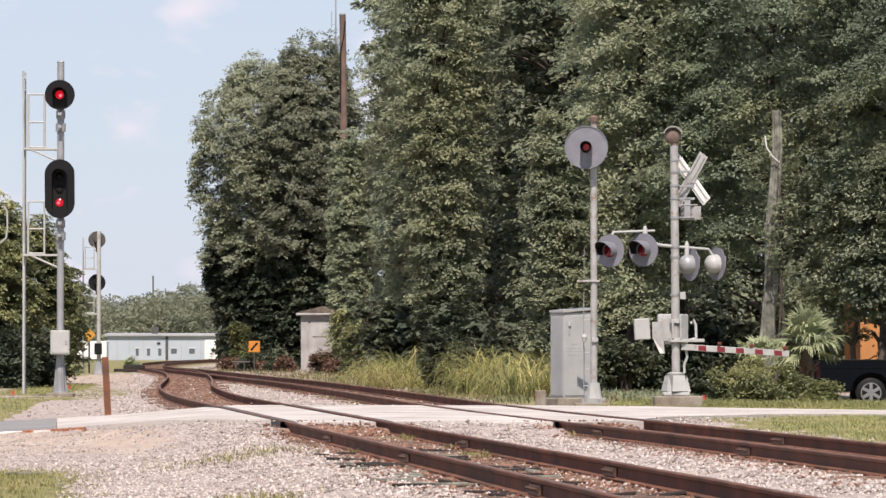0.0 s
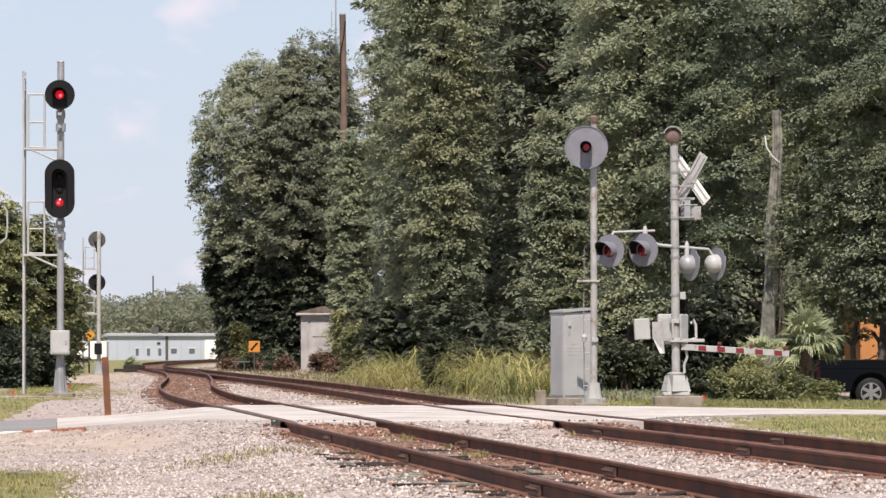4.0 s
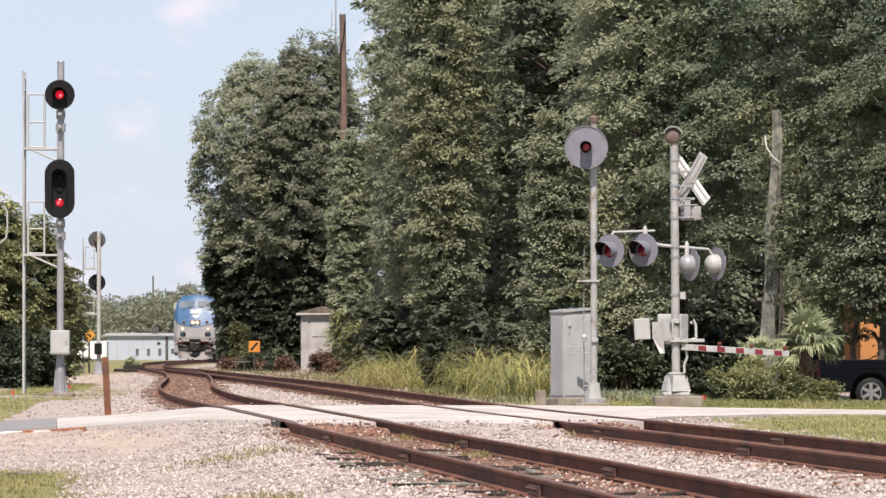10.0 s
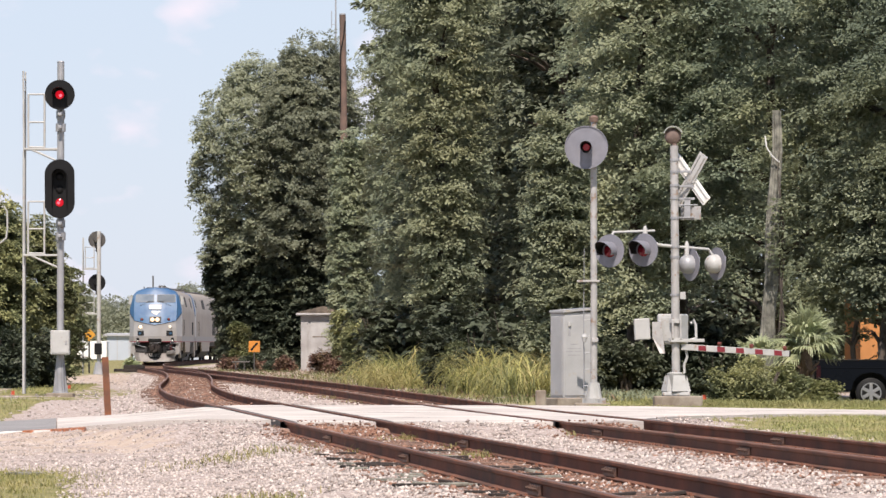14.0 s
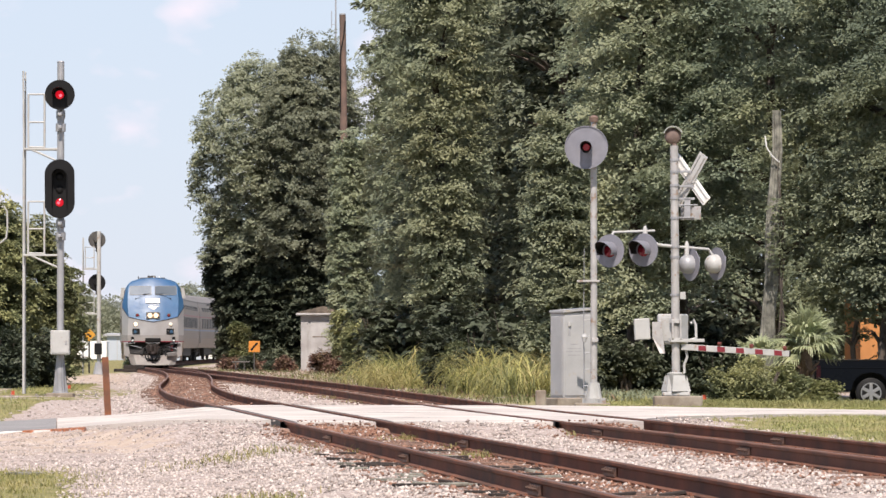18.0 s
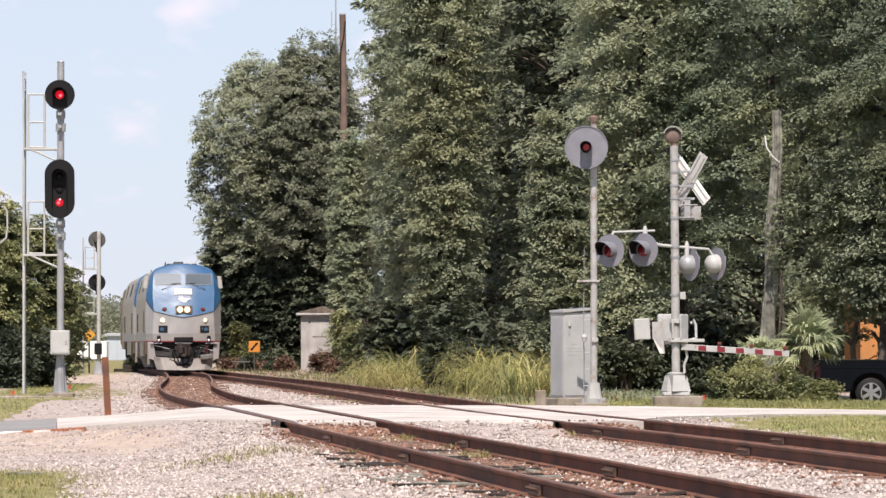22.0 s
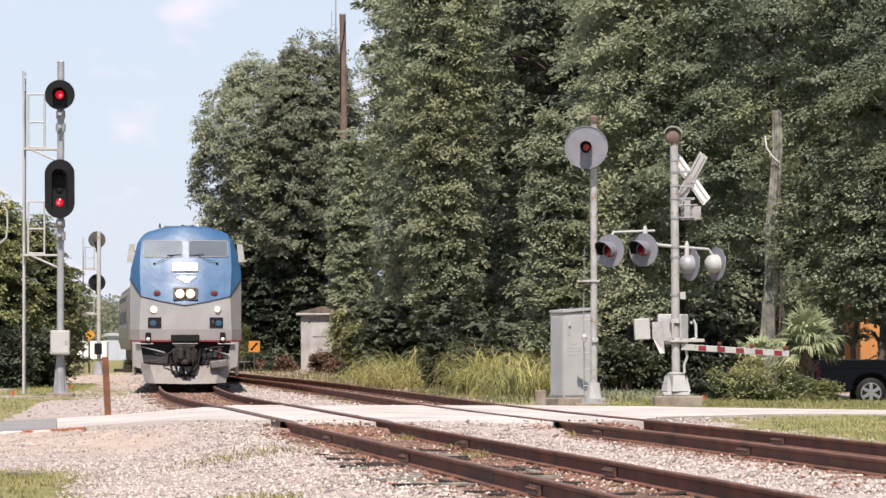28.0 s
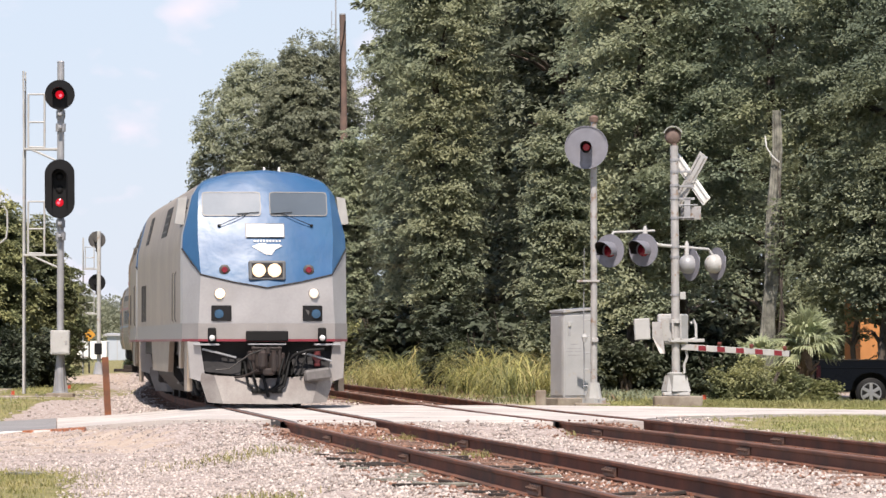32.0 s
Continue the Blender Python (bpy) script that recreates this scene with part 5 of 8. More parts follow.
def build_coach():
    c = tagged(new("passenger_car"), "stainless steel passenger car with two rows of windows", "railroad car", "train vehicles")
    half = [(1.45, 0.85), (1.55, 1.25), (1.56, 3.3), (1.42, 3.75), (1.0, 4.12), (0.5, 4.24), (0, 4.27)]
    sec = half + [(-x, z) for x, z in reversed(half[:-1])]
    body = part("body", Mb().loft([[(x, y, z) for x, z in sec] for y in (0.35, 25.5)]), M["steel"], c, smooth=24)
    part("roof", Mb().loft([[(x * 1.012, y, z + 0.02) for x, z in half[3:] + [(-a, b) for a, b in reversed(half[3:-1])]] for y in (0.5, 25.3)], closed=False), M["t_plow"], c, "dull grey roof", smooth=24)
    part("gangway", Mb().box(-0.55, 0.55, -0.15, 0.4, 1.1, 3.4, 0.06), M["rubber"], c)
    for s in (-1, 1):
        x0, x1 = sorted((s * 1.55, s * 1.575))
        for z in (1.45, 1.6, 1.75, 2.98, 3.08):
            part("flute", Mb().box(x0, x1, 0.6, 25.2, z, z + 0.05, 0.008), M["steel"], c)
        part("stripe", Mb().box(x0, x1 + 0.004 if s > 0 else x1, 0.6, 25.2, 2.78, 2.86), M["t_red"], c, "red stripe")
        part("stripe", Mb().box(x0, x1 + 0.004 if s > 0 else x1, 0.6, 25.2, 1.92, 2.0), M["t_blue"], c, "blue stripe")
        wn = Mb().box(x0, x1, 0, 1.35, 2.1, 2.72, 0.01).mesh("window", M["win"])
        wu = Mb().box(min(s * 1.52, s * 1.57), max(s * 1.52, s * 1.57), 0, 1.35, 3.18, 3.42, 0.01).mesh("upper_window", M["win"])
        for k in range(11):
            part("window", wn, None, c, m=Matrix.Translation((0, 2.6 + 1.9 * k, 0)))
            part("upper_window", wu, None, c, m=Matrix.Translation((0, 2.6 + 1.9 * k, 0)))
        part("vestibule_door", Mb().box(x0, x1, 0.9, 1.75, 1.15, 3.2, 0.01), M["t_plow"], c)
    part("underframe", Mb().box(-1.3, 1.3, 6.8, 18.8, 0.35, 1.0, 0.05), M["t_dark"], c, "dark underfloor boxes")
    for y in (3.8, 21.9):
        truck_frame(c, y, 2.6, 0.46)
        for e in (-1.3, 1.3):
            wheelset(c, y + e, 0.46)
    return c


coach = build_coach()
coaches = [coach] + [copy_thing(coach, Matrix()) for _ in range(4)]
for cc in coaches:
    for ch in [c for c in cc.children if c.name.startswith("wheelset")]:
        WHEELSETS.append((ch, ch.matrix_basis.translation.y, 0.46))
VEHICLES = [(loco, 0.0, 4.2, 17.0, 21.0), (loco2, 21.1, 4.2, 17.0, 21.0)] + [(c, 42.0 + 25.9 * i, 3.8, 21.9, 25.8) for i, c in enumerate(coaches)]



M["sig_white"] = mat("dulled white paint", (0.42, 0.42, 0.41), 0.55, 0, 0.08, 3, 40, 0.05, rust=(0.30, 0.22, 0.16), rust_amt=0.01)


# ---- signals ----
def lamp_hood(r, length, thick=0.008, arc=250, seg=16):
    """A visor round a lens that looks to -y."""
    mb = Mb()
    a0 = radians(90 - arc / 2)
    ring = [(math.cos(a0 + radians(arc) * k / seg), math.sin(a0 + radians(arc) * k / seg)) for k in range(seg + 1)]
    vs, fs = [], []
    for rr in (r, r - thick):
        for x, z in ring:
            vs.append((x * rr, 0, z * rr))
            vs.append((x * rr, -length * (0.55 + 0.45 * max(0, z)), z * rr))
    n = 2 * (seg + 1)
    for k in range(seg):
        a = 2 * k
        fs += [(a, a + 1, a + 3, a + 2), (n + a, n + a + 2, n + a + 3, n + a + 1), (a + 1, n + a + 1, n + a + 3, a + 3)]
    mb.add(vs, fs)
    return mb


def plate_disc(r, t=0.012, seg=36, rz=None):
    """A round plate, or one with straight sides when rz is given."""
    if rz is None:
        pts = [(r * math.cos(2 * math.pi * k / seg), r * math.sin(2 * math.pi * k / seg)) for k in range(seg)]
    else:
        pts = []
        for k in range(seg):
            a = 2 * math.pi * k / seg
            pts.append((r * math.cos(a), r * math.sin(a) + (rz - r if math.sin(a) > 0 else r - rz)))
    return Mb().prism(pts, 1, -t, t)


def tall_cage(parent, x0, x1, z0, z1, bars=(0.5,), r=0.022):
    mb = Mb()
    for x in (x0, x1):
        mb.tube([(x, 0.0, z0), (x, 0.0, z1)], r * 1.2, 8)
    for z in [z0 + 0.02, z1] + [z0 + (z1 - z0) * b for b in bars]:
        mb.tube([(x0, 0.0, z), (x1, 0.0, z)], r, 8)
    return part("guard_frame", mb, M["sig_white"], parent, "pale tubular guard frame", smooth=50)


def build_left_signal():
    x0, y0, s = -9.44, 62.0, 62.0 / 4446

    def Z(py):
        return 1.21 + (606 - py) * s + 0.08
    t = thing("railway_signal", Matrix.Translation((x0, y0 * K, -0.08)), "grey two-headed mast signal showing two red lights, with ladder", "signal", "railway signals")
    part("mast", Mb().tube([(0, 0, 0.15), (0, 0, Z(110))], 0.088, 14), M["galv"], t, smooth=50)
    part("mast_cap", Mb().tube([(0, 0, Z(110)), (0, 0, Z(108))], [0.095, 0.08], 14), M["galv"], t)
    fl = Mb().tube([(0, 0, 0.0), (0, 0, 0.06), (0, 0, 0.07), (0, 0, 0.95)], [0.21, 0.21, 0.12, 0.10], 12)
    for k in range(4):
        a = k * math.pi / 2 + 0.5
        fin = Mb().prism([(0.06, 0.05), (0.19, 0.05), (0.10, 0.9), (0.06, 0.9)], 1, -0.015, 0.015)
        fl.add([(x * math.cos(a) - y * math.sin(a), x * math.sin(a) + y * math.cos(a), z) for x, y, z in fin.v], fin.f)
        a = k * math.pi / 2 + 0.785
        fl.tube([(0.175 * math.cos(a), 0.175 * math.sin(a), 0), (0.175 * math.cos(a), 0.175 * math.sin(a), 0.11)], 0.02, 6)
    part("mast_base", fl, M["galv"], t, "flared cast mast base", smooth=30)
    part("footing", Mb().box(-0.34, 0.34, -0.34, 0.34, -0.5, 0.04, 0.02), M["old_concrete"], t, "low concrete footing")
    bx = part("junction_box", Mb().box(-0.22, 0.25, -0.34, -0.09, Z(628), Z(585), 0.02), M["sig_white"], t, "pale grey junction box")
    part("box_door", Mb().box(-0.19, 0.22, -0.352, -0.34, Z(625), Z(588), 0.008), M["sig_white"], bx)
    part("box_latch", Mb().box(0.15, 0.19, -0.366, -0.35, Z(610), Z(603), 0.004), M["galv"], bx)
    # upper head
    zc = Z(169)
    h = part("signal_head", plate_disc(0.37), M["black"], t, "round black signal head with a red light", m=Matrix.Translation((0, -0.3, zc)))
    part("head_case", Mb().tube([(0, 0.02, 0), (0, 0.2, 0), (0, 0.28, 0)], [0.2, 0.2, 0.12], 16), M["black"], h, smooth=40)
    part("lens", Mb().tube([(0.0, -0.012, 0.0), (0.0, -0.035, 0.0)], [0.105, 0.09], 18), M["red_lamp"], h, "lit red lens", smooth=60)
    part("filament_glow", Mb().tube([(0.02, -0.03, -0.02), (0.02, -0.045, -0.02)], [0.045, 0.03], 12), M["red_core"], h, "bright core of the lens")
    part("visor", lamp_hood(0.185, 0.36, arc=240), M["black"], h, "long black visor")
    # lower head
    zc = Z(335)
    h = part("signal_head", plate_disc(0.37, rz=0.725), M["black"], t, "oval black signal head with its low light red", m=Matrix.Translation((0, -0.3, zc)))
    part("head_case", Mb().box(-0.2, 0.2, 0.02, 0.26, -0.55, 0.55, 0.05), M["black"], h)
    for pz, on in ((0.30, False), (-0.02, False), (-0.34, True)):
        part("lens", Mb().tube([(0.0, -0.012, pz), (0.0, -0.035, pz)], [0.10, 0.085], 18), M["red_lamp"] if on else M["black"], h,
             "lit red lens" if on else "dark unlit lens", smooth=60)
        if on:
            part("filament_glow", Mb().tube([(-0.025, -0.03, pz - 0.01), (-0.025, -0.045, pz - 0.01)], [0.04, 0.03], 12), M["red_core"], h, "bright core of the lens")
    for pz in (0.30,):
        part("visor", lamp_hood(0.185, 0.36, arc=200), M["black"], h, "long black visor", m=Matrix.Translation((0, 0, pz)))
    side = Mb()
    for q in (-1, 1):
        side.box(q * 0.182 - 0.005, q * 0.182 + 0.005, -0.22, 0, -0.45, 0.3)
    part("visor_cheek", side, M["black"], h)
    for py in (203, 226, 396, 418):
        part("clamp", Mb().tube([(0, 0, Z(py + 7)), (0, 0, Z(py - 7))], 0.125 if py in (226, 418) else 0.115, 14), M["galv"], t, smooth=40)
        part("bracket_arm", Mb().box(-0.05, 0.05, -0.3, 0.0, Z(py) - 0.04, Z(py) + 0.04, 0.01), M["galv"], t)
    # ladder on the far side, seen edge on, with its guard frames
    lx = -0.92
    lad = Mb().tube([(lx, 0.15, 0.02), (lx + 0.0, 0.15, Z(270))], 0.034, 10).tube([(lx, 0.15, Z(270)), (lx - 0.02, 0.15, Z(125))], 0.024, 8)
    lad.tube([(lx, 0.55, 0.02), (lx, 0.55, Z(125))], 0.02, 8)
    z = 0.3
    while z < Z(130):
        lad.tube([(lx, 0.15, z), (lx, 0.55, z)], 0.012, 6)
        z += 0.3
    part("ladder", lad, M["sig_white"], t, "pale steel ladder", smooth=50)
    for a, b in ((167, 262), (357, 450)):
        tall_cage(t, -0.80, -0.40, Z(b), Z(a), (0.48,))
        pf = Mb().box(lx, -0.05, -0.03, 0.4, Z(b) - 0.05, Z(b), 0.008)
        pf.tube([(lx + 0.15, 0.0, Z(b) - 0.02), (-0.05, 0.0, Z(b + 24))], 0.025, 8)
        part("platform", pf, M["sig_white"], t, "small grated platform on a strut")
        part("guard_rail", Mb().tube([(-0.40, 0, Z(a)), (-0.05, 0, Z(a))], 0.022, 8), M["sig_white"], t)
    return t


def build_pipe_frame():
    s = 62.0 / 4446
    t = thing("pipe_frame", Matrix.Translation(((-14 - 784) * s, 62.5 * K, -0.15)), "pale bent pipe frame beside the signal", "pipe frame")
    pts = [(0, 0, 0), (0, 0, 4.6), (0.06, 0, 4.72), (0.2, 0, 4.74), (0.28, 0, 4.62), (0.29, 0, 4.2), (0.26, 0, 3.95), (0.1, 0, 3.82), (0.0, 0, 3.80)]
    part("pipe", Mb().tube(pts, 0.024, 8), M["sig_white"], t, smooth=60)


build_pipe_frame()
build_left_signal()


def build_far_signal():
    D = 105.0
    s = D / 4446

    def Z(py):
        return 1.21 + (606 - py) * s - 0.0
    t = thing("railway_signal", Matrix.Translation(((175 - 784) * s, D * K, float(ground_z(-14.4, D * K)))), "far white mast signal with two dark round heads", "signal", "railway signals")
    part("mast", Mb().tube([(0, 0, 0), (0, 0, Z(404))], 0.085, 12), M["sig_white"], t, smooth=50)
    part("mast_base", Mb().tube([(0, 0, 0), (0, 0, 0.5)], [0.25, 0.15], 10), M["galv"], t)
    part("equipment_box", Mb().box(-0.16, 0.14, -0.3, -0.08, Z(622), Z(602), 0.02), M["black"], t, "small dark box on the mast")
    for py, m in ((419, "t_mid"), (495, "black")):
        h = part("signal_head", plate_disc(0.36), M[m], t, "dark round signal head", m=Matrix.Translation((-0.1, 0.25, Z(py))))
        part("visor", lamp_hood(0.15, 0.3).mesh("visor", M["black"]), None, h, m=Matrix.Rotation(math.pi, 4, "Z"))
        part("head_case", Mb().tube([(0, 0, 0), (0, -0.16, 0)], [0.15, 0.1], 14), M[m], h, smooth=40)
        cb = Mb().tube([(0.0, -0.1, -0.15), (-0.02, -0.15, -0.45), (0.1, -0.2, -0.6)], 0.03, 8)
        part("cable", cb, M["rubber"], h)
    for a, b in ((432, 470), (512, 549)):
        tall_cage(t, -0.57, -0.2, Z(b), Z(a), (0.5,), 0.018)
        part("platform", Mb().box(-0.62, 0, -0.02, 0.4, Z(b) - 0.05, Z(b)), M["sig_white"], t)
    lad = Mb()
    for q in (0.1, 0.5):
        lad.tube([(-0.68, q, 0), (-0.68, q, Z(415))], 0.02, 6)
    part("ladder", lad, M["sig_white"], t)


build_far_signal()


def build_right_signal():
    D = 52.5
    s = D / 4446

    def Z(py):
        return 1.21 + (606 - py) * s + 0.06
    t = thing("railway_signal", Matrix.Translation(((1051 - 784) * s, D * K, -0.06)), "silver mast signal with a large grey disc and dim red lens", "signal", "railway signals")
    part("mast", Mb().tube([(0, 0, 0.1), (0, 0, Z(350)), (0, 0, Z(212))], [0.073, 0.071, 0.062], 14), M["silver"], t, "silver painted mast", smooth=50)
    part("mast_cap", Mb().tube([(0, 0, Z(216)), (0, 0, Z(208)), (0, 0, Z(204))], [0.09, 0.1, 0.04], 12), M["wood_pole"], t, "rusty mast cap", smooth=40)
    bs = Mb().tube([(0, 0, 0), (0, 0, 0.10)], 0.24, 4).tube([(0, 0, 0.1), (0, 0, 0.42)], [0.17, 0.12], 10)
    for k in range(4):
        a = k * math.pi / 2 + 0.4
        bs.add([(0.11 * math.cos(a), 0.11 * math.sin(a), 0.45), (0.22 * math.cos(a), 0.22 * math.sin(a), 0.08), (0.22 * math.cos(a + 0.15), 0.22 * math.sin(a + 0.15), 0.08), (0.11 * math.cos(a + 0.25), 0.11 * math.sin(a + 0.25), 0.45)],
               [(0, 1, 2, 3)])
    part("mast_base", bs, M["sig_white"], t, "white cast mast base")
    part("footing", Mb().box(-0.4, 0.35, -0.3, 0.4, -0.5, 0.0, 0.02), M["old_concrete"], t)
    h = part("target_disc", plate_disc(0.45, 0.01, 48), M["grey"], t, "large grey round target", m=Matrix.Translation((-0.165, -0.30, Z(262))) @ Matrix.Rotation(radians(-4), 4, "Z"))
    rim = Mb()
    rim.loft([[(r * math.cos(a), y, r * math.sin(a)) for a in [2 * math.pi * k / 40 for k in range(40)]] for r, y in ((0.45, -0.012), (0.452, -0.03), (0.435, -0.03), (0.435, -0.012))], caps=False)
    part("rim", rim, M["grey"], h)
    part("lens", Mb().tube([(0.0, -0.012, 0.0), (0.0, -0.05, 0.0)], [0.075, 0.065], 18), M["red_soft"], h, "dim red lens", smooth=60)
    part("lens_ring", Mb().tube([(0, -0.008, 0), (0, -0.02, 0)], 0.118, 20), M["black"], h, "black ring round the lens")
    v = part("visor", lamp_hood(0.125, 0.44, arc=300), M["grey"], h, "round grey visor")
    part("lining", lamp_hood(0.116, 0.43, 0.004, arc=300), M["black"], v, "black visor lining")
    part("case", Mb().tube([(0, 0.01, 0), (0, 0.25, 0)], [0.2, 0.16], 16), M["grey"], h, smooth=40)
    lad = Mb()
    lad.tube([(-0.21, 0.05, 0.3), (-0.21, 0.05, Z(538))], 0.014, 6)
    lad.tube([(-0.21, 0.05, Z(538)), (-0.2, 0.05, Z(440))], 0.008, 6)
    for py in (683, 654, 625, 596, 567):
        lad.tube([(-0.21, 0.05, Z(py)), (-0.06, 0.03, Z(py))], 0.009, 6)
    part("ladder", lad, M["galv"], t, "thin ladder beside the mast")
    part("padlock_box", Mb().tube([(-0.2, 0.0, Z(594)), (-0.2, -0.05, Z(598)), (-0.2, -0.05, Z(606))], [0.05, 0.06, 0.03], 8), M["sig_white"], t, "small pale casting on the ladder")
    part("band", Mb().box(-0.36, 0.12, -0.1, 0.02, Z(500), Z(496), 0.008), M["silver"], t)
    part("bracket", Mb().box(-0.05, 0.09, -0.12, -0.07, Z(606), Z(598), 0.01), M["silver"], t)
    return t


M["red_soft"] = mat("faint red lens", (0.09, 0.005, 0.012), 0.2, emit=(1.0, 0.03, 0.05), power=0.07, bump=0)
build_right_signal()


M["faint"] = mat("faded grey print", (0.33, 0.33, 0.335), 0.6, 0, 0.1, 8, 40, 0.02)


def build_cabinet():
    D = 53.2
    s = D / 4446
    t = thing("signal_cabinet", Matrix.Translation(((997 - 784) * s, D * K, -0.02)) @ Matrix.Rotation(radians(25), 4, "Z"), "grey aluminium equipment cabinet on a concrete pad", "cabinet")
    # corner nearest the camera at the origin: front runs along +x, side along +y
    hgt = 1.92
    part("case", Mb().box(0, 0.70, 0, 0.62, 0.05, hgt - 0.05, 0.01), M["cab_grey"], t)
    part("roof", Mb().prism([(-0.015, hgt - 0.06), (0.72, hgt + 0.0), (0.72, hgt + 0.05), (-0.015, hgt - 0.01)], 1, -0.03, 0.65), M["cab_grey"], t, "slightly sloped lid")
    part("lid_seam", Mb().prism([(-0.018, hgt - 0.075), (0.705, hgt - 0.015), (0.705, hgt + 0.0), (-0.018, hgt - 0.06)], 1, -0.034, 0.64), M["t_mid"], t, "dark seam under the lid")
    d = part("door", Mb().box(0.03, 0.67, -0.018, 0.0, 0.1, hgt - 0.12, 0.006), M["cab_grey"], t)
    part("handle", Mb().box(0.10, 0.17, -0.05, -0.016, 1.56, 1.66, 0.01), M["sig_white"], d, "pale door lock")
    bars = Mb()
    for z, x0, x1 in ((1.18, 0.16, 0.34), (1.09, 0.08, 0.40), (1.03, 0.06, 0.22), (1.03, 0.26, 0.42), (0.95, 0.10, 0.38)):
        bars.box(x0, x1, -0.0205, -0.018, z, z + 0.014)
    part("notice", bars, M["faint"], d, "faint notice of small bars")
    part("slot", Mb().box(0.11, 0.16, -0.022, -0.018, 1.36, 1.50, 0.004), M["faint"], d, "narrow key slot")
    part("hinge_side", Mb().box(-0.012, 0.0, 0.05, 0.57, 0.1, hgt - 0.14, 0.004), M["cab_grey"], t)
    part("pad", Mb().box(-0.2, 0.95, -0.15, 0.8, -0.4, 0.05, 0.02), M["old_concrete"], t, "old concrete pad")
    b = thing("concrete_block", Matrix.Translation(((957 - 784) * 53 / 4446, 53 * K, -0.12)), "small weathered concrete block", "block", mb=Mb().box(-0.11, 0.11, -0.2, 0.2, -0.1, 0.32, 0.02), material=M["old_concrete"])


build_cabinet()


def build_gate():
    D = 50.9
    s = D / 4446

    def Z(py):
        return 1.21 + (606 - py) * s + 0.08

    def X(px):
        return (px - 1196) * s
    t = thing("crossing_gate", Matrix.Translation(((1196 - 784) * s, D * K, -0.08)), "silver crossing signal with lowered striped gate arm and bell", "crossing signal")
    part("mast", Mb().tube([(0, 0, 0.2), (0.0, 0, Z(650)), (-0.03, 0, Z(258))], [0.085, 0.085, 0.082], 16), M["silver"], t, "silver painted mast", smooth=50)
    part("footing", Mb().box(-0.45, 0.52, -0.35, 0.45, -0.3, 0.20, 0.02), M["old_concrete"], t, "weathered concrete footing")
    base = Mb().box(-0.28, 0.28, -0.24, 0.24, 0.20, 0.28, 0.02)
    for k in range(4):
        a = k * math.pi / 2 + 0.3
        c, sn = math.cos(a), math.sin(a)
        base.add([(0.19 * c - 0.12 * sn, 0.19 * sn + 0.12 * c, 0.62), (0.19 * c + 0.12 * sn, 0.19 * sn - 0.12 * c, 0.62), (0.26 * c + 0.17 * sn, 0.26 * sn - 0.17 * c, 0.30), (0.26 * c - 0.17 * sn, 0.26 * sn + 0.17 * c, 0.30),
                  (0.13 * c + 0.17 * sn, 0.13 * sn - 0.17 * c, 0.26), (0.13 * c - 0.17 * sn, 0.13 * sn + 0.17 * c, 0.26)],
                 [(0, 1, 2, 3), (3, 2, 4, 5), (1, 4, 2), (0, 3, 5)])
    base.tube([(0, 0, 0.28), (0, 0, 0.60), (0, 0, 0.66), (0, 0, 0.68)], [0.15, 0.17, 0.19, 0.11], 14)
    part("mast_base", base, M["sig_white"], t, "white cast base with four shields", smooth=20)
    # bell
    bell = part("bell", Mb().tube([(-0.03, 0.0, Z(258)), (-0.03, 0.0, Z(250))], 0.06, 10).ball((-0.06, -0.02, Z(241)), 0.17, 16, 10, (1, 0.55, 1)), M["bell"], t, "rusty brown bell", smooth=60)
    cov = Mb()
    rows = []
    for rr in (0.2, 0.185):
        for yy in (-0.14, 0.12):
            rows.append([(-0.06 + rr * math.cos(radians(a)), -0.02 + yy, Z(241) + rr * math.sin(radians(a))) for a in range(20, 161, 10)])
    cov.loft([rows[0], rows[1], rows[3], rows[2], rows[0]], closed=False)
    part("cover", cov, M["sig_white"], bell, "white bell cover")
    # crossbuck seen from behind
    R = Matrix.Translation((X(1222), 0.02, Z(318))) @ Matrix.Rotation(radians(-38), 4, "Z")
    cb = part("crossbuck", Mb().box(-0.08, 0.08, -0.03, 0.0, -0.08, 0.08, 0.01), M["silver"], t, "white crossed boards seen from behind", m=R)
    # second board and its stiffeners are paler: sunlight put into the paint colour
    for k, (ang, yy) in enumerate(((56, 0.0), (-50, 0.03))):
        part("board", Mb().box(-0.60, 0.60, -0.012, 0.012, -0.115, 0.115, 0.004, Matrix.Translation((0, yy, 0)) @ Matrix.Rotation(radians(-ang), 4, "Y")), M["sig_white" if k == 0 else "white"], cb)
        st = Mb()
        for q in (-0.06, 0.06):
            st.box(-0.56, 0.56, -0.03, -0.012, q - 0.012, q + 0.012, 0.003, Matrix.Translation((0, yy, 0)) @ Matrix.Rotation(radians(-ang), 4, "Y"))
        part("stiffener", st, M["silver" if k == 0 else "sig_white"], cb)
    tr = part("track_sign", Mb().box(-0.23, 0.26, -0.012, 0.012, -0.15, 0.12, 0.006, Matrix.Translation((X(1222), 0.06, Z(376))) @ Matrix.Rotation(radians(-38), 4, "Z")), M["silver"], t, "small pale sign plate seen from behind")
    part("bracket", Mb().box(X(1200), X(1235), -0.03, 0.03, Z(364), Z(362), 0.004).box(X(1200), X(1235), -0.03, 0.03, Z(386), Z(384), 0.004).box(X(1211), X(1222), -0.02, 0.0, Z(386), Z(352), 0.004), M["galv"], tr)
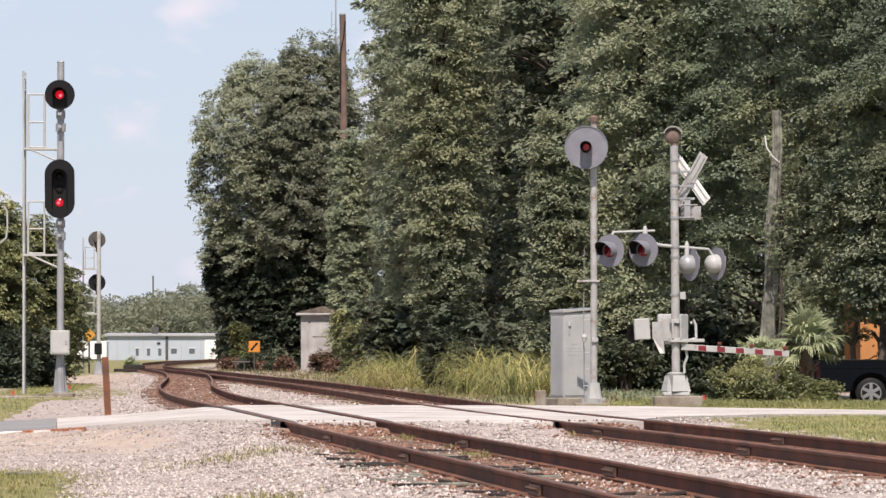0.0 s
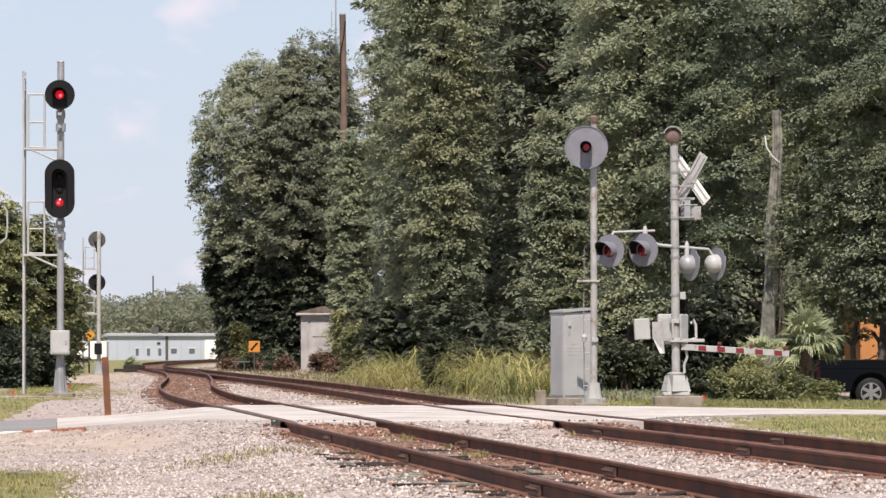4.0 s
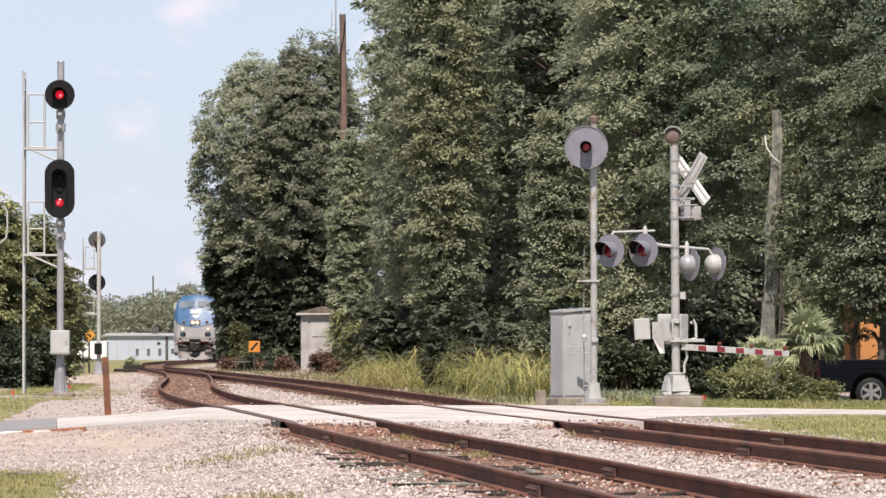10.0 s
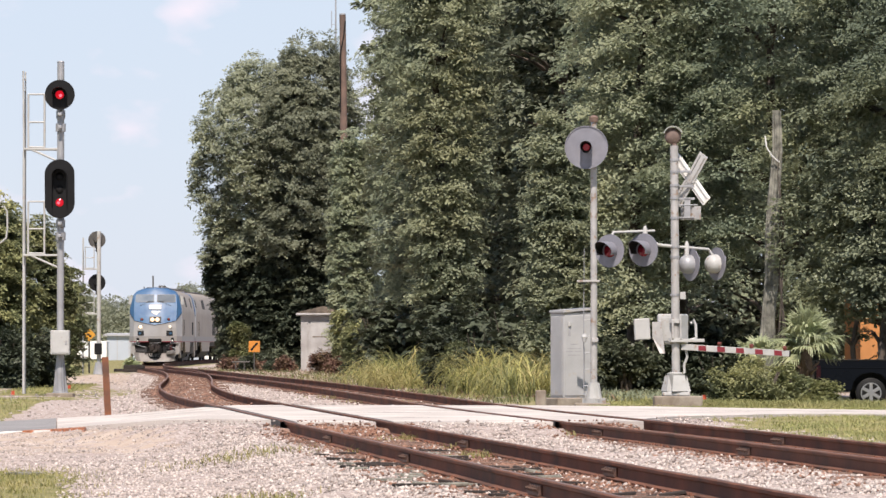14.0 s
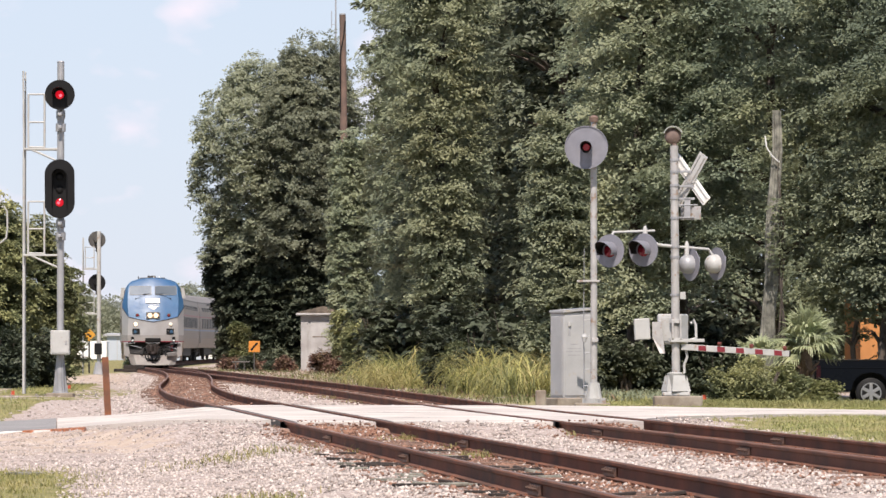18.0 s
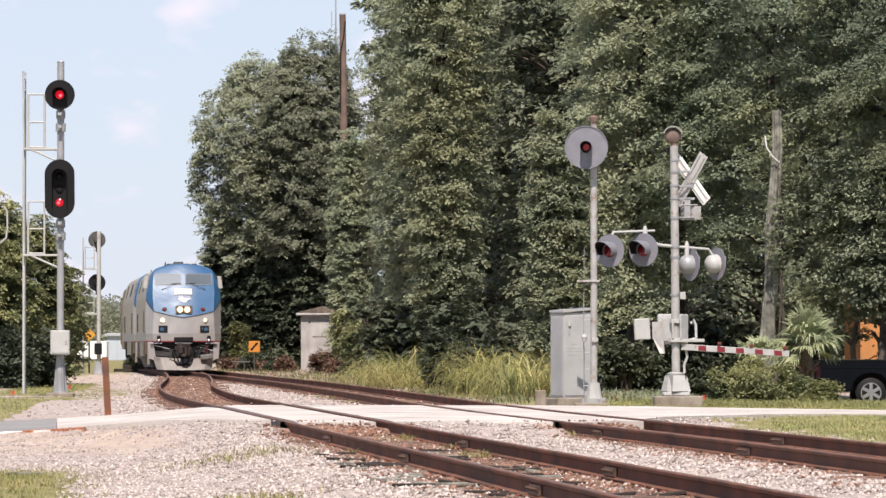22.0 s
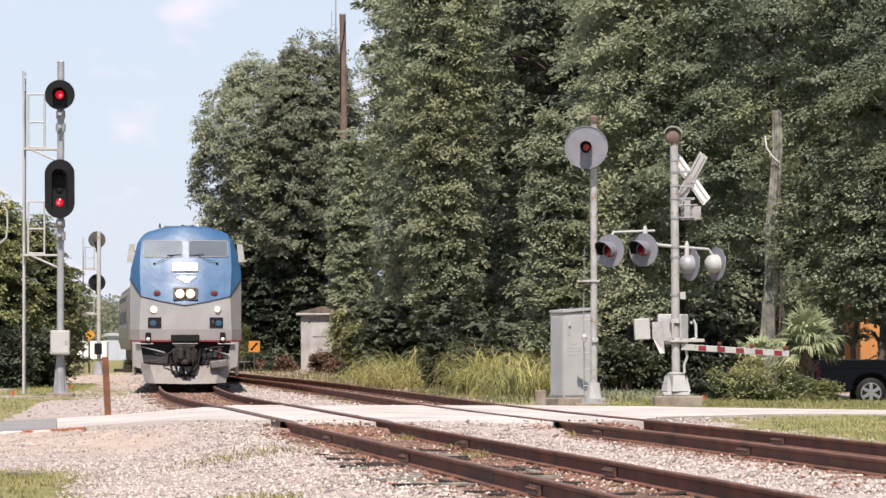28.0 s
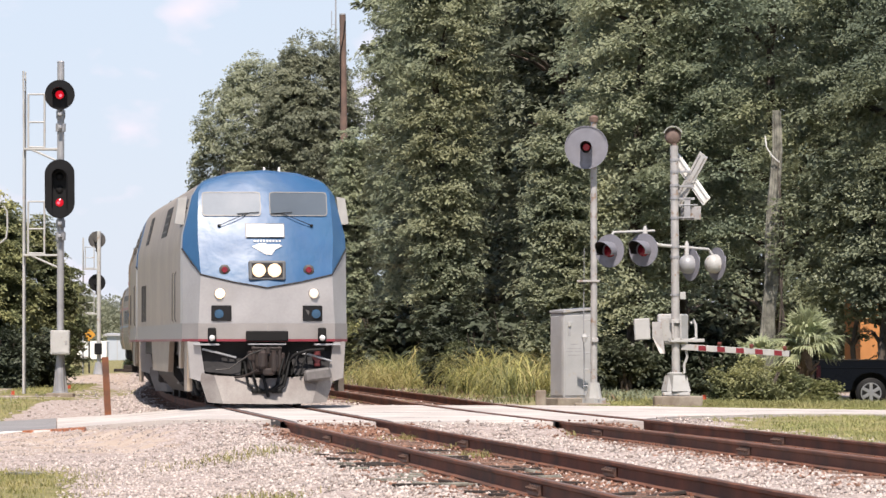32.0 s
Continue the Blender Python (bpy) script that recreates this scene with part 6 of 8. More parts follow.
    for py in (283, 304, 328, 351, 386, 437, 455, 522):
        part("clamp", Mb().tube([(-0.02, 0, Z(py + 2)), (-0.02, 0, Z(py - 2))], 0.098, 14), M["galv"], t)
    for py in (304, 330, 352):
        part("bracket_arm", Mb().box(0.05, X(1230), -0.02, 0.02, Z(py + 2), Z(py - 2), 0.004), M["galv"], t)
    part("notice_plate", Mb().box(X(1203), X(1213), -0.09, -0.06, Z(530), Z(517), 0.004), M["sig_white"], t)

    # flashing lamps
    def flasher(px, py, yaw, y, front):
        m = Matrix.Translation((X(px), y, Z(py))) @ Matrix.Rotation(radians(yaw), 4, "Z")
        h = part("flasher", plate_disc(0.335, 0.008, 36), M["grey"], t, "grey round flasher with hooded red lens" if front else "grey round flasher seen from behind", m=m)
        part("lens", Mb().tube([(0, -0.008, 0), (0, -0.03, 0)], [0.135, 0.12], 20), M["red_dim"], h, "dark red lens", smooth=60)
        v = part("visor", lamp_hood(0.185, 0.42 if front else 0.16, arc=235), M["grey"], h, "grey visor")
        part("lining", lamp_hood(0.1755, 0.415 if front else 0.155, 0.004, arc=232), M["black"], v, "black visor lining")
        # the housing beside the mast takes darker steel to paint its shade
        part("housing", Mb().tube([(0, 0.0, 0), (0, 0.12, 0), (0, 0.18, 0), (0, 0.225, 0), (0, 0.25, 0)], [0.195, 0.19, 0.165, 0.11, 0.03], 20), M["galv" if px == 1223 else "sig_white"], h, "pale lamp housing", smooth=40)
        return h
    flasher(1078, 445, -33, -0.42, True)
    flasher(1138, 443, -33, -0.25, True)
    flasher(1223, 468, 119, 0.16, False)
    flasher(1270, 467, 119, 0.30, False)
    arm = Mb()
    arm.tube([(0, 0, Z(437)), (X(1165), -0.1, Z(434)), (X(1150), -0.1, Z(425))], 0.035, 10)
    arm.tube([(X(1084), -0.36, Z(412)), (X(1158), -0.14, Z(409))], 0.026, 10)
    arm.tube([(X(1141), -0.2, Z(420)), (X(1141), -0.2, Z(405)), (X(1141), -0.2, Z(400))], [0.06, 0.045, 0.02], 10)
    arm.tube([(X(1085), -0.36, Z(412)), (X(1078), -0.40, Z(424))], 0.03, 8)
    part("lamp_arm", arm, M["sig_white"], t, "white lamp arm", smooth=50)
    arm = Mb()
    arm.tube([(0, 0, Z(437)), (X(1216), 0.1, Z(438)), (X(1255), 0.2, Z(441)), (X(1262), 0.22, Z(452))], 0.028, 10)
    arm.tube([(X(1216), 0.1, Z(455)), (X(1216), 0.1, Z(434)), (X(1216), 0.1, Z(427))], [0.05, 0.05, 0.02], 10)
    part("lamp_arm", arm, M["sig_white"], t, "white lamp arm", smooth=50)

    # gate machine
    yaw = Matrix.Rotation(radians(-30), 4, "Z")
    mc = part("gate_machine", Mb().box(-0.36, 0.18, -0.02, 0.36, 0.0, 0.62, 0.03), M["sig_white"], t, "pale gate machine box", m=Matrix.Translation((X(1191), 0.08, Z(610))) @ yaw)
    part("cover_plate", Mb().box(-0.30, 0.12, -0.04, -0.02, 0.06, 0.56, 0.01), M["sig_white"], mc)
    bol = Mb()
    for x, z in ((-0.28, 0.46), (-0.28, 0.32), (-0.24, 0.16), (0.1, 0.5)):
        bol.ball((x, -0.05, z), 0.035, 8, 6)
    part("bolt", bol, M["galv"], mc)
    part("shelf", Mb().box(X(1186), X(1246), -0.16, 0.1, Z(606), Z(600), 0.01), M["sig_white"], t)
    part("collar", Mb().tube([(0, 0, Z(572)), (0, 0, Z(565))], 0.13, 14), M["sig_white"], t)
    part("collar", Mb().tube([(0, 0, Z(606)), (0, 0, Z(598))], 0.15, 14), M["sig_white"], t)
    bracket = Mb()
    for x in (X(1190), X(1204)):
        bracket.box(x - 0.02, x + 0.02, -0.18, -0.08, Z(600), Z(566), 0.008)
    part("upright", bracket, M["silver"], t)
    loop = Mb().tube([(X(1222), -0.02, Z(602)), (X(1232), -0.02, Z(598)), (X(1231), -0.02, Z(575)), (X(1227), -0.02, Z(566)), (X(1222), -0.02, Z(572))], 0.03, 8)
    part("guard_loop", loop, M["sig_white"], t, smooth=50)
    # counterweight arms on the other side of the pivot
    cw = Mb()
    cw.add([(X(1150), 0.15, Z(570)), (X(1166), 0.1, Z(570)), (X(1172), 0.05, Z(626)), (X(1180), 0.05, Z(627)), (X(1163), 0.05, Z(626)), (X(1150), 0.15, Z(596)),
            (X(1150), 0.19, Z(570)), (X(1166), 0.14, Z(570)), (X(1172), 0.09, Z(626)), (X(1180), 0.09, Z(627)), (X(1163), 0.09, Z(626)), (X(1150), 0.19, Z(596))],
           [(0, 1, 2, 4, 5), (11, 10, 8, 7, 6), (0, 6, 7, 1), (1, 7, 8, 2), (2, 8, 10, 4), (4, 10, 11, 5), (5, 11, 6, 0)])
    part("counter_arm", Mb().add([(x + 0.055, y, z) for x, y, z in cw.v], cw.f), M["silver"], t, "tapered pale counterweight arm")
    part("counterweight", Mb().box(X(1130), X(1158), 0.06, 0.3, Z(599), Z(561), 0.02, Matrix.Rotation(radians(-3), 4, "Y")), M["sig_white"], t, "pale counterweight block")
    part("conduit", Mb().tube([(X(1214), -0.03, Z(620)), (X(1216), -0.03, Z(632)), (X(1211), 0, Z(645)), (X(1211), 0, Z(660))], 0.028, 8), M["sig_white"], t, smooth=50)
    # arm: towards the road and the camera, drooping a little
    ga = part("gate_arm", Mb().box(-0.1, 2.33, -0.014, 0.014, -0.06, 0.065, 0.008), M["sig_white"], t, "red and white striped gate arm",
              m=Matrix.Translation((X(1213), -0.1, Z(615))) @ yaw @ Matrix.Rotation(radians(3.2), 4, "Y"))
    x = 0.30
    rng = random.Random(4)
    for k in range(5):
        w, sl = 0.175, 0.012
        mb = Mb().add([(x, -0.018, -0.045), (x + w, -0.018, -0.045), (x + w - sl, -0.018, 0.053), (x - sl, -0.018, 0.053),
                       (x, 0.018, -0.045), (x + w, 0.018, -0.045), (x + w - sl, 0.018, 0.053), (x - sl, 0.018, 0.053)],
                      [(0, 1, 2, 3), (7, 6, 5, 4), (0, 4, 5, 1), (1, 5, 6, 2), (2, 6, 7, 3), (3, 7, 4, 0)])
        part("stripe", mb, M["stripe_red"], ga, "dull red stripe")
        x += 0.425
    for q in (0.76, 1.48, 2.22):
        lp = part("arm_lamp", Mb().box(q - 0.03, q + 0.03, -0.03, 0.03, 0.065, 0.09, 0.006).tube([(q - 0.035, 0, 0.115), (q + 0.035, 0, 0.115)], 0.036, 12), M["arm_lamp"], ga, "small red arm lamp", smooth=40)
    part("arm_tip", Mb().box(2.33, 2.35, -0.018, 0.018, -0.06, 0.065, 0.005), M["rubber"], ga)
    return t


M["bell"] = mat("rusty bell", (0.19, 0.135, 0.115), 0.7, 0.2, 0.15, 6, 40, 0.1)
M["arm_lamp"] = mat("brownish red lens", (0.16, 0.04, 0.03), 0.4, bump=0)
M["stripe_red"] = mat("faded red sheeting", (0.21, 0.022, 0.032), 0.5, 0, 0.1, 5, 40, 0.03)
gate = build_gate()



# ---- poles, signs, buildings ----
def P(px, D):
    return (px - 784) * D / 4446


def H(py, D):
    return 1.21 + (606 - py) * D / 4446


def build_poles():
    D = 119.0
    t = thing("utility_pole", Matrix.Translation((P(608, D), D * K, -0.2)), "tall brown wooden pole rising through the trees", "utility pole")
    part("pole", Mb().tube([(0, 0, 0), (0.03, 0, 9), (-0.05, 0, H(26, D) + 0.2)], [0.2, 0.18, 0.15], 12), M["wood_pole"], t, smooth=50)
    part("cable_run", Mb().tube([(-0.15, -0.1, 12.3), (-0.13, -0.16, 15.2), (0.0, -0.16, 15.9), (0.08, -0.12, H(30, D))], 0.035, 6), M["rubber"], t, "dark cable down the pole")
    part("metal_cap", Mb().tube([(-0.05, 0, H(26, D) + 0.19), (-0.05, 0, H(24, D) + 0.2)], 0.16, 12), M["galv"], t)
    D = 150.0
    t = thing("antenna_mast", Matrix.Translation((P(594, D), D * K, -0.2)), "thin grey antenna mast behind the trees", "antenna")
    part("mast", Mb().tube([(0, 0, 0), (0, 0, 25)], [0.07, 0.04], 8), M["galv"], t)
    for z in (18.5, 20.2):
        part("element", Mb().tube([(-0.25, 0, z), (-0.25, 0, z + 1.0)], 0.025, 6).tube([(-0.25, 0, z + 0.2), (0, 0, z + 0.2)], 0.02, 6), M["galv"], t)
    D = 57.5
    t = thing("dead_trunk", Matrix.Translation((P(1356, D), D * K, -0.12)), "bleached leaning pole stump among the leaves", "pole")
    hz = H(195, D) + 0.12
    rng = random.Random(8)
    pts = [((0.27 * i / 7) + rng.uniform(-0.03, 0.03), 0.02 * i, hz * i / 7) for i in range(8)]
    part("pole", Mb().tube(pts, [0.165, 0.15, 0.145, 0.14, 0.135, 0.128, 0.118, 0.07], 10), M["grey_wood"], t, smooth=60)
    for k in range(6):
        a = 3.3 + k * 0.55
        lo, hi = rng.randint(0, 2), rng.randint(5, 7)
        part("splinter", Mb().tube([(p[0] + 0.12 * math.cos(a), p[1] + 0.12 * math.sin(a), p[2]) for p in pts[lo:hi + 1]], [0.05] + [0.042 + rng.uniform(-0.015, 0.01) for _ in range(hi - lo - 1)] + [0.012], 5), M["grey_wood"], t, smooth=60)
    part("split_wood", Mb().tube([(-0.16, 0.0, 0.1), (-0.12, 0.02, 1.2), (-0.03, 0.03, 2.2), (0.05, 0.05, 3.0)], [0.07, 0.07, 0.05, 0.02], 7), M["grey_wood"], t, smooth=60)
    part("hanging_wire", Mb().tube([(0.3, -0.12, hz - 1.2), (0.12, -0.15, hz - 1.05), (0.0, -0.15, hz - 0.85), (-0.03, -0.13, hz - 0.6)], 0.018, 6), M["off_white"], t, "pale looped wire")


build_poles()


def build_signs():
    D = 112.0
    t = thing("track_sign", Matrix.Translation((P(450, D), D * K, float(ground_z(P(450, D), D * K)))), "small orange square sign with a dark slash on a post", "sign")
    z = H(616, D) + 0.2
    part("post", Mb().tube([(0, 0.03, 0), (0, 0.03, z)], 0.03, 8), M["t_mid"], t)
    part("plate", Mb().box(-0.25, 0.25, -0.01, 0.01, z - 0.25, z + 0.25, 0.004), M["orange"], t)
    part("slash", Mb().box(-0.22, 0.22, -0.016, -0.01, -0.045, 0.045, 0, Matrix.Translation((0, 0, z)) @ Matrix.Rotation(radians(-48), 4, "Y")), M["rubber"], t, "dark diagonal slash")
    D = 108.0
    t = thing("warning_sign", Matrix.Translation((P(158, D), D * K, float(ground_z(P(158, D), D * K)))), "yellow diamond warning sign on a dark post", "sign")
    z = H(594, D) + 0.15
    part("post", Mb().tube([(0, 0.03, 0), (0, 0.03, z)], 0.035, 8), M["t_dark"], t)
    part("plate", Mb().box(-0.2, 0.2, -0.01, 0.01, -0.2, 0.2, 0.01, Matrix.Translation((0, 0, z)) @ Matrix.Rotation(radians(45), 4, "Y")), M["yellow"], t)
    part("symbol", Mb().box(-0.1, 0.02, -0.016, -0.01, z - 0.02, z + 0.06).box(0.0, 0.1, -0.016, -0.01, z - 0.09, z + 0.0), M["rubber"], t, "dark marks")
    t = thing("post", Matrix.Translation((P(147, 108), 108 * K, float(ground_z(P(147, 108), 108 * K)))), "thin dark signpost beside another", "post", mb=Mb().tube([(0, 0, 0), (0, 0, 1.3)], 0.04, 8), material=M["t_dark"])
    # rail stood on end beside the road
    D = 50.3
    t = thing("marker_post", Matrix.Translation((P(192, D), D * K, -0.25)) @ Matrix.Rotation(radians(-3.0), 4, "Y"), "rusty length of rail stood upright beside the road", "post")
    sec = [(a * 0.95, (b + 0.09) * 0.8) for a, b in RAIL_SEC]
    mb = Mb().loft([[(a, b, z) for a, b in sec] for z in (0, H(632, D) + 0.25)])
    part("rail_piece", mb, M["rust_post"], t, smooth=30)


M["orange"] = mat("orange sheeting", (0.52, 0.20, 0.03), 0.5, 0, 0.06, 4)
M["yellow"] = mat("faded yellow sheeting", (0.58, 0.28, 0.03), 0.5, 0, 0.06, 4)
M["rust_post"] = mat("rusted steel", (0.26, 0.09, 0.035), 0.85, 0.1, 0.2, 1.6, 40, 0.3, rgb2=(0.07, 0.04, 0.03))
build_signs()


def build_shed():
    D = 118.0
    x0, x1 = P(534, D), P(596, D)
    w = x1 - x0
    t = thing("shed", Matrix.Translation((x0, D * K, -0.25)), "small white concrete trackside hut with a flat cap roof", "hut")
    h = H(558, D) + 0.25
    part("wall", Mb().box(0, w, 0, 1.6, 0, h, 0.03), M["hut"], t)
    part("corner_pier", Mb().box(-0.04, 0.30, -0.04, 0.3, 0, h, 0.02), M["hut"], t)
    dr = part("door", Mb().box(0.42, w - 0.12, -0.03, 0.0, 0.1, h - 0.25, 0.01), M["hut"], t, "pale stained door")
    part("panel_seam", Mb().box(0.50, w - 0.3, -0.036, -0.03, h * 0.62, h * 0.62 + 0.05), M["hut_roof"], dr, "dark weathered seam")
    part("fascia", Mb().box(-0.26, w + 0.1, -0.28, -0.24, h - 0.01, h + 0.09, 0.02), M["hut"], t, "pale rounded roof edge")
    part("roof", Mb().prism([(-0.25, h), (w + 0.2, h), (w + 0.15, h + 0.30), (w * 0.6, h + 0.42), (-0.2, h + 0.14)], 1, -0.25, 1.9), M["hut_roof"], t, "stained slab roof")


M["hut"] = mat("stained white render", (0.40, 0.39, 0.385), 0.85, 0, 0.14, 1.2, 30, 0.25, rgb2=(0.25, 0.235, 0.225))
M["hut_roof"] = mat("stained roof slab", (0.20, 0.16, 0.125), 0.9, 0, 0.3, 3, 30, 0.5)
build_shed()


def build_far_buildings():
    D = 245.0
    M["far_win"] = mat("dim far window", (0.11, 0.12, 0.14), 0.2, 0, 0.05, bump=0)
    M["blue_wall"] = mat("pale blue metal siding", (0.42, 0.46, 0.51), 0.6, 0.1, 0.05, 0.5, 20, 0.05, rgb2=(0.37, 0.41, 0.46))
    M["far_roof"] = mat("grey metal roof", (0.42, 0.42, 0.43), 0.6, 0.2, 0.08, 0.5, 20, 0.05)
    x0, x1 = P(189, D), P(420, D)
    g = -1.0
    h = H(595, D) - g
    t = thing("warehouse", Matrix.Translation((x0, D * K, g)), "long low pale blue metal building with a grey roof", "building")
    part("wall", Mb().box(0, x1 - x0, 0, 14, 0, h), M["blue_wall"], t)
    part("roof", Mb().prism([(-0.3, h), (-0.3, h + 0.16), (7, h + 0.3), (14.3, h + 0.16), (14.3, h)], 0, -0.3, x1 - x0 + 0.3), M["far_roof"], t, "grey low roof with an eave")
    for px in (243, 263, 283):
        w = part("window", Mb().box(P(px - 2.6, D) - x0, P(px + 2.6, D) - x0, -0.03, 0.05, 1.55 - 0.65, 1.55 + 0.05, 0), M["far_win"], t)
        part("frame", Mb().box(P(px - 4.5, D) - x0, P(px + 4.5, D) - x0, -0.05, -0.02, 1.62, 1.70), M["off_white"], w)
    for px in (308, 340):
        w = part("window", Mb().box(P(px - 5, D) - x0, P(px + 5, D) - x0, -0.03, 0.05, 1.1, 1.6, 0), M["far_win"], t)
        part("frame", Mb().box(P(px - 6.5, D) - x0, P(px + 6.5, D) - x0, -0.05, -0.02, 1.62, 1.70), M["off_white"], w)
    part("vent", Mb().box(P(278, D) - x0, P(284, D) - x0, -0.05, 0.3, 2.0, 2.2), M["t_dark"], t)
    part("downpipe", Mb().box(P(293, D) - x0, P(298, D) - x0, -0.08, 0.05, 0.0, h), M["t_mid"], t, "dark drainpipe")
    part("roof_vent", Mb().box(P(266, D) - x0, P(277, D) - x0, 3, 3.6, h + 0.2, H(578, D) - g), M["t_mid"], t, "dark roof vent")
    for px in (207, 228, 254, 320, 355):
        part("seam", Mb().box(P(px, D) - x0, P(px, D) - x0 + 0.08, -0.03, 0.02, 0, h), M["far_roof"], t)
    D = 235.0
    for a, b, top, lab in ((116, 189, 604, "white box trailer parked before trees"), (362, 404, 602, "white box trailer parked beside a blue building")):
        t = thing("trailer", Matrix.Translation((P(a, D), D * K, -0.9)), lab, "trailer", "parked trailers")
        part("box", Mb().box(0, P(b, D) - P(a, D), 0, 2.5, 0.5, H(top, D) + 0.9, 0.04), M["white"], t)
        part("chassis", Mb().box(0.3, P(b, D) - P(a, D) - 0.3, 0.3, 2.2, 0.25, 0.5), M["t_dark"], t)
        for q in (0.5, P(b, D) - P(a, D) - 0.6):
            part("wheel", Mb().tube([(q, 0.0, 0.3), (q, 0.4, 0.3)], 0.3, 14), M["rubber"], t)
    # thin tower beyond the far woods
    D = 420.0
    t = thing("radio_tower", Matrix.Translation((P(271, D), D * K, -1)), "thin grey tower above the far trees", "tower")
    part("mast", Mb().tube([(0, 0, 0), (0, 0, H(488, D) + 1)], 0.14, 6), M["t_mid"], t)
    # orange wall behind the trees
    D = 78.0
    t = thing("orange_house", Matrix.Translation((P(1524, D), D * K, -0.2)), "orange stucco house glimpsed behind the trees", "house")
    part("wall", Mb().box(0, 9, 0, 6, 0, 4.2), M["stucco"], t)
    part("corner_trim", Mb().box(-0.03, 0.2, -0.05, 0.02, 0, 3.6), M["stucco"], t)
    part("roof", Mb().prism([(-0.5, 4.2), (3, 5.6), (6.5, 4.2)], 0, -0.5, 9.5), M["hut_roof"], t)
    w = part("window", Mb().box(1.4, 2.4, -0.03, 0.03, 1.2, 2.6), M["win"], t)
    part("frame", Mb().box(1.3, 2.5, -0.05, -0.02, 2.6, 2.72), M["off_white"], w)


M["stucco"] = mat("orange stucco", (0.42, 0.185, 0.06), 0.9, 0, 0.08, 1.5, 40, 0.2)
build_far_buildings()



# ---- undergrowth ----
def blades(rng, x, y, z, height, width, bend, segs=3):
    """Grass blades as bent strips of joined quads."""
    n = len(x)
    a = rng.uniform(0, 2 * math.pi, n)
    lean = rng.uniform(0.6, 1.0, n) * bend
    start = rng.uniform(0.0, 0.45, n)
    wa = a + math.pi / 2 + rng.normal(0, 0.4, n)
    pts = []
    r, zz = np.zeros(n), np.array(z, float)
    for i in range(segs + 1):
        t = i / segs
        if i:
            th = start + lean * (t - 0.5 / segs) ** 1.3
            r = r + np.sin(th) * height / segs
            zz = zz + np.cos(th) * height / segs
        w = width * (1 - 0.85 * t * t) / 2
        cx, cy = x + np.cos(a) * r, y + np.sin(a) * r
        pts.append(np.stack([cx - np.cos(wa) * w, cy - np.sin(wa) * w, zz], -1))
        pts.append(np.stack([cx + np.cos(wa) * w, cy + np.sin(wa) * w, zz], -1))
    V = np.stack(pts, 1)
    F = np.array([[2 * i, 2 * i + 1, 2 * i + 3, 2 * i + 2] for i in range(segs)])
    return V, F


def grass_patch(name, label, rng, x, y, h0, h1, width, bend, material, sink=0.01, segs=3):
    z = ground_z(x, y) - sink
    hh = rng.uniform(h0, h1, len(x))
    V, F = blades(rng, x, y, z, hh, width, bend, segs)
    ob = new(name, shards_mesh(name, V, F, M[material]))
    return tagged(ob, label, "grass", kind="stuff")


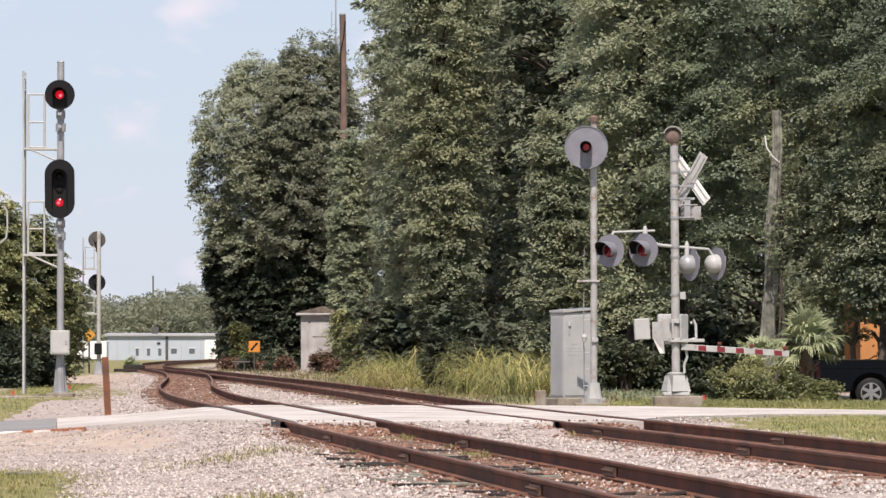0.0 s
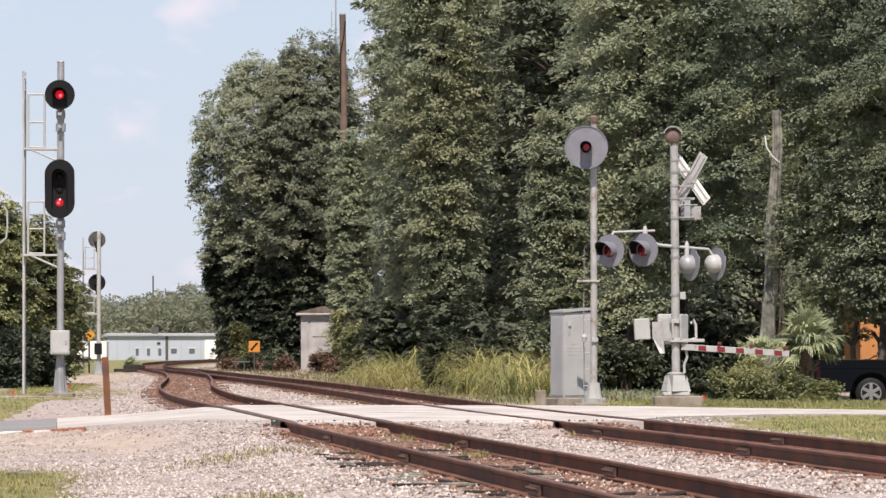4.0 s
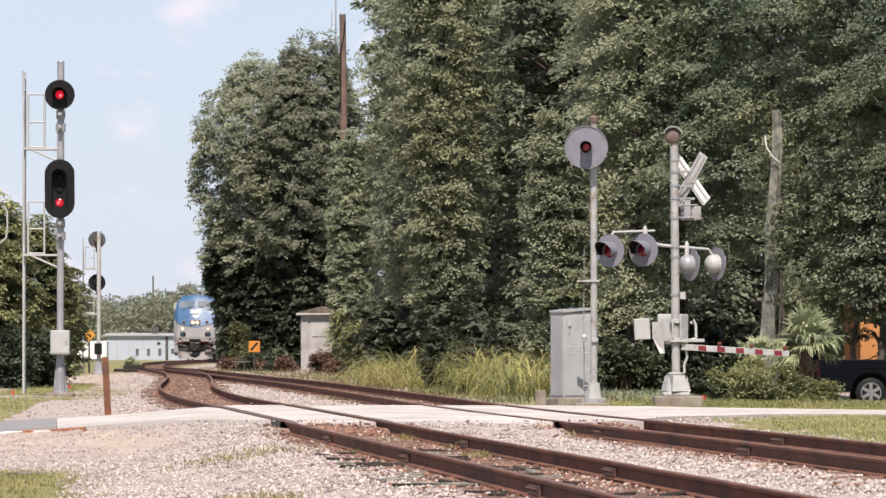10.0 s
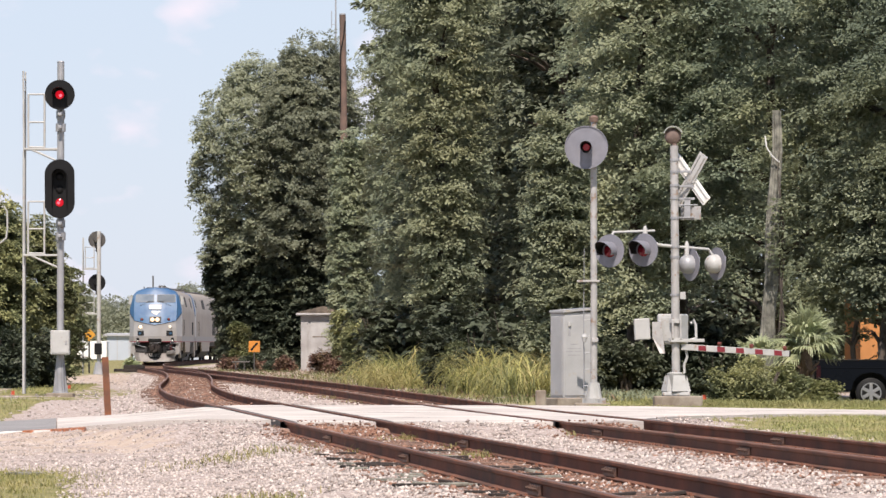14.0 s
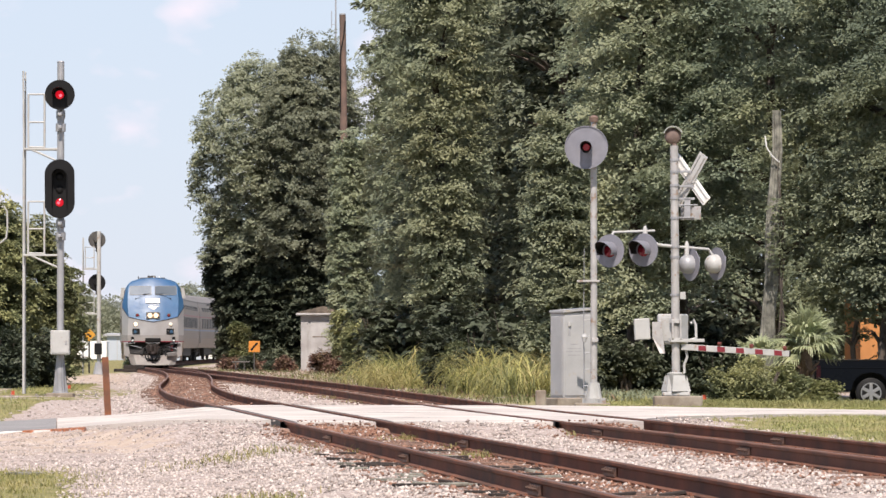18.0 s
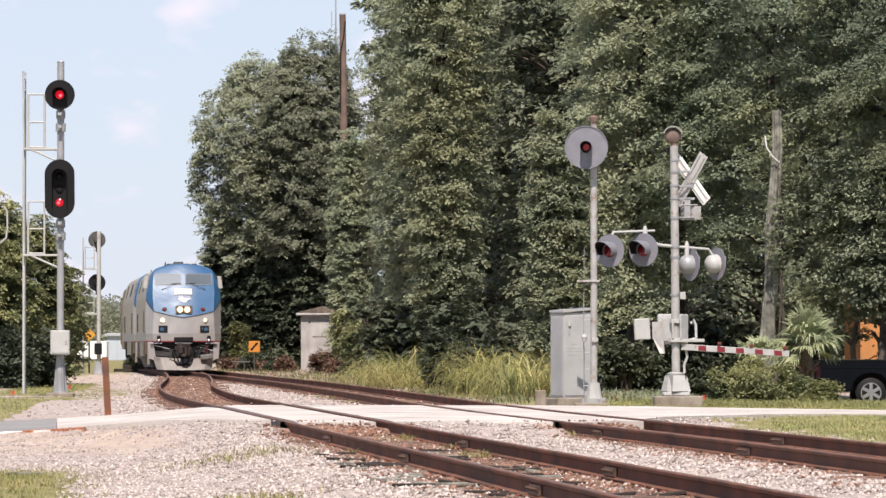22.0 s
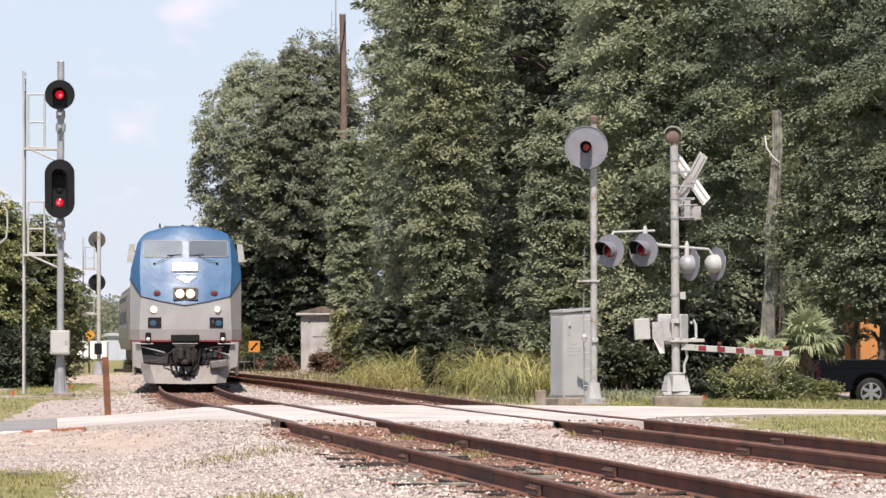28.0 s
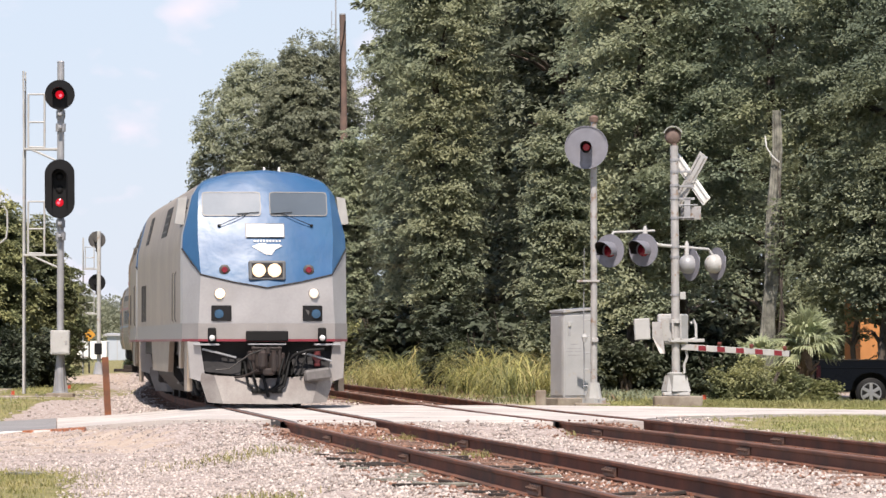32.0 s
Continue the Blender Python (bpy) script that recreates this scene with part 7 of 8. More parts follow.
def build_grasses():
    rng = np.random.default_rng(21)
    # tall yellow grass along the trees
    xs, ys, hs = [], [], []
    for px, D, rx, ry, n, c in ((672, 81, 0.25, 0.9, 260, 5), (706, 77, 0.5, 1.2, 1500, 20), (740, 74.5, 0.3, 0.9, 420, 6), (868, 66.5, 0.35, 0.9, 800, 12), (905, 64.8, 0.5, 1.1, 1500, 20), (950, 62, 0.3, 0.8, 700, 10)):
        k = rng.integers(0, c, n)
        tx, ty = rng.normal(P(px, D), rx * 0.75, c), rng.normal(D * K, ry * 1.3, c)
        tx = np.maximum(tx - 0.25, np.interp(ty, *B_LINE) + 1.85)
        xs.append(tx[k] + rng.normal(0, 0.12, n))
        ys.append(ty[k] + rng.normal(0, 0.1, n))
        hs.append(rng.uniform(0.2, 1.08, c)[k])
    x, y, hh = np.concatenate(xs), np.concatenate(ys), np.concatenate(hs)
    tone = np.sin(x * 1.9 + y * 0.35) + rng.normal(0, 0.55, len(x))
    for lo, hi, label, material in ((-9, -0.3, "dark green arching grass among yellow grass", "shrub"), (-0.3, 0.6, "tall yellow-green grass arching beside the track", "mid_grass"), (0.6, 9, "tall yellowing grass arching beside the track", "dry_grass")):
        k = (tone > lo) & (tone <= hi)
        z = ground_z(x[k], y[k]) - 0.01
        V, F = blades(rng, x[k], y[k], z, 2.3 * hh[k] * rng.uniform(0.4, 1.1, int(k.sum())), 0.026, 3.3, 8)
        tagged(new("tall_grass", shards_mesh("tall_grass", V, F, M[material])), label, "grass", kind="stuff")
    y = rng.uniform(56 * K, 128 * K, 16000)
    off = 1.5 + 4.0 * rng.random(16000) ** 1.2
    x = np.interp(y, *B_LINE) + off
    patch = np.sin(y * 0.31) * np.cos(x * 1.3 + y * 0.12) + rng.normal(0, 0.35, 16000)
    k = rng.random(16000) < np.clip((off - 1.2) / 1.2, 0.15, 1)
    for lo, hi, label, material in ((-9, 0.05, "knee-high green weeds at the foot of the trees", "shrub"), (0.05, 0.45, "dry brown brush beside the track", "dead_vine"), (0.45, 9, "straw-coloured weeds beside the track", "mid_grass")):
        q = k & (patch > lo) & (patch <= hi) & ((y < 96 * K) | (lo < 0.4) & (rng.random(16000) < 0.6))
        grass_patch("weeds", label, rng, x[q], y[q], 0.05, 0.3, 0.02, 2.2, material, segs=4)
    # lawn verges
    x, y = rng.uniform(3, 13, 150000), rng.uniform(26 * K, 56 * K, 150000)
    g = np.asarray(grassy(x, y))
    road = (y > np.interp(x, ROAD_X, ROAD_NEAR) - 0.15) & (y < np.interp(x, ROAD_X, ROAD_FAR) + 0.15)
    clump = np.sin(x * 2.1 + np.sin(y * 1.3)) * np.cos(y * 1.7 + x) > -0.75
    k = (g > 0.4) & ~road & clump & ((y > 47 * K) | (rng.random(150000) < np.clip((x - 4.2) / 4 + 0.15, 0.15, 0.95)))
    grass_patch("grass", "short green and straw-coloured verge grass", rng, x[k], y[k], 0.03, 0.10, 0.012, 1.3, "lawn")
    k = rng.random(60000) < 0.45
    x, y = rng.uniform(4.2, 13, 60000)[k], rng.uniform(50.6 * K, 55 * K, 60000)[k]
    k = (np.abs(x - 4.75) > 0.6) | (np.abs(y - 50.9 * K) > 0.6)
    grass_patch("weeds", "rank green weeds behind the road", rng, x[k], y[k], 0.05, 0.2, 0.013, 1.2, "lawn")
    # dark weed colour paints shade over the pale ground behind the cabinet
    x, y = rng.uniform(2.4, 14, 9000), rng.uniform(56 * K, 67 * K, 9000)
    grass_patch("weeds", "low weeds under the oaks, coloured dark as shade", rng, x, y, 0.06, 0.26, 0.02, 2.0, "shade_leaf")
    # left verge beside the signal
    x, y = rng.uniform(-14, -6, 26000), rng.uniform(49.6 * K, 80 * K, 26000)
    g = np.asarray(grassy(x, y))
    k = (g > 0.5) & (rng.random(26000) < 0.9)
    grass_patch("grass", "short green grass round the signal", rng, x[k], y[k], 0.04, 0.13, 0.014, 1.2, "lawn")
    # near left
    x, y = rng.uniform(-6, -2.0, 26000), rng.uniform(21 * K, 34 * K, 26000)
    g = np.asarray(grassy(x, y))
    clump = np.sin(x * 3.1 + np.sin(y * 1.9)) * np.cos(y * 2.3 + x * 1.4) > -0.2
    k = (rng.random(26000) < g * 0.9) & clump
    grass_patch("grass", "thin yellow-green grass in gravel", rng, x[k], y[k], 0.03, 0.10, 0.010, 0.9, "grass")
    # tufts in the ballast
    xs, ys = [], []
    for px, py, n, sp in ((740, 775, 260, 0.22), (830, 790, 160, 0.15), (845, 805, 140, 0.12), (515, 760, 240, 0.25), (1040, 768, 120, 0.15), (425, 795, 200, 0.5), (480, 858, 160, 0.18), (420, 852, 130, 0.18),
                          (400, 800, 120, 0.4), (660, 800, 60, 0.15), (1240, 745, 80, 0.3), (600, 700, 120, 0.4), (660, 708, 120, 0.4), (560, 690, 60, 0.3), (1240, 768, 60, 0.2), (1480, 790, 60, 0.3)):
        D = 1.42 * 4446 / (py + 6 - 606)
        n = int(n * 1.2)
        xs.append(rng.normal(P(px, D), sp, n))
        ys.append(rng.normal(D * K, sp * 1.8, n))
    x, y = np.concatenate(xs), np.concatenate(ys)
    grass_patch("weeds", "scattered green weed tufts between the rails", rng, x, y, 0.04, 0.15, 0.012, 1.5, "grass", sink=0.0)


build_grasses()


def stone_field():
    rng = np.random.default_rng(5)
    octa = np.array([[1, 0, 0], [-1, 0, 0], [0, 1, 0], [0, -1, 0], [0, 0, 1], [0, 0, -1]], float)
    F = np.array([[0, 2, 4], [2, 1, 4], [1, 3, 4], [3, 0, 4], [2, 0, 5], [1, 2, 5], [3, 1, 5], [0, 3, 5]])

    def lay(name, n, x0, x1, y0, y1, s0, s1, label, only=0.0, loose=False):
        x, y = rng.uniform(x0, x1, n), y0 + (y1 - y0) * rng.random(n) ** 1.3
        da, db = np.abs(x - np.interp(y, *A_LINE)), np.abs(x - np.interp(y, *B_LINE))
        spill = 0.9 * rng.random(n) ** 2.5 * (0.5 + 0.5 * np.sin(x * 2.3) * np.cos(x * 0.9 + 1))
        road = (y > np.interp(x, ROAD_X, ROAD_NEAR) - 0.1 + spill) & (y < np.interp(x, ROAD_X, ROAD_FAR) + 0.1 - spill)
        g = np.asarray(grassy(x, y))
        right = x - np.interp(y, *B_LINE)
        inside = (da < 1.15) | (db < 1.1)
        near_rail = (np.abs(da - 0.7525) < 0.09) | (np.abs(db - 0.7525) < 0.09)
        far_left = (np.interp(y, *A_LINE) - x) > 3.0
        keep = ~road & (rng.random(n) > g * 1.2) & (right < 2.6) & ~near_rail & ~(inside & (rng.random(n) < 0.82)) & ~((np.asarray(soily(x, y)) > 0.2) & (rng.random(n) < 0.72)) & ~((np.interp(y, *A_LINE) - x > 2.2) & (y > 50) & (rng.random(n) < 0.45)) & ~(far_left & (y > 33 * K) & (rng.random(n) < 0.7))
        if loose:
            keep = ~road & (rng.random(n) > g * 1.2) & ~near_rail & (np.interp(y, *A_LINE) - x > 1.5)
        if only:
            keep = ~road & (np.minimum(da, np.where(y < 118 * K, db, 99)) < only + 0.55 * rng.random(n) ** 2 * (y < 62)) & ~near_rail
        x, y = x[keep], y[keep]
        n = len(x)
        s = rng.uniform(s0, s1, n)
        v = octa[None] * rng.uniform(0.55, 1.1, (n, 6, 1)) + rng.normal(0, 0.18, (n, 6, 3))
        a = rng.uniform(0, 6.28, n)
        tilt = rng.normal(0, 0.6, n)
        c, sn = np.cos(a), np.sin(a)
        ct, st = np.cos(tilt), np.sin(tilt)
        vx, vy, vz = v[..., 0], v[..., 1], v[..., 2] * 0.75
        vy, vz = vy * ct[:, None] - vz * st[:, None], vy * st[:, None] + vz * ct[:, None]
        vx, vy = vx * c[:, None] - vy * sn[:, None], vx * sn[:, None] + vy * c[:, None]
        v = np.stack([vx, vy, vz], -1) * s[:, None, None]
        over = (y > np.interp(x, ROAD_X, ROAD_NEAR) - 0.1) & (y < np.interp(x, ROAD_X, ROAD_FAR) + 0.1)
        z = np.where(over, np.interp(x, ROAD_X, ROAD_Z) + 0.004, ground_z(x, y))
        v += np.stack([x, y, z + s * 0.25], -1)[:, None, :]
        tagged(new(name, shards_mesh(name, v, F, M["stone_rust" if only else "stone"])), label, "gravel", kind="stuff")
    lay("ballast", 82000, -7, 7, 35, 78, 0.011, 0.040, "pale pinkish crushed stone ballast round the rails")
    lay("gravel", 26000, -7.5, 0, 50, 77, 0.007, 0.022, "fine pale gravel trodden into tan soil", loose=True)
    lay("ballast", 27000, -3.6, 4.2, 35, 74, 0.014, 0.040, "rust-stained brown stones between the rails", only=1.3)
    lay("ballast", 34000, -15, -3, 49 * K, 120 * K, 0.02, 0.05, "rust-stained brown stones between the rails", only=1.0)
    lay("ballast", 24000, -16, 1, 49 * K, 110 * K, 0.02, 0.05, "pale crushed stone ballast beyond the road")


stone_field()


def bush(name, x, y, r, h, seed, material, label, n=24, sprays=60, size=0.13, zoff=0.0, category="shrub"):
    y = y * K
    rng = np.random.default_rng(seed)
    cs, os_ = [], []
    for k in range(n):
        d = rng.normal(0, 1, 3)
        d /= np.linalg.norm(d)
        c = np.array([d[0] * r * 0.6, d[1] * r * 0.6, h * rng.uniform(0.12, 0.75)])
        br = r * rng.uniform(0.3, 0.5)
        q = rng.normal(0, 1, (sprays, 3))
        q /= np.linalg.norm(q, axis=1)[:, None]
        cs.append(c + q * br * rng.uniform(0.4, 1.1, (sprays, 1)) * np.array([1, 1, min(1.2, 0.8 * h / r / 1.4)]))
        os_.append(q + np.array([0, 0, 0.4]))
    q, o = np.concatenate(cs), np.concatenate(os_)
    q[:, 2] = np.maximum(q[:, 2], 0.03)
    t = thing(name, Matrix.Translation((x, y, float(ground_z(x, y)) + zoff)), label, category)
    part("foliage", quads_mesh("foliage", leaf_cloud(rng, q, o, size, 8, 0.3), M[material]), None, t)
    st = Mb()
    rr = random.Random(seed)
    for k in range(7):
        a = rr.uniform(0, 6.28)
        st.tube([(0.05 * k - 0.15, 0, -0.1), (math.cos(a) * r * 0.25, math.sin(a) * r * 0.25, h * 0.35), (math.cos(a) * r * 0.5, math.sin(a) * r * 0.5, h * 0.7)], [0.04, 0.03, 0.01], 6)
    part("stems", st, M["bark"], t)
    return t


def big_bush(x, y, r, h, seed, material, label, **kw):
    y = y * K
    t = thing("tree", Matrix.Translation((x, y, float(ground_z(x, y)))), label, "tree")
    part("crown", crown_mesh(seed, M[material], h, r, 0.3, **kw), None, t)
    part("trunk", trunk_mesh(seed, h, r, 0.14), None, t)


big_bush(P(45, 78), 78, 1.55, H(385, 78), 31, "laurel", "dense dark evergreen tree with yellowish leaf tips", dens=1.1, per=10, limb=1.5, inner=0.4, size=0.12, spread=0.38, shape=(0.55, 0.9, 1.0, 0.9, 0.5))
big_bush(P(-40, 76), 76, 1.9, H(350, 76), 32, "laurel", "dense dark evergreen tree at the edge of the grass", dens=1.1, per=10, limb=1.5, inner=0.4, size=0.12, spread=0.38, shape=(0.55, 0.9, 1.0, 0.9, 0.5))
big_bush(P(102, 80), 81, 0.8, H(475, 80), 33, "laurel", "low rounded evergreen tree by the signal", dens=1.1, per=10, limb=1.5, inner=0.4, size=0.12, spread=0.34, shape=(0.35, 0.7, 1.0, 0.95, 0.5))
bush("shrub", P(50, 74), 74, 1.3, 2.2, 34, "under_shade_leaf", "shrub with leaves coloured dark as shade", n=26)
bush("shrub", P(5, 73), 73, 1.2, 2.0, 35, "under_shade_leaf", "shrub with leaves coloured dark as shade", n=26)
bush("shrub", P(70, 77), 77, 0.6, 1.2, 36, "under_shade_leaf", "low shrub by the signal, leaves coloured dark as shade", n=20)
bush("shrub", P(424, 120.5), 120.5, 0.5, 2.9, 37, "shrub", "tall light green bush beside the track", n=24)
bush("shrub", P(436, 119.5), 119.5, 0.4, 1.2, 38, "shrub", "light green bush beside the track", n=18)
bush("shrub", P(235, 128), 128, 0.5, 0.7, 39, "frond", "small spiky light green plant", n=9, sprays=30)
bush("shrub", P(575, 109), 109, 0.85, 1.15, 40, "dead_vine", "tangle of dead reddish vines at a hut", n=18, sprays=45, size=0.1)
bush("shrub", P(607, 103), 103, 0.7, 0.8, 42, "dead_vine", "tangle of dead reddish vines beside the track", n=16, sprays=40, size=0.1)
bush("shrub", P(640, 96), 96, 0.9, 2.6, 42, "laurel", "leafy dark green bush at the tree line", n=26)
bush("shrub", P(612, 104), 104, 0.7, 3.2, 43, "laurel", "vine-covered bush at the tree line", n=26)
bush("shrub", P(1288, 54.5), 54.5, 0.5, 0.85, 44, "laurel", "low dark green bush behind the road", n=18, sprays=40, size=0.09)
bush("shrub", P(1325, 54.8), 54.8, 0.5, 1.25, 52, "laurel", "leggy dark green bush behind the road", n=13, sprays=34, size=0.085)
bush("shrub", P(1385, 54.6), 54.6, 0.45, 1.1, 53, "shrub", "ragged green bush beside a palm", n=12, sprays=36, size=0.08)
bush("shrub", P(1350, 54.3), 54.3, 0.75, 1.05, 45, "laurel", "low green bush behind the road", n=13, sprays=40, size=0.08)
bush("shrub", P(1412, 54.4), 54.4, 0.4, 0.8, 46, "laurel", "low green bush beside a palm", n=12, size=0.09)
bush("shrub", P(1450, 54.2), 54.2, 0.5, 0.55, 47, "shrub", "low green weeds at a palm", n=10, size=0.08)
bush("shrub", P(790, 71), 72.5, 0.8, 2.0, 48, "under_shade_leaf", "bush at the tree line, leaves coloured dark as shade", n=20)
bush("shrub", P(840, 68), 68.5, 0.7, 1.5, 49, "under_shade_leaf", "bush at the tree line, leaves coloured dark as shade", n=18)
# dark leaf colour stands in for the shade under the oaks
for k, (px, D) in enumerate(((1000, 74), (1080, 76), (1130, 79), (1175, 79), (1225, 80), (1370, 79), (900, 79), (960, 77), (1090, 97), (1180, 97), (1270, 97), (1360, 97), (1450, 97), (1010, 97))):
    bush("shrub", P(px, D), D, 1.2, 2.6, 60 + k, "under_shade_leaf", "understorey bush beneath the oaks, coloured dark as shade", n=16, sprays=26, size=0.26)
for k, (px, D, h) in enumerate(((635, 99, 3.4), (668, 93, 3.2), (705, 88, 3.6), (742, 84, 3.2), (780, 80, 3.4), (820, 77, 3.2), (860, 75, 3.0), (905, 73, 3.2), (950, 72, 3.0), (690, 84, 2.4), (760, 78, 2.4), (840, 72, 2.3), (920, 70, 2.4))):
    bush("shrub", P(px, D), D, 1.05, h, 80 + k, "under_shade_leaf", "bush under the edge of the oaks, coloured dark as shade", n=15, sprays=30, size=0.24)
big_bush(P(624, 113), 113, 1.3, 10.4, 97, "oak", "slender leafy tree beside a hut", dens=1.1, limb=1.7, stir=0.3, flat=0.5, sprays=12, inner=0.35, size=0.135, spread=0.38, shape=(0.6, 0.9, 1.0, 0.9, 0.5))
for k, (px, D, r, h) in enumerate(((468, 121, 0.7, 1.0), (492, 119, 0.8, 1.3), (478, 117, 0.6, 0.5), (505, 118, 0.6, 0.4))):
    bush("shrub", P(px, D), D, r, h, 110 + k, "under_shade_leaf" if k < 4 else "shrub", "brush between a small sign and a hut, coloured dark as shade", n=16, sprays=40, size=0.15)
# darkened leaves paint the shaded hollow below the taller trees
big_bush(P(476, 132.5), 132.5, 1.95, 7.0, 98, "under_shade_leaf", "tree below taller trees, leaves coloured dark as shade", dens=1.0, inner=0.4, size=0.25, sprays=9, per=8, limb=1.7, shape=(0.8, 1.0, 1.0, 0.85, 0.5))
big_bush(P(562, 131.5), 131.5, 1.6, 7.8, 99, "under_shade_leaf", "tree behind a hut, leaves coloured dark as shade", dens=1.0, inner=0.4, size=0.25, sprays=9, per=8, limb=1.7, shape=(0.8, 1.0, 1.0, 0.85, 0.5))
big_bush(P(411, 132), 132, 1.45, 7.6, 100, "under_shade_leaf", "tree beside the bend of the track, leaves coloured dark as shade", dens=1.0, inner=0.4, size=0.25, sprays=9, per=8, limb=1.7, shape=(0.2, 0.35, 0.75, 1.0, 0.75))
big_bush(P(436, 130.6), 130.6, 1.35, 7.0, 101, "under_shade_leaf", "low tree beside the bend of the track, leaves coloured dark as shade", dens=1.0, inner=0.4, size=0.25, sprays=9, per=8, limb=1.7, shape=(0.7, 0.9, 1.0, 0.85, 0.5))
big_bush(P(492, 130.2), 130.2, 1.7, 7.2, 102, "under_shade_leaf", "low tree with leaves coloured dark as shade", dens=1.0, inner=0.4, size=0.25, sprays=9, per=8, limb=1.7, shape=(0.8, 1.0, 1.0, 0.85, 0.5))
big_bush(P(545, 129.8), 129.8, 1.5, 7.4, 103, "under_shade_leaf", "low tree behind a hut, leaves coloured dark as shade", dens=1.0, inner=0.4, size=0.25, sprays=9, per=8, limb=1.7, shape=(0.8, 1.0, 1.0, 0.85, 0.5))
rr = random.Random(71)
for k in range(22):
    px, D = 408 + 8.5 * k + rr.uniform(-5, 5), 119.5 - 0.45 * k + rr.uniform(-2.0, 2.0)
    dry = rr.random() < 0.55
    if 515 < px < 585:
        continue
    bush("shrub", P(px, D), D, rr.uniform(0.35, 0.6), rr.uniform(0.3, 0.85), 200 + k, "dead_vine" if dry else "under_shade_leaf", "low dry brown brush beside the track" if dry else "low dark brush beside the track", n=9, sprays=22, size=0.13)
bush("shrub", P(490, 131), 131, 1.2, 2.4, 50, "under_shade_leaf", "undergrowth behind a small sign, coloured dark as shade", n=18)
bush("shrub", P(520, 131), 131, 1.2, 2.6, 51, "under_shade_leaf", "undergrowth beside a hut, coloured dark as shade", n=18)


def build_vine(D=57.3):
    """A vine with woody stems up the side of the weathered pole, leafy halfway up."""
    x, y = P(1366, D), D * K
    t = thing("vine", Matrix.Translation((x, y, float(ground_z(x, y)))), "leafy vine climbing a bleached pole", "vine")
    rng = np.random.default_rng(120)
    cs, os_ = [], []
    for k in range(3):
        pts = [(0.17 + 0.04 * k + 0.05 * math.sin(2.1 * i + k), -0.05 - 0.03 * k, -0.1 + 0.68 * i) for i in range(10 - k)]
        part("stem", Mb().tube(pts, [0.03 - 0.0025 * i for i in range(10 - k)], 6), M["bark"], t)
    for k in range(9):
        z = rng.uniform(3.0, 4.9)
        q = rng.normal(0, 1, (14, 3)) * np.array([0.16, 0.12, 0.13])
        cs.append(np.array([0.3 + 0.04 * (z - 4) + rng.normal(0, 0.17), -0.12, z]) + q)
        os_.append(q * 4 + np.array([0.2, -0.5, 0.4]))
    part("foliage", quads_mesh("foliage", leaf_cloud(rng, np.concatenate(cs), np.concatenate(os_), 0.11, 7, 0.3), M["oak_green"]), None, t)


build_vine()


big_bush(P(985, 66.5), 66.5, 0.95, 6.9, 121, "oak_light", "slender light green tree at the edge of the oaks", dens=1.1, limb=1.6, stir=0.3, per=10, inner=0.4, size=0.12, spread=0.38, shape=(0.7, 0.95, 1.0, 0.9, 0.5))
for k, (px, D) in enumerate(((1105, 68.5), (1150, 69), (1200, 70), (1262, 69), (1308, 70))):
    bush("shrub", P(px, D), D, 0.8, 1.7 + 0.2 * (k % 3), 140 + k, "under_shade_leaf", "understorey bush beneath the oaks, coloured dark as shade", n=18, sprays=40, size=0.15)
for px, D, r, h, seed in ((768, 73, 0.5, 1.5, 130), (735, 78, 0.45, 1.2, 131), (812, 70, 0.55, 1.6, 132), (905, 65.5, 0.4, 1.1, 133), (660, 86, 0.5, 1.4, 134)):
    bush("shrub", P(px, D), D, r, h, seed, "laurel", "dark leafy bush among tall grass", n=14, sprays=36, size=0.1)


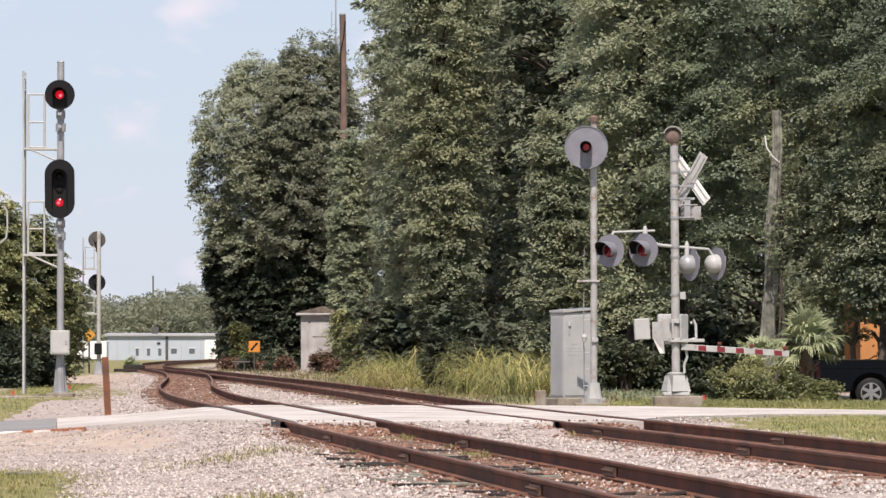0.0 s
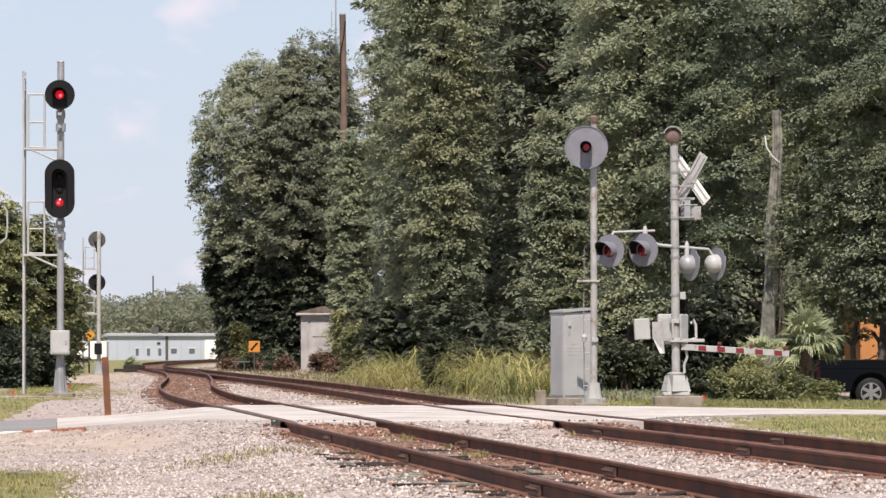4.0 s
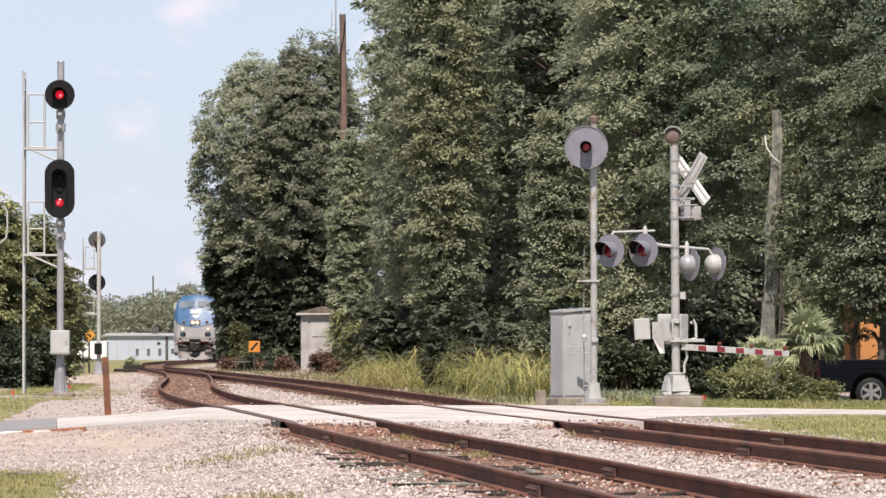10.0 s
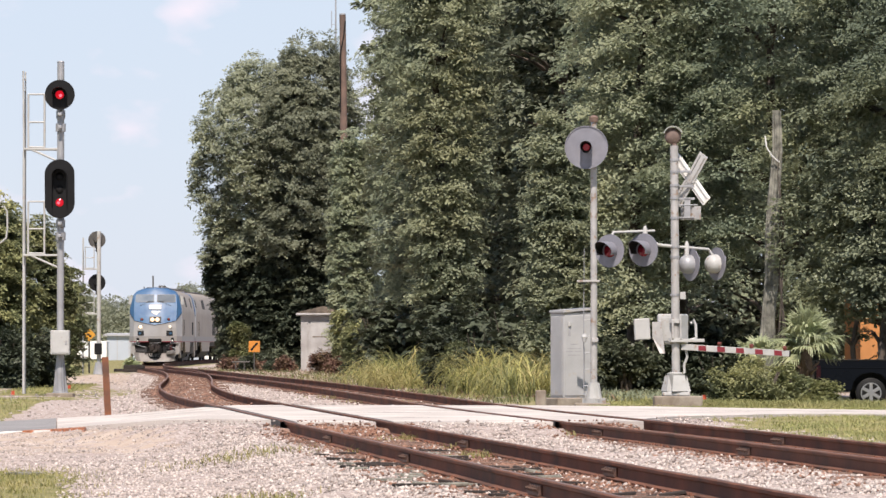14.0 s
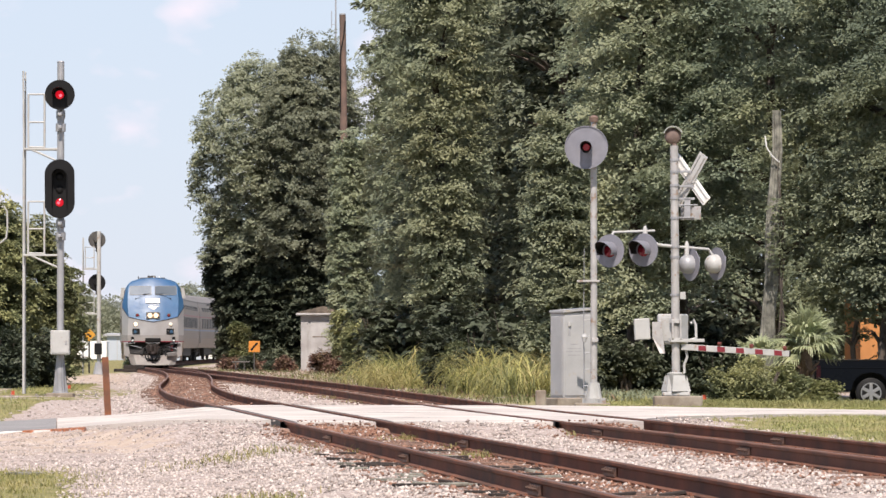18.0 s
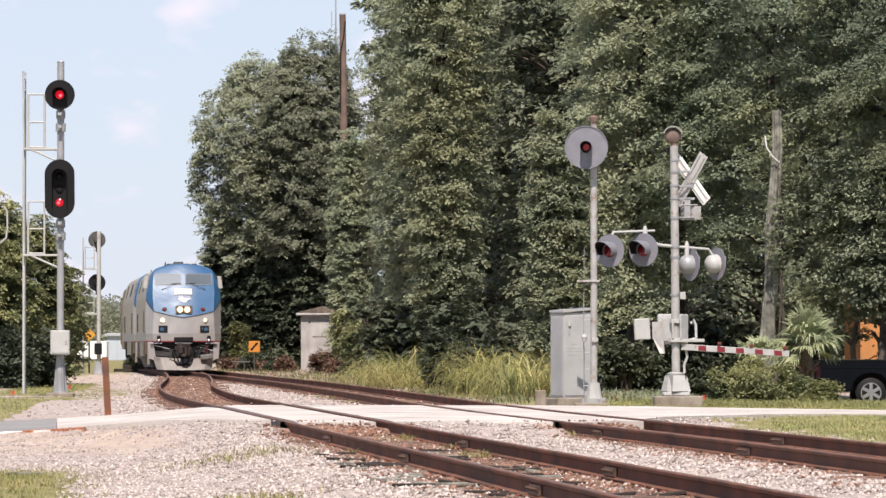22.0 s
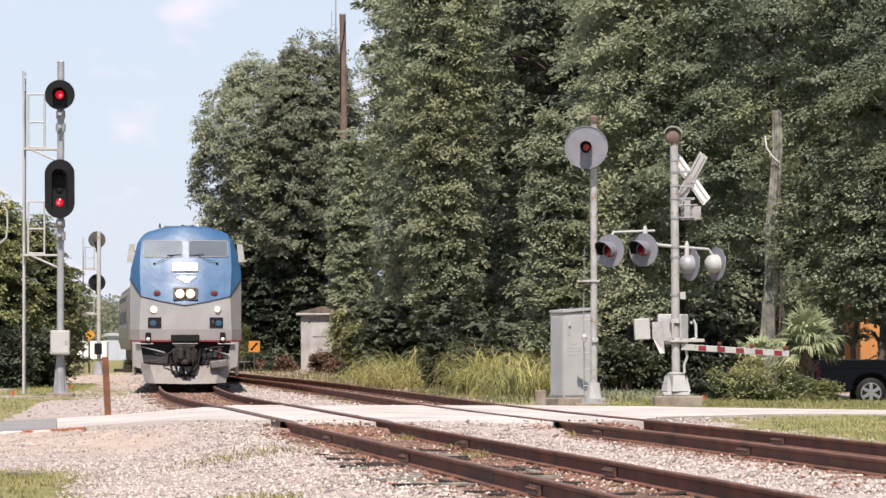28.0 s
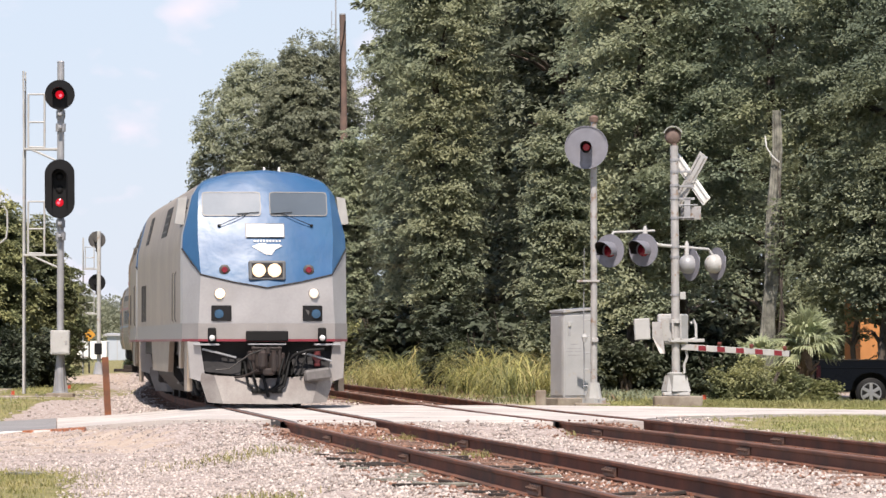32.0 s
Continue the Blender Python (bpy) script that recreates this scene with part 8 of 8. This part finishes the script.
def build_palm():
    D = 55.5
    t = thing("palmetto", Matrix.Translation((P(1426, D), D * K, -0.2)), "green fan palm with bright arching fronds", "palm")
    rr = random.Random(2)
    tr = Mb().tube([(0, 0, -0.1), (0.02, 0, 0.6), (0, 0, 1.36)], [0.16, 0.17, 0.1], 10)
    for k in range(30):
        a, z = rr.uniform(0, 6.28), rr.uniform(0.05, 0.9)
        tr.tube([(0.15 * math.cos(a), 0.15 * math.sin(a), z), (0.3 * math.cos(a), 0.3 * math.sin(a), z + 0.12)], [0.04, 0.02], 5)
    part("trunk", tr, M["palm_trunk"], t, "fibrous reddish trunk", smooth=40)
    rng = np.random.default_rng(9)

    def frond(az, el, stalk, size, z0, fan=0.85):
        """A folded fan of drooping leaflets on one arching stalk."""
        mb = Mb()
        d = Vector((math.cos(az) * math.cos(el), math.sin(az) * math.cos(el), math.sin(el)))
        base = Vector((0, 0, z0))
        hub = base + d * stalk
        side = d.cross(Vector((0, 0, 1))).normalized()
        up = side.cross(d)
        vs = [hub, base - side * 0.016, base + side * 0.016, base + up * 0.016]
        fs = [(0, 1, 2), (0, 2, 3), (0, 3, 1)]
        n_leaf = 22
        for k in range(n_leaf):
            f = (k / (n_leaf - 1) * 2 - 1) * fan
            ld = (d * math.cos(f) + side * math.sin(f)).normalized()
            L = size * (0.7 + 0.3 * math.cos(f)) * rng.uniform(0.85, 1.12)
            w = side * math.cos(f) - d * math.sin(f)
            fall = rng.uniform(0.25, 1.2) * (0.35 + 0.65 * math.cos(el))
            pts = [hub + ld * L * 0.35 + up * 0.03, hub + ld * L * 0.66 - Vector((0, 0, 0.08 * L * fall)), hub + ld * L * (0.95 - 0.14 * fall) - Vector((0, 0, 0.4 * L * fall))]
            n = len(vs)
            for p, a in zip(pts, (0.019, 0.015, 0.003)):
                vs += [p - w * a + up * a * 0.7, p, p + w * a + up * a * 0.7]
            fs += [(0, n + 1, n), (0, n + 2, n + 1)] + [(n + 3 * i + j, n + 3 * i + j + 1, n + 3 * i + j + 4, n + 3 * i + j + 3) for i in range(2) for j in range(2)]
        return mb.add(vs, fs)
    for k in range(46):
        part("frond", frond(k * 2.4 + rng.uniform(-0.2, 0.2), -0.35 + 1.8 * rng.random() ** 0.8, rng.uniform(0.22, 0.45), rng.uniform(0.55, 0.8), 1.3 + rng.uniform(-0.12, 0.08)), M["frond"], t)
    t2 = thing("palmetto", Matrix.Translation((P(1352, D), (D + 0.8) * K, -0.2)), "low fan palm beside a pole", "palm")
    for k in range(10):
        part("frond", frond(k * 2.4 + 0.5, rng.uniform(0.3, 1.3), rng.uniform(0.25, 0.4), 0.5, 1.0, 1.2), M["frond"], t2)
    part("trunk", Mb().tube([(0, 0, -0.1), (0, 0, 1.02)], [0.1, 0.07], 10), M["palm_trunk"], t2)


M["palm_trunk"] = mat("palm fibre", (0.17, 0.115, 0.085), 0.95, 0, 0.25, 6, 40, 0.6)
build_palm()


def build_truck():
    M["truck"] = mat("dark blue car paint", (0.0025, 0.0035, 0.006), 0.3, 0.0, 0.05, 2, 30, 0.0, spec=0.12)
    M["tail"] = mat("smoked tail lamp", (0.022, 0.004, 0.006), 0.3, bump=0, spec=0.2)
    M["alloy"] = mat("alloy wheel", (0.33, 0.33, 0.33), 0.35, 0.7, 0.05, bump=0)
    D = 63.5
    t = thing("pickup_truck", Matrix.Translation((P(1446, D), D * K, -0.45)), "dark blue pickup truck parked behind the verge", "truck")
    W = 1.9
    # side outline of the bed and cab: x back to front
    bed = Mb().prism([(0.0, 0.55), (0.0, 1.16), (0.06, 1.20), (2.05, 1.20), (2.05, 0.45), (1.86, 0.45), (1.80, 0.68), (1.62, 0.85), (1.36, 0.90), (1.10, 0.85), (0.92, 0.68), (0.86, 0.45), (0.1, 0.45)], 1, 0.0, W)
    b = part("bed", bed, M["truck"], t, "dark glossy truck bed")
    part("bed_rail", Mb().box(0.0, 2.05, -0.015, 0.12, 1.19, 1.225, 0.01), M["rubber"], b, "black bed rail")
    part("wheel_well", Mb().box(0.75, 1.95, 0.32, W - 0.32, 0.42, 0.95, 0.02), M["rubber"], b, "dark wheel well")
    part("crease", Mb().box(0.02, 2.05, -0.012, 0.01, 1.0, 1.02, 0.004), M["truck"], b)
    part("tailgate", Mb().box(-0.05, 0.0, 0.1, W - 0.1, 0.62, 1.18, 0.02), M["truck"], t)
    part("tail_lamp", Mb().box(-0.02, 0.1, -0.008, 0.12, 0.75, 1.08, 0.02), M["tail"], t, "dark red tail lamp")
    part("bumper", Mb().box(-0.2, 0.06, 0.02, W - 0.02, 0.45, 0.66, 0.04), M["t_mid"], t, "dark rear bumper")
    cab = Mb().loft([[(x, y, z) for x, z in ((2.08, 0.45), (2.08, 1.15), (2.2, 1.8), (3.4, 1.82), (4.1, 1.2), (5.3, 1.08), (5.45, 0.5), (4.9, 0.45))] for y in (0.0, W)])
    part("cab", cab, M["truck"], t, "dark cab")
    part("side_window", Mb().prism([(2.22, 1.22), (2.3, 1.72), (3.3, 1.74), (3.85, 1.22)], 1, -0.006, 0.02), M["win"], t)
    for wx in (1.36, 4.75):
        for wy in (0.02, W - 0.26):
            wh = part("wheel", Mb().tube([(wx, wy, 0.38), (wx, wy + 0.02, 0.38), (wx, wy + 0.22, 0.38), (wx, wy + 0.24, 0.38)], [0.35, 0.38, 0.38, 0.35], 28), M["rubber"], t, "black tyre", smooth=40)
            rim = Mb().tube([(wx, wy + 0.005, 0.38), (wx, wy - 0.006, 0.38)], [0.262, 0.25], 28)
            rim2 = Mb()
            for k in range(6):
                a = k * math.pi / 3
                m = Matrix.Translation((wx, wy - 0.012, 0.38)) @ Matrix.Rotation(a, 4, "Y")
                rim2.box(-0.045, 0.045, -0.02, 0.01, 0.02, 0.24, 0.012, m)
            rim2.tube([(wx, wy - 0.035, 0.38), (wx, wy, 0.38)], 0.06, 12)
            ring = [[(wx + r * math.cos(q * math.pi / 14), wy + yy, 0.38 + r * math.sin(q * math.pi / 14)) for q in range(28)] for r, yy in ((0.262, 0.0), (0.262, -0.025), (0.235, -0.025), (0.235, 0.0))]
            rim2.loft(ring, caps=False)
            part("hub_back", rim, M["rubber"], wh)
            part("rim", rim2, M["alloy"], wh, "six-spoke alloy rim", smooth=30)


build_truck()


def far_woods():
    rng = np.random.default_rng(77)
    cs, os_ = [], []
    for k in range(190):
        px = rng.uniform(-150, 760)
        D = rng.uniform(300, 360)
        top = np.interp(px, [-150, 0, 200, 245, 290, 330, 380, 420, 600, 760], [485, 495, 519, 519, 508, 495, 501, 509, 495, 485]) + rng.uniform(0, 14)
        h = H(top, D) + 1.2
        r = rng.uniform(3.0, 5.0)
        q = rng.normal(0, 1, (170, 3))
        q /= np.linalg.norm(q, axis=1)[:, None]
        rr = rng.uniform(0.5, 1.05, (170, 1))
        c = np.array([P(px, D), D * K, -1.2 + h * 0.5])
        cs.append(c + q * rr * np.array([r, r, h * 0.5]))
        os_.append(q + np.array([0, 0, 0.3]))
    q, o = np.concatenate(cs), np.concatenate(os_)
    ob = new("far_woods", quads_mesh("far_woods", leaf_cloud(rng, q, o, 0.40, 11, 1.3), M["far_leaf"]))
    tagged(ob, "distant green woods behind low buildings, haze put into the leaf colour", "woods", kind="stuff")


far_woods()


def small_things():
    for px, D in ((20, 57), (120, 64), (1243, 52)):
        t = thing("marker_flag", Matrix.Translation((P(px, D), D * K, float(ground_z(P(px, D), D * K)))), "tiny orange survey flag on a wire in the grass", "flag", "survey flags")
        part("wire", Mb().tube([(0, 0, 0), (0, 0, 0.25)], 0.006, 5), M["galv"], t)
        part("cloth", Mb().box(0, 0.08, -0.004, 0.004, 0.16, 0.25), M["flag"], t, "orange plastic flag")
    D = 30.5
    t = thing("plank", Matrix.Translation((P(40, D), D * K, float(ground_z(P(40, D), D * K)))) @ Matrix.Rotation(radians(4), 4, "Z"), "short weathered board lying in gravel", "board",
              mb=Mb().box(-0.2, 0.22, -0.04, 0.04, 0.0, 0.035, 0.006), material=M["grey_wood"])
    # a low timber edge beyond the road
    t = thing("retaining_wall", Matrix.Translation((P(215, 118), 118 * K, -0.15)), "low dark end of old stacked timber beside the track", "wall", mb=Mb().box(-0.35, 0.75, -0.12, 0.12, -0.2, 0.12, 0.03).box(0.1, 1.1, -0.1, 0.14, 0.1, 0.3, 0.03).box(-0.9, -0.1, -0.2, 0.0, -0.2, -0.02, 0.03), material=M["black_wood"])
    D = 116
    t = thing("low_fence", Matrix.Translation((P(425, D), D * K, -0.2)), "low grey pipe frame by the track", "rail frame")
    part("pipe", Mb().tube([(-0.35, 0, 0.5), (0.45, 0, 0.5)], 0.035, 8).tube([(-0.2, 0, 0), (-0.2, 0, 0.5)], 0.03, 8).tube([(0.2, 0, 0), (0.2, 0, 0.5)], 0.03, 8), M["t_mid"], t)


M["black_wood"] = mat("oily old timber", (0.035, 0.026, 0.022), 0.9, 0, 0.3, 5, 40, 0.6, 0.01)
M["flag"] = mat("orange flag plastic", (0.5, 0.08, 0.03), 0.6, bump=0)
small_things()


def lump(rng, sx, sy, sz, seed):
    """A broken piece of concrete: a box with knocked-off corners."""
    mb = Mb().box(-sx, sx, -sy, sy, -sz, sz, min(sx, sy, sz) * 0.5)
    mb.v = [tuple(c * (1 + 0.22 * noise.noise(Vector(v) * 7 + Vector((seed, 0, 0)))) for c in v) for v in mb.v]
    return mb


def build_rubble():
    rng = random.Random(12)
    M["dark_chunk"] = mat("broken dark asphalt", (0.085, 0.07, 0.065), 0.95, 0, 0.3, 9, 40, 0.6, 0.01)
    for px, py, w, h, dark in ((661, 749, 0.34, 0.12, 0), (690, 752, 0.12, 0.09, 0), (900, 746, 0.16, 0.05, 1), (921, 744, 0.22, 0.06, 1), (941, 749, 0.18, 0.07, 1), (958, 745, 0.15, 0.06, 1), (884, 748, 0.1, 0.05, 1),
                               (985, 752, 0.12, 0.06, 1), (600, 752, 0.14, 0.06, 0), (462, 748, 0.16, 0.05, 0), (480, 754, 0.1, 0.05, 1)):
        D = 1.42 * 4446 / (py - 606)
        x, y = P(px, D), D * K
        t = thing("concrete_chunk", Matrix.Translation((x, y, float(ground_z(x, y)) + h * 0.35)) @ Matrix.Rotation(rng.uniform(0, 3), 4, "Z"),
                  "broken lump of dark asphalt at the road edge" if dark else "broken lump of grey concrete at the road edge", "rubble", "rubble at the road edge",
                  mb=lump(rng, w / 2, w / 2, h / 2, px), material=M["dark_chunk" if dark else "old_concrete"])
    # weathered wood slivers beside the near rail
    for px, py, L in ((770, 838, 0.5), (745, 832, 0.35), (800, 842, 0.4), (840, 850, 0.6), (700, 818, 0.4), (905, 862, 0.5), (820, 862, 0.35), (480, 792, 0.5)):
        D = 1.42 * 4446 / (py - 606)
        x, y = P(px, D), D * K
        thing("wood_sliver", Matrix.Translation((x, y, float(ground_z(x, y)) + 0.012)) @ Matrix.Rotation(rng.uniform(-0.3, 0.3), 4, "Z"), "split sliver of old tie wood in the ballast", "wood", "wood slivers in the ballast",
              mb=lump(rng, L / 2, 0.03, 0.014, px), material=M["grey_wood"])
    for k in range(96):
        y = rng.uniform(37, 61)
        x = float(np.interp(y, *A_LINE)) + (rng.choice((-1, -1, 1)) * rng.uniform(0.92, 1.6) if k < 46 else rng.uniform(-0.45, 0.45))
        L = rng.uniform(0.15, 0.55)
        thing("wood_sliver", Matrix.Translation((x, y, float(ground_z(x, y)) + 0.02)) @ Matrix.Rotation(rng.gauss(0, 0.35), 4, "Z") @ Matrix.Rotation(rng.gauss(0, 0.05), 4, "Y"), "dark splinter of rotten tie wood beside the rail", "wood", "wood slivers in the ballast",
              mb=lump(rng, L / 2, rng.uniform(0.02, 0.05), 0.02, 900 + k), material=M["black_wood" if k % 3 else "grey_wood"])


build_rubble()



# ---- what moves ----
def along_track():
    """Arc length along the train's line, from near to far."""
    ys, xs = A_LINE
    s = np.concatenate([[0], np.cumsum(np.hypot(np.diff(xs), np.diff(ys)))])
    return ys, xs, s


NOSE_T = [0.0, 32.0]
NOSE_Y = [225.6 * K, 46.4 * K]


def train_pose(s_nose, ahead, a, b):
    ys, xs, s = along_track()

    def at(d):
        return Vector((float(np.interp(d, s, xs)), float(np.interp(d, s, ys)), 0))
    pa, pb = at(s_nose + ahead + a), at(s_nose + ahead + b)
    fwd = (pa - pb).normalized()
    m = Matrix.Identity(3)
    m.col[1], m.col[2] = -fwd, Vector((0, 0, 1))
    m.col[0] = (-fwd).cross(Vector((0, 0, 1)))
    return Matrix.Translation(pa + fwd * a) @ m.to_4x4()


def motions():
    ys, xs, s = along_track()
    for veh, ahead, a, b, length in VEHICLES:
        rows = []
        for k in range(0, 65):
            t = k * 0.5
            sn = float(np.interp(np.interp(t, NOSE_T, NOSE_Y), ys, s))
            rows.append((t, train_pose(sn, ahead, a, b)))
        walk(veh, rows)
    n = 480
    speed = float(np.interp(NOSE_Y[0], ys, s) - np.interp(NOSE_Y[1], ys, s)) / 32.0
    for ws, y, r in WHEELSETS:
        walk(ws, [(32.0 * k / n, Matrix.Translation((0, y, r)) @ Matrix.Rotation(speed * 32.0 * k / n / r, 4, "X")) for k in range(n + 1)])


motions()
